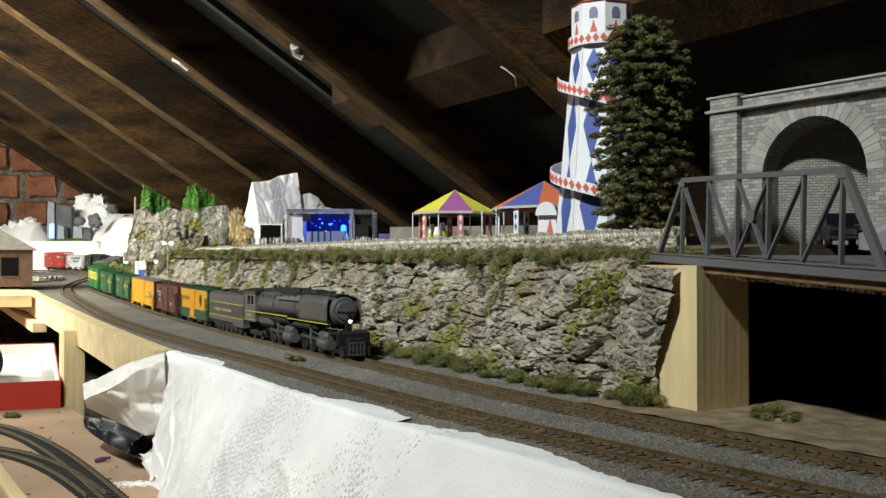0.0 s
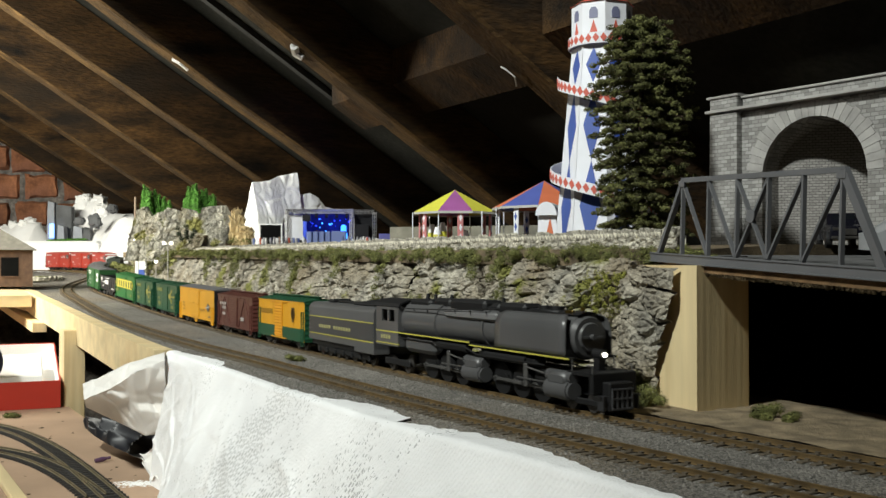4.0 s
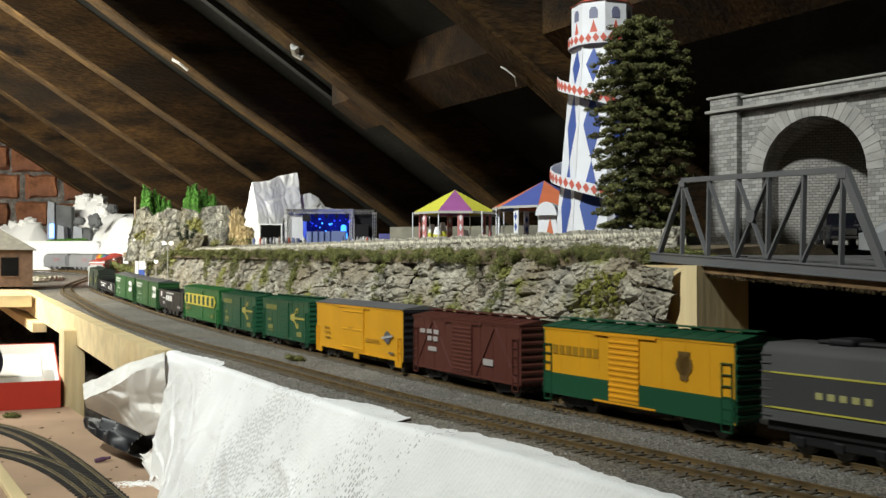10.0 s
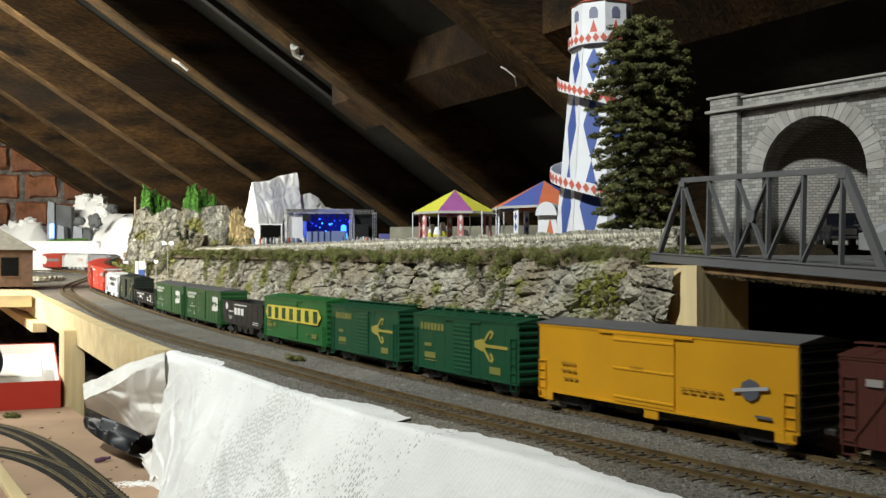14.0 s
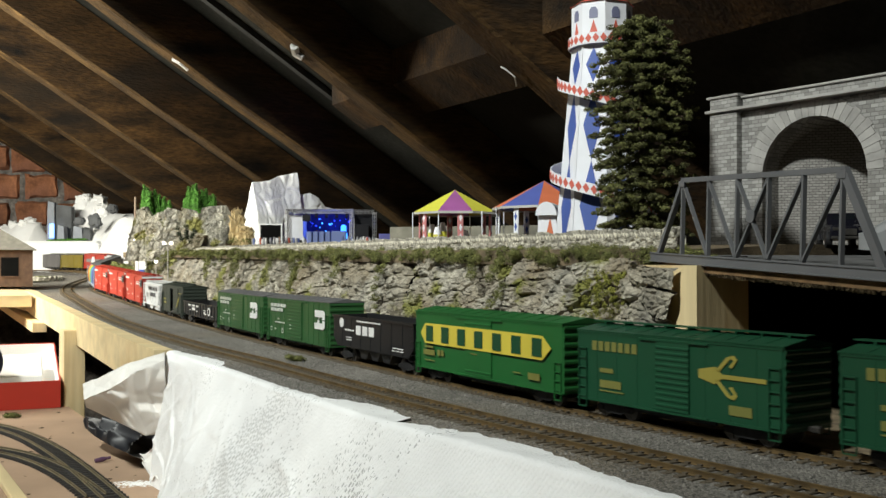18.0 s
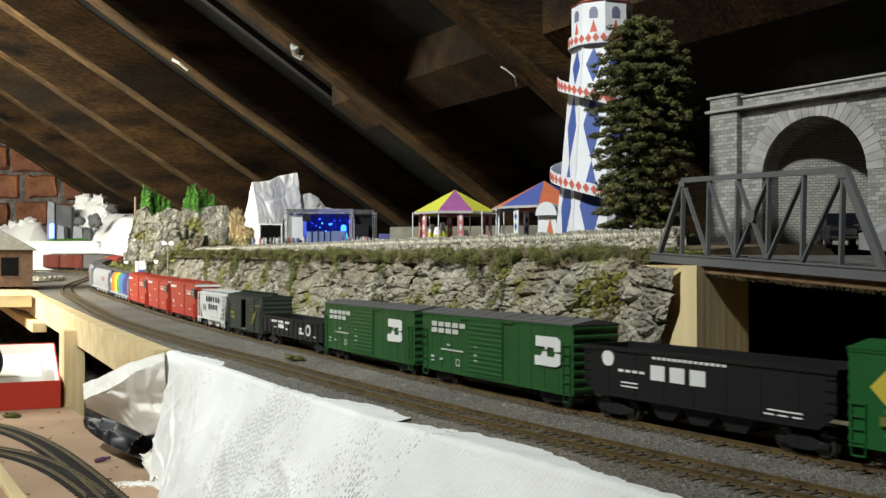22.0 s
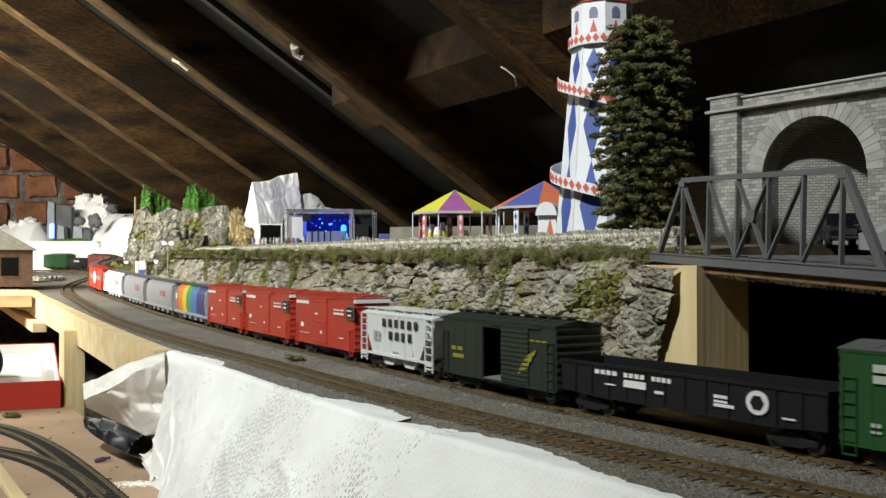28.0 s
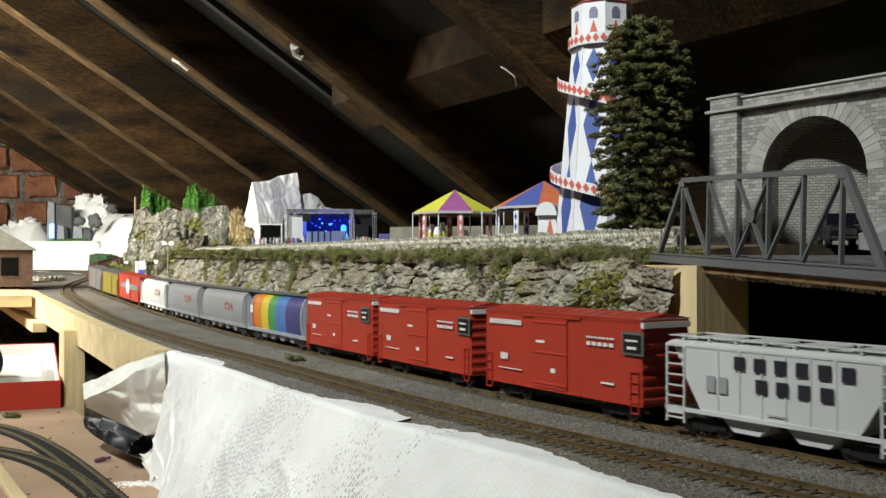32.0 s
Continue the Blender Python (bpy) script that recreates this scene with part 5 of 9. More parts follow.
def rock_material(name, a, b, moss, moss_amount, crack_scale=120):
    """Cast rock: two stone tints in patches, pale worn faces, moss in blotches."""
    m = material(name, a, 0.92, var=0.38, scale=55, fine=330, bump=1.0, dist=0.0026, dirt=b, dirt_amount=0.55)
    nt = m.node_tree
    n, l = nt.nodes, nt.links
    bs = n["Principled BSDF"]
    src = bs.inputs["Base Color"].links[0].from_socket
    t = n.new("ShaderNodeTexNoise")
    t.inputs["Scale"].default_value, t.inputs["Detail"].default_value = 19, 7
    tc = n.new("ShaderNodeTexCoord")
    l.new(tc.outputs["Object"], t.inputs["Vector"])
    r = n.new("ShaderNodeMapRange")
    r.inputs["From Min"].default_value, r.inputs["From Max"].default_value = 0.70 - moss_amount, 0.74 - moss_amount * 0.8
    l.new(t.outputs["Fac"], r.inputs["Value"])
    x = n.new("ShaderNodeMix")
    x.data_type = "RGBA"
    x.inputs["B"].default_value = (*moss, 1)
    l.new(r.outputs["Result"], x.inputs["Factor"])
    l.new(src, x.inputs["A"])
    # hairline cracks between small flakes
    wv = n.new("ShaderNodeTexNoise")
    wv.inputs["Scale"].default_value = 55
    l.new(tc.outputs["Object"], wv.inputs["Vector"])
    wm = n.new("ShaderNodeMix")
    wm.data_type = "VECTOR"
    wm.inputs["Factor"].default_value = 0.018
    l.new(tc.outputs["Object"], wm.inputs[4])
    l.new(wv.outputs["Color"], wm.inputs[5])
    ms = n.new("ShaderNodeMapping")
    ms.inputs["Scale"].default_value = (1, 1, 1.7)
    l.new(wm.outputs[1], ms.inputs[0])
    vo = n.new("ShaderNodeTexVoronoi")
    vo.feature = "DISTANCE_TO_EDGE"
    vo.inputs["Scale"].default_value = crack_scale
    l.new(ms.outputs[0], vo.inputs["Vector"])
    cr = n.new("ShaderNodeMapRange")
    cr.inputs["From Max"].default_value = 0.075
    cr.inputs["To Min"].default_value = 0.6
    l.new(vo.outputs["Distance"], cr.inputs["Value"])
    hs = n.new("ShaderNodeHueSaturation")
    l.new(cr.outputs["Result"], hs.inputs["Value"])
    l.new(x.outputs["Result"], hs.inputs["Color"])
    l.new(hs.outputs["Color"], bs.inputs["Base Color"])
    b2 = n.new("ShaderNodeBump")
    b2.inputs["Strength"].default_value, b2.inputs["Distance"].default_value = 0.8, 0.0012
    l.new(cr.outputs["Result"], b2.inputs["Height"])
    l.new(n["Bump"].outputs[0], b2.inputs["Normal"])
    l.new(b2.outputs[0], bs.inputs["Normal"])
    return m


rock = rock_material("grey_cast_rock", (0.45, 0.42, 0.345), (0.25, 0.205, 0.135), (0.20, 0.20, 0.05), 0.15, 100)
rock_pale = rock_material("pale_limestone_rock", (0.52, 0.50, 0.43), (0.40, 0.36, 0.26), (0.26, 0.25, 0.08), 0.12)
wallstone = material("grey_wall_stone", (0.47, 0.44, 0.36), 0.95, var=0.35, scale=120, fine=900, bump=0.7, dist=0.001, obj=0.25)
grains(wallstone, 0.0020, 0.4, 0.0009)


def cliff_top(s):
    return deck_z(s) - 0.009


def blocks(x, z, seed, fx, fz):
    """How far a bedded, cracked rock face stands out: tilted blocks of two sizes parted by narrow cracks, 0 to about 1."""
    warp = 0.45 * noise.noise(Vector((x * fx * 0.45, z * fz * 0.3, seed)))
    p = Vector((x * fx + seed + warp, z * fz + 1.1 * warp, seed))
    d, q = noise.voronoi(p)
    c = q[0] * 7.3
    crack = min(1.0, (d[1] - d[0]) * 8.0)
    r = noise.cell_vector(c)
    tilt = (p.x - q[0].x) * (r.x - 0.5) + (p.y - q[0].y) * (r.y - 0.35)
    p2 = Vector((x * fx * 2.6 + warp, z * fz * 2.5 + seed, seed + 3))
    d2, q2 = noise.voronoi(p2)
    crack2 = min(1.0, (d2[1] - d2[0]) * 4.0)
    r2 = noise.cell_vector(q2[0] * 5.1)
    tilt2 = (p2.x - q2[0].x) * (r2.x - 0.5) + (p2.y - q2[0].y) * (r2.y - 0.5)
    return crack * (0.36 + 0.50 * r.z + 0.55 * tilt) + 0.26 * crack2 * (0.4 + 0.6 * r2.z + 0.7 * tilt2) + 0.13 * noise.noise(p * 4.3) + 0.11 * noise.noise(p * 9) - 0.16 * max(0.0, 1 - abs(noise.noise(p * 3.7 + Vector((0, 0, seed)))) * 9)


def rock_panel(s0, s1, foot, lean, nu, nv, seed, label, fx=42, fz=74):
    """A cast rock face between two places of the line."""
    m = M()

    def place(u, v):
        s = s0 + (s1 - s0) * u
        base = line(s).z - 0.006
        z = base + (cliff_top(s) + 0.003 * math.sin(s * 43 + seed) - base) * v
        big = noise.noise(Vector((s * 13, z * 17, seed)))
        o = foot(s) + lean * v + 0.012 * v ** 4 - (0.0090 if s1 < 0 else 0.0115) * blocks(s, z, seed, fx, fz) + 0.007 * big
        ue = min(u, 1 - u) * abs(s1 - s0)
        if s1 > 0:
            # the near end laps over the post and overhangs
            s += (-0.014 + 0.018 * min(1, max(0, (v - 0.3) / 0.5))) * u ** 4
            k = max(0.0, (u - 0.70) / 0.2)
            o += (0.0525 - 0.0070 * blocks(s, z, seed, fx, fz) - o) * min(1, 1.6 * k)
            ue = u * abs(s1 - s0)
        o += 0.010 * max(0, 1 - ue / 0.006) ** 2
        return flat(s, o, z)
    m.grid(place, nu, nv)
    ob = m.ob("rock_cliff", rock, None, "", fix=False, smooth=True)
    return tagged(ob, label, "rock cliff", "cast rock faces of the cliff")


def crag(crest, base, depth, seed, amp, fx, fz, nu, nv, back=0.03, lean=1.2, soft=False):
    """A free-standing rock mass below a crest line: its front falls towards the tracks, its back closes it."""
    cum = [0.0]
    for a, b in zip(crest, crest[1:]):
        cum.append(cum[-1] + (b - a).length)
    ch = crest[-1] - crest[0]
    front = Vector((ch.y, -ch.x, 0)).normalized()
    m = M()

    def place(u, v):
        t = u * cum[-1]
        k = max(i for i in range(len(cum) - 1) if cum[i] <= t + 1e-9)
        f = (t - cum[k]) / max(1e-9, cum[k + 1] - cum[k])
        top = crest[k].lerp(crest[k + 1], f)
        if v <= 0.85:
            w = v / 0.85
            z = base + (top.z - base) * w
            out = depth * (1 - w) ** lean
        else:
            w = (v - 0.85) / 0.15
            z = top.z - (top.z - base) * 0.8 * w ** 2
            out = -back * w
        x = t
        bump_ = (0.5 * noise.noise(Vector((x * fx * 0.35, z * fz * 0.35, seed))) + 0.25 * noise.noise(Vector((x * fx, z * fz, seed)))) if soft else blocks(x, z, seed, fx, fz) + 0.6 * noise.noise(Vector((x * 20, z * 20, seed)))
        return Vector((top.x, top.y, z)) + front * (out + amp * bump_)
    m.grid(place, nu, nv)
    return m


rock_panel(-0.172, 0.041, lambda s: 0.060 - 0.004 * math.sin((s + 0.17) * 16), 0.016, 330, 170, 3.1, "grey weathered rock face with moss patch beside the bridge post", 33, 58)
rock_panel(-0.355, -0.175, lambda s: 0.068, 0.014, 300, 150, 9.4, "grey craggy rock face with moss beside the cave slit")
rock_panel(-1.72, -0.376, lambda s: float(np.interp(s, [-1.75, -1.2, -0.7, -0.42], [0.080, 0.072, 0.068, 0.070])), 0.016, 900, 90, 17.7, "long grey craggy rock face with bushes")
# near-black colour painting deep shade: behind the cliff slit, below the deck, in openings
shade_black = material("black_shade", (0.004, 0.004, 0.004), 0.95, spec=0.1, var=0.2)
shade_back = M()
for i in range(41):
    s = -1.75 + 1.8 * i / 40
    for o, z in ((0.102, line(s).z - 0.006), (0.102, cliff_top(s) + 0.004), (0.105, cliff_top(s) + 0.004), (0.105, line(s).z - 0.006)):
        shade_back.v.append(tuple(flat(s, o, z)))
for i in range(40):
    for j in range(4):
        shade_back.f.append((4 * i + j, 4 * i + (j + 1) % 4, 4 * i + 4 + (j + 1) % 4, 4 * i + 4 + j))
tagged(shade_back.ob("cliff_backing", shade_black), kind="structure")
# near-black sheet added to stand in for the deep shade under bridge and deck
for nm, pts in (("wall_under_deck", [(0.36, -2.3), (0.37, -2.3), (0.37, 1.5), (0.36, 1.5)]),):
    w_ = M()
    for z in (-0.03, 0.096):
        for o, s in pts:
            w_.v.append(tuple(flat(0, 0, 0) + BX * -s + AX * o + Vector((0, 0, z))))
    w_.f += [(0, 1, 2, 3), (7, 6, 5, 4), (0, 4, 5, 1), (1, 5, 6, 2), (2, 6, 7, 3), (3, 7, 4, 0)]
    tagged(w_.ob(nm, shade_black), kind="structure")
sand = material("brown_sandy_ground", (0.25, 0.195, 0.12), 0.95, var=0.35, scale=70, fine=700, bump=0.8, dist=0.0012)
sg = M().grid(lambda u, v: line(-0.01 + 0.75 * u, 0.021 + 0.11 * v, -0.0020 + 0.0010 * noise.noise(Vector((u * 40, v * 12, 2)))), 140, 40)
tagged(sg.ob("sandy_ground", sand, fix=False, smooth=True), kind="structure")

# ---- bushes at the cliff's foot and brow ----
rng = random.Random(5)


def bush(s, off, r, z=None, mat=None, label="low mossy green bush at the foot of the cliff", n=7, squash=0.7):
    p = line(s, off, -0.003) if z is None else flat(s, off, z)
    balls = [(rng.uniform(-0.8, 0.8) * r, rng.uniform(-0.8, 0.8) * r, rng.uniform(0.2, 0.7) * r, r * rng.uniform(0.45, 0.75), squash) for _ in range(n)]
    o = cloud("bush", balls, mat or mossy, 2200, 0.00048, None, "", seed=rng.randrange(9999))
    o.matrix_basis = Matrix.Translation(p)
    return tagged(o, label, "bush", "bushes of the cliff")


for s, off, r in ((-0.44, 0.052, 0.013), (-0.40, 0.050, 0.013), (-0.36, 0.050, 0.014), (-0.31, 0.051, 0.013), (-0.265, 0.049, 0.014), (-0.225, 0.050, 0.012), (-0.19, 0.048, 0.013),
                  (-0.15, 0.046, 0.009), (-0.115, 0.046, 0.011), (-0.085, 0.045, 0.008), (-0.055, 0.045, 0.012), (-0.035, 0.046, 0.010), (-0.008, 0.050, 0.008), (0.018, 0.047, 0.014), (0.028, 0.044, 0.010),
                  (-0.56, 0.052, 0.010), (-0.65, 0.054, 0.009), (-0.75, 0.055, 0.010), (-0.9, 0.058, 0.011)):
    bush(s, off, r)
bush(0.096, 0.068, 0.0085, label="small brown-green bush on sandy ground")
bush(0.108, 0.074, 0.0060, label="small brown-green bush on sandy ground")
bush(-0.337, -0.043, 0.0065, label="small green tuft between the tracks", n=6)
bush(-0.330, -0.040, 0.0050, label="small green tuft between the tracks", n=4)
# growth along the brow, too dense to count
balls = []
s = -1.74
while s < 0.03:
    z = cliff_top(s)
    for k in range(max(1, min(7, int(5.5 + 9 * noise.noise(Vector((s * 26, 8, 2))))))):
        balls.append((*flat(s + rng.uniform(-0.008, 0.008), 0.085 + rng.uniform(-0.009, 0.018), z + rng.uniform(0.000, 0.008)), rng.uniform(0.0028, 0.0065), 0.8))
    if noise.noise(Vector((s * 18, 3, 1))) > 0.12:
        for k in range(3):
            balls.append((*flat(s + rng.uniform(-0.006, 0.006), 0.088 + rng.uniform(-0.004, 0.008), z + rng.uniform(0.004, 0.011)), rng.uniform(0.003, 0.0055), 0.9))
    if rng.random() < 0.08:
        for k in range(rng.randint(2, 6)):
            balls.append((*flat(s + rng.uniform(-0.006, 0.006), 0.070 - 0.002 * k + rng.uniform(-0.004, 0.002), z - 0.006 * k), rng.uniform(0.003, 0.006), 0.9))
    s += 0.0085
for s, zt, zb, o0 in ((-0.172, 0.084, 0.045, 0.062), (-0.405, 0.086, 0.03, 0.066), (-0.66, 0.088, 0.05, 0.068), (-0.92, 0.09, 0.05, 0.07), (-1.1, 0.092, 0.055, 0.074), (-1.35, 0.095, 0.05, 0.074), (-1.5, 0.097, 0.05, 0.076), (-1.62, 0.1, 0.06, 0.078)):
    for k in range(7):
        t = k / 6
        balls.append((*flat(s + rng.uniform(-0.007, 0.007), o0 + rng.uniform(-0.006, 0.004), zt + (zb - zt) * t), rng.uniform(0.0035, 0.0065), 0.9))
brow = cloud("brow_growth", balls, mossy, 1500, 0.00055, seed=8)
tagged(brow, "dark green scrub along the brow of the cliff", "scrub", kind="stuff")
# moss on the near rock face
balls = []
for k in range(300):
    s = rng.gauss(-0.034, 0.012) if k < 170 else rng.gauss(-0.004, 0.010)
    z = min(0.077, rng.gauss(0.061, 0.008) if k < 170 else rng.gauss(0.068, 0.005))
    balls.append((*flat(s, 0.0515 + (z / 0.085) * 0.010, z), rng.uniform(0.0009, 0.0022), 1.0))
tagged(cloud("moss_patch", balls, material("yellow_green_moss", (0.30, 0.30, 0.06), 0.95, var=0.4, scale=80, bump=0, island=0.4), 1400, 0.0005, seed=4), "yellow-green moss on the rock face", "moss", kind="stuff")

# ---- dry stone wall along the brow ----
wall = thing("dry_stone_wall", Matrix.Identity(4), "low grey dry stone wall with upright coping stones", "stone wall")
WOFF = 0.112


def wall_z(s):
    return deck_z(s) + float(np.interp(s, [-1.3, -0.36, 0.0], [-0.0090, -0.0025, -0.001]))


def wall_course(u, v):
    s = -1.30 + 1.285 * u
    z = wall_z(s) - 0.010 + 0.020 * v
    p = Vector((s * 210, z * 330, 1.7))
    d, q = noise.voronoi(p)
    return flat(s, WOFF - 0.004 - 0.0012 * min(1, (d[1] - d[0]) * 3) - 0.001 * noise.cell(q[0] * 5), z)


M().grid(wall_course, 900, 22).ob("wall_face", wallstone, wall, fix=False, smooth=True)
core = M()
for i in range(66):
    s = -1.30 + 1.285 * i / 65
    for o, z in ((WOFF - 0.0036, wall_z(s) - 0.01), (WOFF + 0.004, wall_z(s) - 0.01), (WOFF + 0.004, wall_z(s) + 0.0098), (WOFF - 0.0036, wall_z(s) + 0.0098)):
        core.v.append(tuple(flat(s, o, z)))
for i in range(65):
    for j in range(4):
        core.f.append((4 * i + j, 4 * i + (j + 1) % 4, 4 * i + 4 + (j + 1) % 4, 4 * i + 4 + j))
core.ob("wall_core", wallstone, wall)
cope = []
for k in range(6):
    m = M().box(-0.0020, 0.0020, -0.0046, 0.0046, 0, 0.0048 + 0.0005 * k, 0.0009)
    m.v = [tuple(Vector(v) + Vector((0.0008 * noise.noise(Vector(v) * 900 + Vector((k, 0, 0))), 0.0008 * noise.noise(Vector(v) * 900 + Vector((0, k, 5))), 0.0009 * noise.noise(Vector(v) * 900 + Vector((0, 9, k)))))) for v in m.v]
    cope.append(m.mesh("coping_stone", wallstone))
s, k = -1.29, 0
while s < -0.018 and k < 298:
    p = flat(s, WOFF - 0.0006, wall_z(s) + 0.0088)
    shared("coping_stone", cope[rng.randrange(6)], wall, pose(p.x, p.y, p.z, rng.uniform(-6, 6), rng.uniform(-12, 12), heading(s) + rng.uniform(-8, 8)))
    s += rng.uniform(0.0038, 0.0048)
    k += 1

# ---- timber post and truss bridge ----
pc = Vector((0.1455, 0.5515, 0))
post = M()
for i in range(13):
    z = -0.004 + 0.0855 * i / 12
    for x, y in [(0.0428 * k / 17, 0.00003 * math.sin(k * 2.6) * (0 < k < 17)) for k in range(18)] + [(0.0428, 0.044), (0, 0.044)]:
        post.v.append((x, y, z))
for i in range(12):
    for j in range(20):
        post.f.append((20 * i + j, 20 * i + (j + 1) % 20, 20 * i + 20 + (j + 1) % 20, 20 * i + 20 + j))
post.f += [tuple(range(20))[::-1], tuple(range(240, 260))]
pine = material("pine_post_grain", (0.76, 0.61, 0.35), 0.6, var=0.10, scale=30, fine=420, bump=0.15, dist=0.0006, dirt=(0.64, 0.44, 0.19), dirt_amount=0.38, stretch=(3, 3, 0.3))
po = post.ob("timber_post", pine)
po.matrix_basis = Matrix.Translation(pc) @ pose(0, 0, 0, 0, 0, 31)
tagged(po, "pale planed pine post under the bridge end", "post")

bridge_grey = plastic("bridge_grey", (0.14, 0.143, 0.15), 0.5)
BL, BR = Vector((0.1325, 0.606, 0.0838)), Vector((0.1995, 0.392, 0.0737))
bdir = (BR - BL).normalized()
brt = Vector((0.9543, 0.2988, 0)).normalized()
bup = bdir.cross(brt)
BM = Matrix(((bdir.x, brt.x, bup.x, BL.x), (bdir.y, brt.y, bup.y, BL.y), (bdir.z, brt.z, bup.z, BL.z), (0, 0, 0, 1)))
bridge = thing("truss_bridge", BM, "dark grey truss road bridge spanning the tracks", "bridge")
# deck and underlay reach far back unseen, added width to block light below
M().box(-0.004, 0.42, 0.0035, 0.24, 0.001, 0.0040).ob("deck", material("grey_road_surface", (0.12, 0.12, 0.12), 0.9, var=0.25, scale=60, fine=700, bump=0.4, dist=0.0006), bridge)
g = M().box(-0.004, 0.42, 0.0, 0.0035, 0.0, 0.0058, 0.0003).box(-0.004, 0.42, -0.0006, 0.0, 0.0, 0.0009).box(-0.004, 0.42, -0.0006, 0.0, 0.0050, 0.0058)
g.ob("side_girder", bridge_grey, bridge)
M().box(0.004, 0.42, 0.002, 0.29, -0.0042, 0.0009).ob("deck_underlay", material("brown_cork_board", (0.22, 0.13, 0.06), 0.9, var=0.3, scale=80, fine=600, bump=0.6, dist=0.001), bridge, "brown cork board under the deck")
fr_ = []
for k in range(900):
    x, y = rng.uniform(0.006, 0.40), rng.uniform(0.002, 0.004)
    fr_.append((x, y, -0.0042 - rng.uniform(0, 0.0016), rng.uniform(0.0006, 0.0011), 1.0))
tagged(cloud("torn_edge", fr_, material("dark_torn_fibre", (0.10, 0.07, 0.035), 0.95, bump=0, island=0.3), 400, 0.0007, bridge, seed=3), kind="stuff")
P7, X0, TOP = 0.0275, 0.004, 0.0513
node = [X0 + P7 * k for k in range(8)]


def member(a, b, name, w=0.0010, t=0.0024):
    """A truss bar from a to b in the plane of the truss."""
    (x0, z0), (x1, z1) = a, b
    d = Vector((x1 - x0, z1 - z0)).normalized()
    nrm = Vector((-d.y, d.x)) * w
    m = M().prism([(x0 - nrm.x, z0 - nrm.y), (x1 - nrm.x, z1 - nrm.y), (x1 + nrm.x, z1 + nrm.y), (x0 + nrm.x, z0 + nrm.y)], 1, 0.0002, 0.0002 + t)
    return m.ob(name, bridge_grey, bridge)


member((node[1] - 0.001, TOP - 0.0013), (node[6] + 0.001, TOP - 0.0013), "top_chord", 0.0014, 0.0030)
member((node[0], 0.004), (node[1], TOP - 0.001), "end_post", 0.0012, 0.0030)
member((node[7], 0.004), (node[6], TOP - 0.001), "end_post", 0.0021, 0.0030)
for k in range(1, 7):
    member((node[k], 0.0055), (node[k], TOP - 0.003), "vertical", 0.00075)
for a, b in (((1, 1), (2, 0)), ((2, 1), (3, 0)), ((3, 1), (4, 0)), ((4, 1), (3, 0)), ((5, 1), (4, 0)), ((6, 1), (5, 0))):
    member((node[a[0]], TOP - 0.003 if a[1] else 0.0055), (node[b[0]], TOP - 0.003 if b[1] else 0.0055), "diagonal", 0.0006)
for k in (1, 6):
    M().box(node[k] - 0.003, node[k] + 0.003, -0.0002, 0.0002, TOP - 0.0055, TOP - 0.0018, 0.0001).ob("gusset_plate", bridge_grey, bridge)
xm = (node[3] + node[4]) / 2
M().cyl((xm, -0.0002, 0.0285), (xm, 0.0004, 0.0285), 0.0036, 12).ob("gusset_plate", bridge_grey, bridge)

# ---- tunnel portal of printed brick ----
def brick_print(name, c1, c2, mortar_c, bw, bh, gap=0.06, vertical=True):
    m = material(name, c1, 0.85, var=0.15, scale=60, fine=600, bump=0.2, dist=0.0005)
    n, l = m.node_tree.nodes, m.node_tree.links
    bs = n["Principled BSDF"]
    tc = n.new("ShaderNodeTexCoord")
    sp = n.new("ShaderNodeSeparateXYZ")
    l.new(tc.outputs["Object"], sp.inputs[0])
    ad = n.new("ShaderNodeMath")
    l.new(sp.outputs["X"], ad.inputs[0])
    l.new(sp.outputs["Y"], ad.inputs[1])
    cb = n.new("ShaderNodeCombineXYZ")
    l.new(ad.outputs[0], cb.inputs[0])
    l.new(sp.outputs["Z"], cb.inputs[1])
    bt = n.new("ShaderNodeTexBrick")
    bt.inputs["Color1"].default_value, bt.inputs["Color2"].default_value, bt.inputs["Mortar"].default_value = (*c1, 1), (*c2, 1), (*mortar_c, 1)
    bt.inputs["Scale"].default_value = 1.0
    bt.inputs["Brick Width"].default_value, bt.inputs["Row Height"].default_value = bw, bh
    bt.inputs["Mortar Size"].default_value = bh * gap
    l.new(cb.outputs[0], bt.inputs["Vector"])
    l.new(bt.outputs["Color"], bs.inputs["Base Color"])
    bp = n.new("ShaderNodeBump")
    bp.inputs["Strength"].default_value, bp.inputs["Distance"].default_value = 0.6, 0.0004
    bp.invert = True
    l.new(bt.outputs["Fac"], bp.inputs["Height"])
    l.new(bp.outputs[0], bs.inputs["Normal"])
    return m


brick_front = brick_print("grey_printed_brick", (0.20, 0.195, 0.185), (0.38, 0.375, 0.36), (0.13, 0.125, 0.12), 0.0075, 0.0036, 0.075)
brick_inner = brick_print("dim_printed_brick", (0.26, 0.25, 0.235), (0.36, 0.345, 0.325), (0.09, 0.085, 0.08), 0.0056, 0.0026, 0.10)
stone_lt = material("pale_portal_stone", (0.36, 0.35, 0.335), 0.85, var=0.15, scale=60, fine=600, bump=0.3, dist=0.0005, obj=0.12)
PL = Vector((0.2712, 0.952, 0))
pdir = math.degrees(math.atan2(-0.145, 0.106))
ROADZ = 0.093
portal = thing("tunnel_portal", pose(PL.x, PL.y, ROADZ, 0, 0, pdir), "grey brick tunnel portal with pale stone arch ring", "tunnel portal")
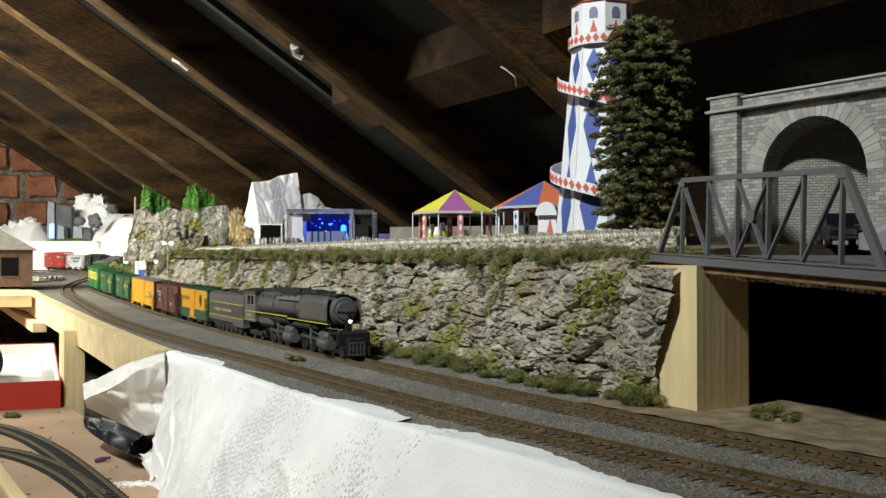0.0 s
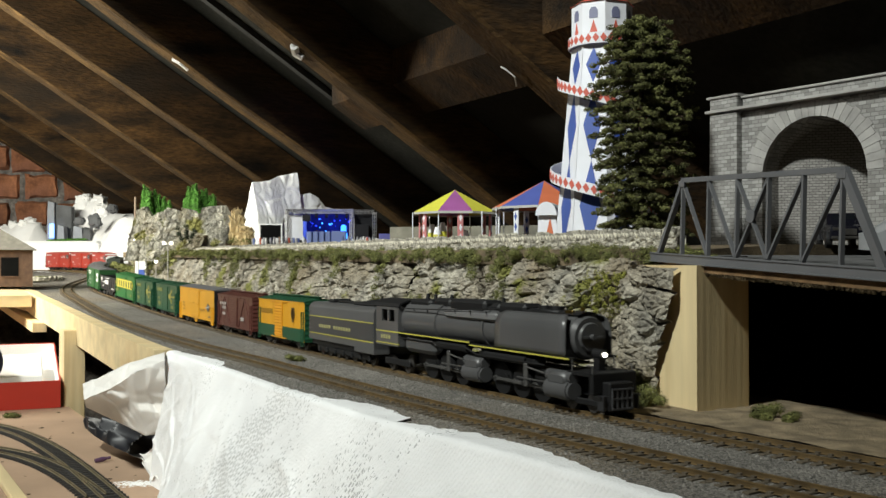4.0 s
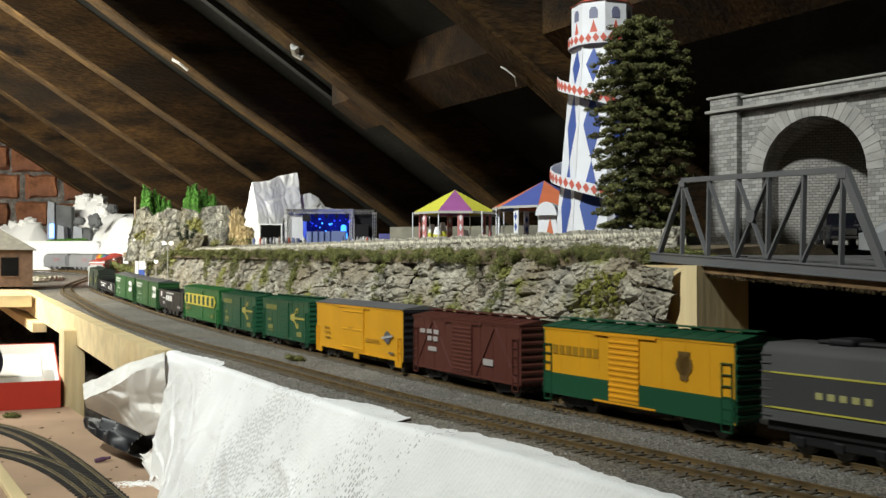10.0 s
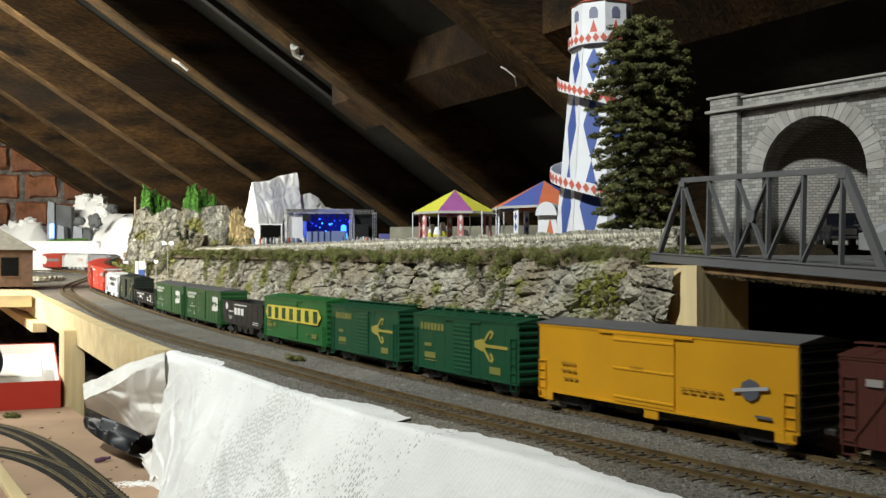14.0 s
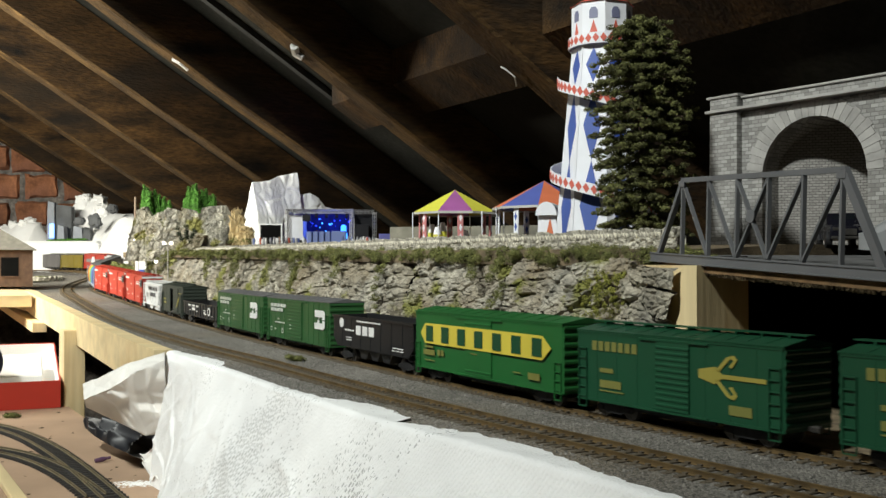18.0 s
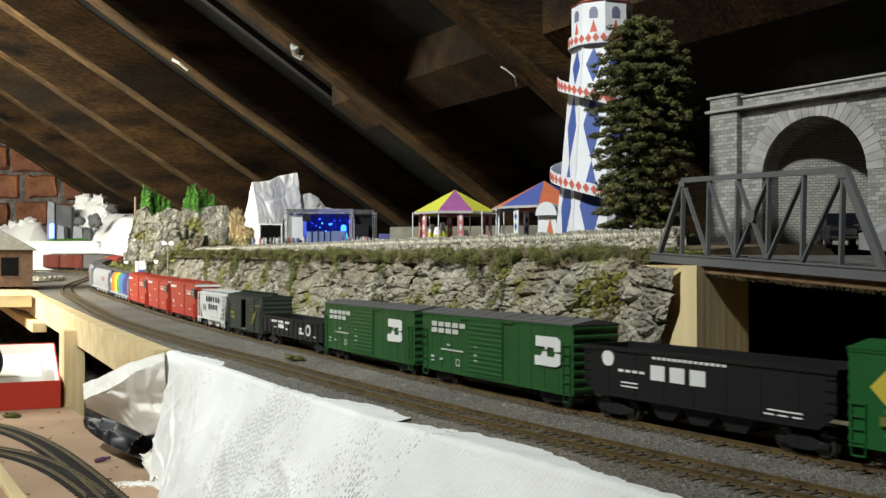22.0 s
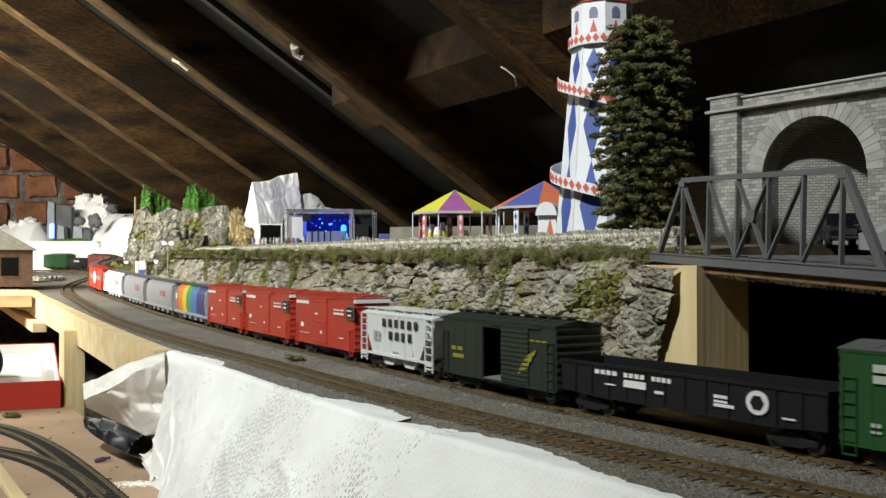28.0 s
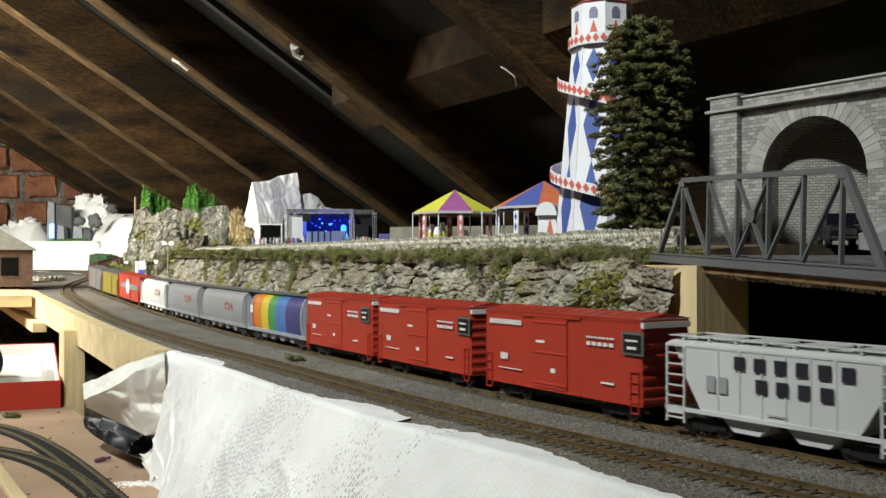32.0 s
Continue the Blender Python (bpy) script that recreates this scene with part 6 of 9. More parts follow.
AC, AR, SPR = 0.1055, 0.0527, 0.070      # arch centre, radius, springing height over the road
TOPZ = 0.1358                            # cornice
# wall above and beside the arch: a strip of quads round the opening
fw = M()
pts_in = [(AC - AR, 0.0)] + [(AC - AR * math.cos(math.pi * k / 32), SPR + AR * math.sin(math.pi * k / 32)) for k in range(33)] + [(AC + AR, 0.0)]
pts_out = []
for x, z in pts_in:
    if z <= SPR + 0.001:
        pts_out.append((0.030 if x < AC else 0.205, z))
    else:
        t = math.atan2(z - SPR, AC - x)
        pts_out.append((min(max(AC - 0.2 * math.cos(t), 0.030), 0.205), TOPZ if 0.45 < t < math.pi - 0.45 else min(TOPZ, SPR + (TOPZ - SPR) * min(t, math.pi - t) / 0.45)))
for y in (0.0, 0.020):
    fw.v += [(x, y, z) for x, z in pts_in] + [(x, y, z) for x, z in pts_out]
kk = len(pts_in)
for base in (0, 2 * kk):
    for i in range(kk - 1):
        fw.f.append((base + i, base + i + 1, base + kk + i + 1, base + kk + i))
for i in range(kk - 1):
    fw.f.append((i, i + 1, 2 * kk + i + 1, 2 * kk + i))
fw.ob("spandrel_wall", brick_front, portal)
for x0, x1 in ((0.0, 0.030), (0.203, 0.235)):
    pr = M().prism([(x0 + (-0.0045 if x0 == 0 else 0.0005), 0), (x1 - 0.0005, 0), (x1 - 0.0005, TOPZ - 0.001), (x0 - 0.0020 if x0 == 0 else x0, TOPZ - 0.001)], 1, -0.007, 0.020)
    pr.ob("pillar", brick_front, portal)
    M().box(x0 - 0.001, x1 + 0.001, -0.0085, 0.020, TOPZ + 0.0035, TOPZ + 0.0145, 0.0006).ob("parapet_pier", brick_front, portal)
    M().box(x0 - 0.004, x1 + 0.003, -0.0105, 0.021, TOPZ + 0.0145, TOPZ + 0.0168, 0.0003).ob("pier_cap", stone_lt, portal)
M().box(-0.006, 0.238, -0.0105, 0.021, TOPZ + 0.0008, TOPZ + 0.0035, 0.0003).ob("cornice", stone_lt, portal)
M().box(0.033, 0.203, -0.002, 0.018, TOPZ + 0.0035, TOPZ + 0.0125).ob("parapet", brick_front, portal)
M().box(0.031, 0.205, -0.0045, 0.020, TOPZ + 0.0125, TOPZ + 0.0145, 0.0003).ob("parapet_coping", stone_lt, portal)
for k in range(27):
    a0, a1 = math.pi * k / 27 + 0.0035, math.pi * (k + 1) / 27 - 0.0035
    r1 = 0.0175 if k % 2 else 0.0150
    q = [(AC - (AR - 0.0004) * math.cos(a0), SPR + (AR - 0.0004) * math.sin(a0)), (AC - (AR - 0.0004) * math.cos(a1), SPR + (AR - 0.0004) * math.sin(a1)),
         (AC - (AR + r1) * math.cos(a1), SPR + (AR + r1) * math.sin(a1)), (AC - (AR + r1) * math.cos(a0), SPR + (AR + r1) * math.sin(a0))]
    M().prism(q, 1, -0.0008, 0.004).ob("voussoir", stone_lt, portal)
inner = M()
DP = 0.16
for y in (0.0195, DP):
    inner.v += [(x, y, z) for x, z in pts_in]
for i in range(kk - 1):
    inner.f.append((i, i + 1, kk + i + 1, kk + i))
inner.ob("tunnel_lining", brick_inner, portal)
# black sheet in place of the unlit depth of the tunnel
M().box(AC - AR - 0.01, AC + AR + 0.01, DP, DP + 0.004, 0, 0.13).ob("tunnel_back", shade_black, portal)
M().box(0, 0.088, 0, 0.003, 0, 0.128).ob("inner_wall", brick_inner, portal, "printed brick wall set askew inside the arch", at=pose(AC - AR + 0.0012, 0.024, 0, 0, 0, 38))
M().box(-0.02, 0.25, -0.13, DP, -0.006, 0.0003).ob("road_apron", MATS["grey_road_surface"], portal)


def toy_car(m, label, paint, glass):
    """Model road car, front to +x."""
    car = thing("model_car", m, label, "model car", "model cars on the bridge road")
    prof = [(-0.0255, 0.0045), (0.0255, 0.0045), (0.0262, 0.0085), (0.0250, 0.0108), (0.0135, 0.0122), (0.0060, 0.0180), (-0.0140, 0.0185), (-0.0225, 0.0130), (-0.0258, 0.0120)]
    b = M()
    for y, f in ((-0.0098, 0.93), (-0.0088, 1.0), (0.0088, 1.0), (0.0098, 0.93)):
        b.v += [(x * (0.99 if f < 1 else 1), y * (1 if z < 0.0125 else 0.86), z if z < 0.0125 else 0.0125 + (z - 0.0125) * f) for x, z in prof]
    k = len(prof)
    for r in range(3):
        for i in range(k):
            b.f.append((r * k + i, r * k + (i + 1) % k, r * k + k + (i + 1) % k, r * k + k + i))
    b.f += [tuple(range(k))[::-1], tuple(range(3 * k, 4 * k))]
    b.ob("body", paint, car, smooth=True)
    M().prism([(-0.0068, 0.0132), (0.0068, 0.0132), (0.0058, 0.0172), (-0.0058, 0.0172)], 0, -0.0004, 0.0004, pose(0.0098, 0, 0, 0, 0, 0)).ob("windscreen", glass, car)
    for y in (-0.0088, 0.0088):
        M().box(-0.0150, 0.0060, y - 0.0004, y + 0.0004, 0.0132, 0.0168).ob("side_window", glass, car)
    for x in (-0.0155, 0.0160):
        for y in (-0.0092, 0.0092):
            wh = M().cyl((x, y - 0.0016, 0.0042), (x, y + 0.0016, 0.0042), 0.0042, 18)
            o = wh.ob("wheel", black_iron, car)
            M().cyl((x, y - 0.0019, 0.0042), (x, y + 0.0019, 0.0042), 0.0024, 14).ob("rim", wheel_steel, o)
    for y in (-0.0068, 0.0068):
        M().box(0.0252, 0.0264, y - 0.0018, y + 0.0018, 0.0085, 0.0102, 0.0003).ob("headlight", wheel_steel, car)
    M().box(0.0255, 0.0266, -0.0042, 0.0042, 0.0062, 0.0095, 0.0003).ob("grille", wheel_steel, car)
    M().box(0.0250, 0.0270, -0.0095, 0.0095, 0.0040, 0.0058, 0.0006).ob("bumper", wheel_steel, car)
    return car


glass_dk = material("dark_car_glass", (0.01, 0.012, 0.015), 0.08, var=0.05, bump=0)


def on_deck(x, y, turn):
    return BM @ pose(x, y, 0.0041, 0, 0, turn)


big_car = Matrix.Diagonal((1.3, 1.3, 1.3, 1))
toy_car(pose(0.2895, 0.700, ROADZ + 0.0004, 0, 0, -102) @ Matrix.Diagonal((1.2, 1.25, 1.4, 1)), "dark blue model car on the road before the tunnel", plastic("car_blue", (0.008, 0.008, 0.013), 0.22), glass_dk)
toy_car(on_deck(0.085, 0.130, 70) @ big_car, "silver grey model car on the bridge", plastic("car_silver", (0.40, 0.41, 0.42), 0.3), glass_dk)


# ---- helter-skelter ----
card_white = material("white_printed_card", (0.74, 0.75, 0.80), 0.6, var=0.05, scale=30, fine=300, bump=0.05)
card_blue = material("blue_printed_card", (0.045, 0.09, 0.34), 0.6, var=0.08, scale=30, fine=300, bump=0.05)
card_red = material("red_printed_card", (0.55, 0.11, 0.075), 0.6, var=0.08, scale=30, fine=300, bump=0.05)
card_slate = material("slate_printed_card", (0.16, 0.17, 0.27), 0.5, var=0.08, scale=30, fine=300, bump=0.05)
TX = Vector((0.1410, 0.8500, 0.1104))
TZ = deck_z(-0.2) - 0.002
tower = thing("helter_skelter", pose(TX.x, TX.y, TZ), "white card helter-skelter tower with blue diamonds and spiral slide", "fairground tower")
R0, R1, H1 = 0.0385, 0.0235, 0.184
TURN = radians(-116)


def tower_r(z):
    return R0 + (R1 - R0) * min(z / H1, 1.0)


def tower_pt(k, z, extra=0.0):
    a = TURN + math.pi / 4 * k
    r = tower_r(z) / math.cos(math.pi / 8) + extra
    return Vector((r * math.cos(a), r * math.sin(a), z))


for k in range(8):
    a, b = k - 0.5, k + 0.5
    wl = M()
    wl.v = [tuple(tower_pt(a, 0)), tuple(tower_pt(b, 0)), tuple(tower_pt(b, H1)), tuple(tower_pt(a, H1)),
            tuple(tower_pt(a, 0, -0.001)), tuple(tower_pt(b, 0, -0.001)), tuple(tower_pt(b, H1, -0.001)), tuple(tower_pt(a, H1, -0.001))]
    wl.f = [(0, 1, 2, 3), (7, 6, 5, 4), (0, 4, 5, 1), (1, 5, 6, 2), (2, 6, 7, 3), (3, 7, 4, 0)]
    panel = wl.ob("wall_panel", card_white, tower)
    for z0, z1, zc in ((0.002, 0.079, 0.040), (0.079, 0.139, 0.110), (0.147, 0.178, 0.163)):
        hw = 0.36 * (tower_r(zc) * math.tan(math.pi / 8))
        dm = M()
        mid = (tower_pt(a, zc) + tower_pt(b, zc)) / 2
        tang = (tower_pt(b, zc) - tower_pt(a, zc)).normalized()
        out = Vector((math.cos(TURN + math.pi / 4 * k), math.sin(TURN + math.pi / 4 * k), 0))

        def fp(z):
            return (tower_pt(a, z) + tower_pt(b, z)) / 2
        ring = [fp(z0), mid + tang * hw * 1.8, fp(z1), mid - tang * hw * 1.8]
        dm.v = [tuple(p + out * 0.0003) for p in ring] + [tuple(p - out * 0.0003) for p in ring]
        dm.f = [(0, 1, 2, 3), (7, 6, 5, 4), (0, 4, 5, 1), (1, 5, 6, 2), (2, 6, 7, 3), (3, 7, 4, 0)]
        dm.ob("diamond", card_blue, panel)
    M().cyl(tower_pt(a, 0, 0.0002), tower_pt(a, H1, 0.0002), 0.0005, 6).ob("corner_strip", card_white, tower)


def helix(name, z0, z1, th0, th1, width, mat, wall=0.0088):
    """Chute winding round the tower: floor and outer wall, with its row of red diamonds."""
    n = max(12, int(abs(th1 - th0) / 0.09))
    fl, ow = M(), M()
    for i in range(n + 1):
        t = i / n
        th, z = th0 + (th1 - th0) * t, z0 + (z1 - z0) * t
        r0 = tower_r(z) + 0.0005
        r1 = r0 + width
        c, s = math.cos(th), math.sin(th)
        for r, zz in ((r0, z), (r1, z), (r1, z - 0.0010), (r0, z - 0.0010)):
            fl.v.append((r * c, r * s, zz))
        for r, zz in ((r1, z - 0.0012), (r1 + 0.0008, z - 0.0012), (r1 + 0.0008, z + wall), (r1, z + wall)):
            ow.v.append((r * c, r * s, zz))
    for q in (fl, ow):
        for i in range(n):
            for j in range(4):
                q.f.append((4 * i + j, 4 * i + (j + 1) % 4, 4 * i + 4 + (j + 1) % 4, 4 * i + 4 + j))
        q.f += [(0, 1, 2, 3), (4 * n + 3, 4 * n + 2, 4 * n + 1, 4 * n)]
    chute = ow.ob(name, card_white, tower)
    fl.ob("slide_floor", card_slate, chute)
    length = abs(th1 - th0) * (tower_r((z0 + z1) / 2) + width)
    cnt = int(length / 0.0062)
    dm = []
    for i in range(cnt):
        t = (i + 0.5) / cnt
        th, z = th0 + (th1 - th0) * t, z0 + (z1 - z0) * t
        r = tower_r(z) + width + 0.0016
        c, s = math.cos(th), math.sin(th)
        tx, ty = -s, c
        sl = (z1 - z0) / (length + 1e-6) * math.copysign(1, th1 - th0)
        o = Vector((r * c, r * s, z + wall / 2 - 0.0006))
        q = M()
        ring = [o + Vector((0, 0, -wall * 0.48)), o + Vector((tx, ty, sl)) * 0.0029, o + Vector((0, 0, wall * 0.48)), o - Vector((tx, ty, sl)) * 0.0029]
        off = Vector((c, s, 0)) * 0.0003
        q.v = [tuple(p) for p in ring] + [tuple(p - off * 2) for p in ring]
        q.f = [(0, 1, 2, 3), (7, 6, 5, 4), (0, 4, 5, 1), (1, 5, 6, 2), (2, 6, 7, 3), (3, 7, 4, 0)]
        q.ob("red_diamond", card_red, chute)
    return chute


A180 = radians(180)
helix("slide", 0.148, 0.020, A180 - 0.15, A180 + radians(560), 0.0115, card_white)
helix("balcony", 0.1815, 0.1815, 0.0, 2 * math.pi - 0.01, 0.0045, card_white, 0.0082)
CAPR, CAP0, CAP1 = 0.0247, 0.1815, 0.2180
for k in range(8):
    a0, a1 = TURN + math.pi / 4 * (k - 0.5), TURN + math.pi / 4 * (k + 0.5)
    r = CAPR / math.cos(math.pi / 8)
    wl = M()
    ring = [(r * math.cos(a0), r * math.sin(a0), CAP0), (r * math.cos(a1), r * math.sin(a1), CAP0), (r * math.cos(a1), r * math.sin(a1), CAP1), (r * math.cos(a0), r * math.sin(a0), CAP1)]
    wl.v = ring + [(x * 0.96, y * 0.96, z) for x, y, z in ring]
    wl.f = [(0, 1, 2, 3), (7, 6, 5, 4), (0, 4, 5, 1), (1, 5, 6, 2), (2, 6, 7, 3), (3, 7, 4, 0)]
    cp = wl.ob("cabin_wall", card_white, tower)
    am = TURN + math.pi / 4 * k
    out, tang = Vector((math.cos(am), math.sin(am), 0)), Vector((-math.sin(am), math.cos(am), 0))
    c0 = out * CAPR

    def face(pts, mat, name):
        q = M()
        rr = [c0 + tang * u + Vector((0, 0, z)) for u, z in pts]
        q.v = [tuple(p + out * 0.0004) for p in rr] + [tuple(p - out * 0.0002) for p in rr]
        n = len(rr)
        q.f = [tuple(range(n)), tuple(range(n, 2 * n))[::-1]] + [(i, (i + 1) % n, n + (i + 1) % n, n + i) for i in range(n)]
        q.ob(name, mat, cp)
    face([(-0.0038, 0.2030), (0.0038, 0.2030), (0.0038, 0.2095), (0.0020, 0.2125), (-0.0020, 0.2125), (-0.0038, 0.2095)], card_slate, "window")
    face([(-0.0042, 0.1885), (0.0042, 0.1885), (0, 0.2015)], card_red, "red_triangle")
roof_ = M()
for k in range(8):
    a0 = TURN + math.pi / 4 * (k - 0.5)
    roof_.v.append((0.0285 * math.cos(a0), 0.0285 * math.sin(a0), CAP1))
roof_.v.append((0, 0, 0.231))
roof_.f = [(k, (k + 1) % 8, 8) for k in range(8)] + [tuple(range(8))[::-1]]
roof_.ob("tower_roof", card_red, tower)

# ---- tall bushy tree in front of it ----
tp = Vector((0.1574, 0.7600, 0.1120))
tz = deck_z(-0.13) - 0.002
tree = thing("conifer_tree", pose(tp.x, tp.y, tz), "tall dark green bushy model conifer beside the tower", "tree")
M().cyl((0, 0, -0.002), (0, 0, 0.17), 0.004, 10, 0.001).ob("trunk", material("bark_brown", (0.07, 0.045, 0.03), 0.9, var=0.3), tree)
rngt = random.Random(11)
H = 0.186
for tier in range(19):
    z = 0.018 + (H - 0.022) * tier / 18
    f = z / H
    r = 0.034 + 0.006 * math.sin(f * 3.0) if f < 0.8 else 0.036 * math.sqrt(max(0.05, 1 - ((f - 0.8) / 0.215) ** 2))
    r *= rngt.uniform(0.90, 1.05)
    lb = M()
    bl = []
    nb = 12
    a0 = rngt.uniform(0, 6.28)
    for k in range(nb):
        a = a0 + 2 * math.pi * k / nb + rngt.uniform(-0.15, 0.15)
        rr = r * rngt.uniform(0.86, 1.06)
        e = Vector((rr * math.cos(a), rr * math.sin(a), z - 0.005 + rngt.uniform(-0.003, 0.003)))
        lb.cyl((0, 0, z + 0.003), e, 0.0009, 5, 0.0003)
        for q in range(10):
            t = 0.30 + 0.72 * q / 9
            j = Vector((rngt.uniform(-1, 1), rngt.uniform(-1, 1), rngt.uniform(-0.5, 0.6))) * 0.0042
            p = Vector((0, 0, z + 0.003)).lerp(e, t) + j
            bl.append((p.x, p.y, p.z, rngt.uniform(0.0024, 0.0044), 0.55))
    limb = lb.ob("limb", MATS["bark_brown"], tree)
    cloud("foliage", bl, leafy, 620, 0.00085, limb, seed=tier + 40)

# ---- round tents ----
valance_m = material("grey_valance_paper", (0.40, 0.39, 0.37), 0.7, var=0.08)


def round_tent(m, r, eave, apex, cols, label, post_mat, posts=8, n=10, turn=0.0):
    t = thing("round_tent", m, label, "fairground tent", "fairground tents")
    for k in range(n):
        a0, a1 = turn + 2 * math.pi * k / n, turn + 2 * math.pi * (k + 1) / n
        g = M()
        p0, p1 = (r * math.cos(a0), r * math.sin(a0), eave), (r * math.cos(a1), r * math.sin(a1), eave)
        mid = ((p0[0] + p1[0]) / 2 * 0.5, (p0[1] + p1[1]) / 2 * 0.5, eave + (apex - eave) * 0.48)
        g.v = [p0, p1, (0, 0, apex), (p0[0] * 0.97, p0[1] * 0.97, eave - 0.001), (p1[0] * 0.97, p1[1] * 0.97, eave - 0.001), (0, 0, apex - 0.0016)]
        g.f = [(0, 1, 2), (5, 4, 3), (0, 3, 4, 1), (1, 4, 5, 2), (2, 5, 3, 0)]
        g.ob("canopy_gore", cols[k % len(cols)], t)
        v = M()
        v.v = [p0, p1, (p1[0] * 1.01, p1[1] * 1.01, eave - 0.0026), (p0[0] * 1.01, p0[1] * 1.01, eave - 0.0026), (p0[0] * 0.985, p0[1] * 0.985, eave), (p1[0] * 0.985, p1[1] * 0.985, eave), (p1[0] * 0.99, p1[1] * 0.99, eave - 0.0026), (p0[0] * 0.99, p0[1] * 0.99, eave - 0.0026)]
        v.f = [(0, 1, 2, 3), (7, 6, 5, 4), (3, 2, 6, 7), (0, 4, 5, 1)]
        v.ob("valance", valance_m, t)
    for k in range(posts):
        a = turn + 2 * math.pi * (k + 0.5) / posts
        x, y = r * 0.86 * math.cos(a), r * 0.86 * math.sin(a)
        po_ = M().box(-0.0032, 0.0032, -0.0010, 0.0010, 0, eave - 0.001, 0.0004)
        o = po_.ob("post", post_mat, t, at=pose(x, y, 0, 0, 0, math.degrees(a) + 90))
        for q in range(3):
            dq = M().prism([(0, 0.008 + 0.011 * q), (0.0018, 0.0125 + 0.011 * q), (0, 0.017 + 0.011 * q), (-0.0018, 0.0125 + 0.011 * q)], 1, -0.0014, 0.0014)
            dq.ob("post_diamond", card_white if post_mat is not card_white else card_blue, o)
    for k in range(posts):
        a = turn + 2 * math.pi * k / posts
        M().cyl((r * 0.97 * math.cos(a), r * 0.97 * math.sin(a), 0), (r * 0.97 * math.cos(a), r * 0.97 * math.sin(a), eave), 0.0006, 6).ob("pole", card_white, t)
    M().cyl((0, 0, 0), (0, 0, 0.0045), r * 0.92, 28).ob("platform", material("grey_platform", (0.25, 0.24, 0.23), 0.8, var=0.2), t)
    return t


t_yel = material("yellow_tent_paper", (0.58, 0.56, 0.06), 0.7, var=0.08, scale=40, fine=400, bump=0.05)
t_pur = material("purple_tent_paper", (0.30, 0.085, 0.27), 0.7, var=0.08, scale=40, fine=400, bump=0.05)
t_org = material("orange_tent_paper", (0.60, 0.16, 0.07), 0.7, var=0.08, scale=40, fine=400, bump=0.05)
t_blu = material("blue_tent_paper", (0.07, 0.10, 0.36), 0.7, var=0.08, scale=40, fine=400, bump=0.05)
pink = material("pink_printed_post", (0.55, 0.20, 0.20), 0.7, var=0.1)
c1 = Vector((0.0136, 1.1000, 0.1396))
z1_ = deck_z(-0.49) + 0.002
round_tent(pose(c1.x, c1.y, z1_), 0.0500, c1.z - z1_, Vector((0.0136, 1.1000, 0.1662)).z - z1_, (t_pur, t_yel), "round tent striped yellow and purple on pink posts", pink, 6, 8, radians(-112.5))
c2 = Vector((0.1127, 1.0700, 0.1438))
round_tent(pose(c2.x, c2.y, z1_), 0.0590, c2.z - z1_, Vector((0.1127, 1.0700, 0.1740)).z - z1_, (t_org, t_blu), "round tent striped blue and orange on printed posts", card_white, 6, 8, radians(-102))
# goods inside the first tent: yellow and white tubs
for k, (px, py, h) in enumerate(((-0.014, -0.012, 0.026), (-0.020, -0.020, 0.020), (-0.026, -0.004, 0.024), (0.012, 0.004, 0.018))):
    tb = thing("stall_tub", pose(c1.x + px, c1.y + py, z1_ + 0.0045), "yellow and white stall tub under the tent", "tub", "stall tubs")
    M().cyl((0, 0, 0), (0, 0, h * 0.6), 0.0042, 12, 0.0050).ob("tub", t_yel, tb)
    M().cyl((0, 0, h * 0.6), (0, 0, h), 0.0046, 12, 0.0026).ob("filling", card_white, tb)

# entrance booth of the slide
bp_ = Vector((0.1028, 0.9300, 0.1129))
booth = thing("ticket_booth", pose(bp_.x, bp_.y, deck_z(-0.3), 0, 0, -20), "white card ticket booth with orange triangle", "ticket booth")
M().prism([(-0.0105, 0), (0.0105, 0), (0.0085, 0.036), (-0.0085, 0.036)], 1, -0.008, 0.008).ob("booth_wall", card_white, booth)
hood = [(0.0105 * math.cos(math.pi * k / 10), 0.034 + 0.013 * math.sin(math.pi * k / 10)) for k in range(11)]
M().prism(hood, 1, -0.013, 0.009).ob("hood", card_white, booth)
M().prism([(-0.004, 0.002), (0.009, 0.002), (0.003, 0.032)], 1, -0.0086, -0.008).ob("triangle", t_org, booth)

# low grey back wall and fence behind the tents
low_wall = M()
wa, wb = Vector((-0.0719, 1.3000, 0.1307)), Vector((0.1529, 1.1500, 0.1280))
zb = deck_z(-0.6) - 0.004
for p in (wa, wb):
    for dy, z in ((0, zb), (0.006, zb), (0.006, p.z), (0, p.z)):
        low_wall.v.append((p.x, p.y + dy, z))
low_wall.f = [(0, 1, 2, 3), (7, 6, 5, 4), (0, 4, 5, 1), (1, 5, 6, 2), (2, 6, 7, 3), (3, 7, 4, 0)]
tagged(low_wall.ob("low_wall", material("grey_green_render", (0.20, 0.19, 0.15), 0.9, var=0.25, scale=40, fine=400, bump=0.3)), "low grey rendered wall behind the fair tents", "wall")

# ---- open-air stage with its lights ----
SP = Vector((-0.2789, 1.7000, 0.1223))
sz = deck_z(-1.15) + 0.014
stage = thing("concert_stage", pose(SP.x, SP.y, sz, 0, 0, 3), "small concert stage under a truss roof with blue lights", "stage")
truss_m = material("aluminium_truss", (0.42, 0.42, 0.43), 0.4, metal=0.6, var=0.15)
SW, SD, SH = 0.117, 0.085, Vector((-0.2790, 1.7000, 0.1733)).z - sz


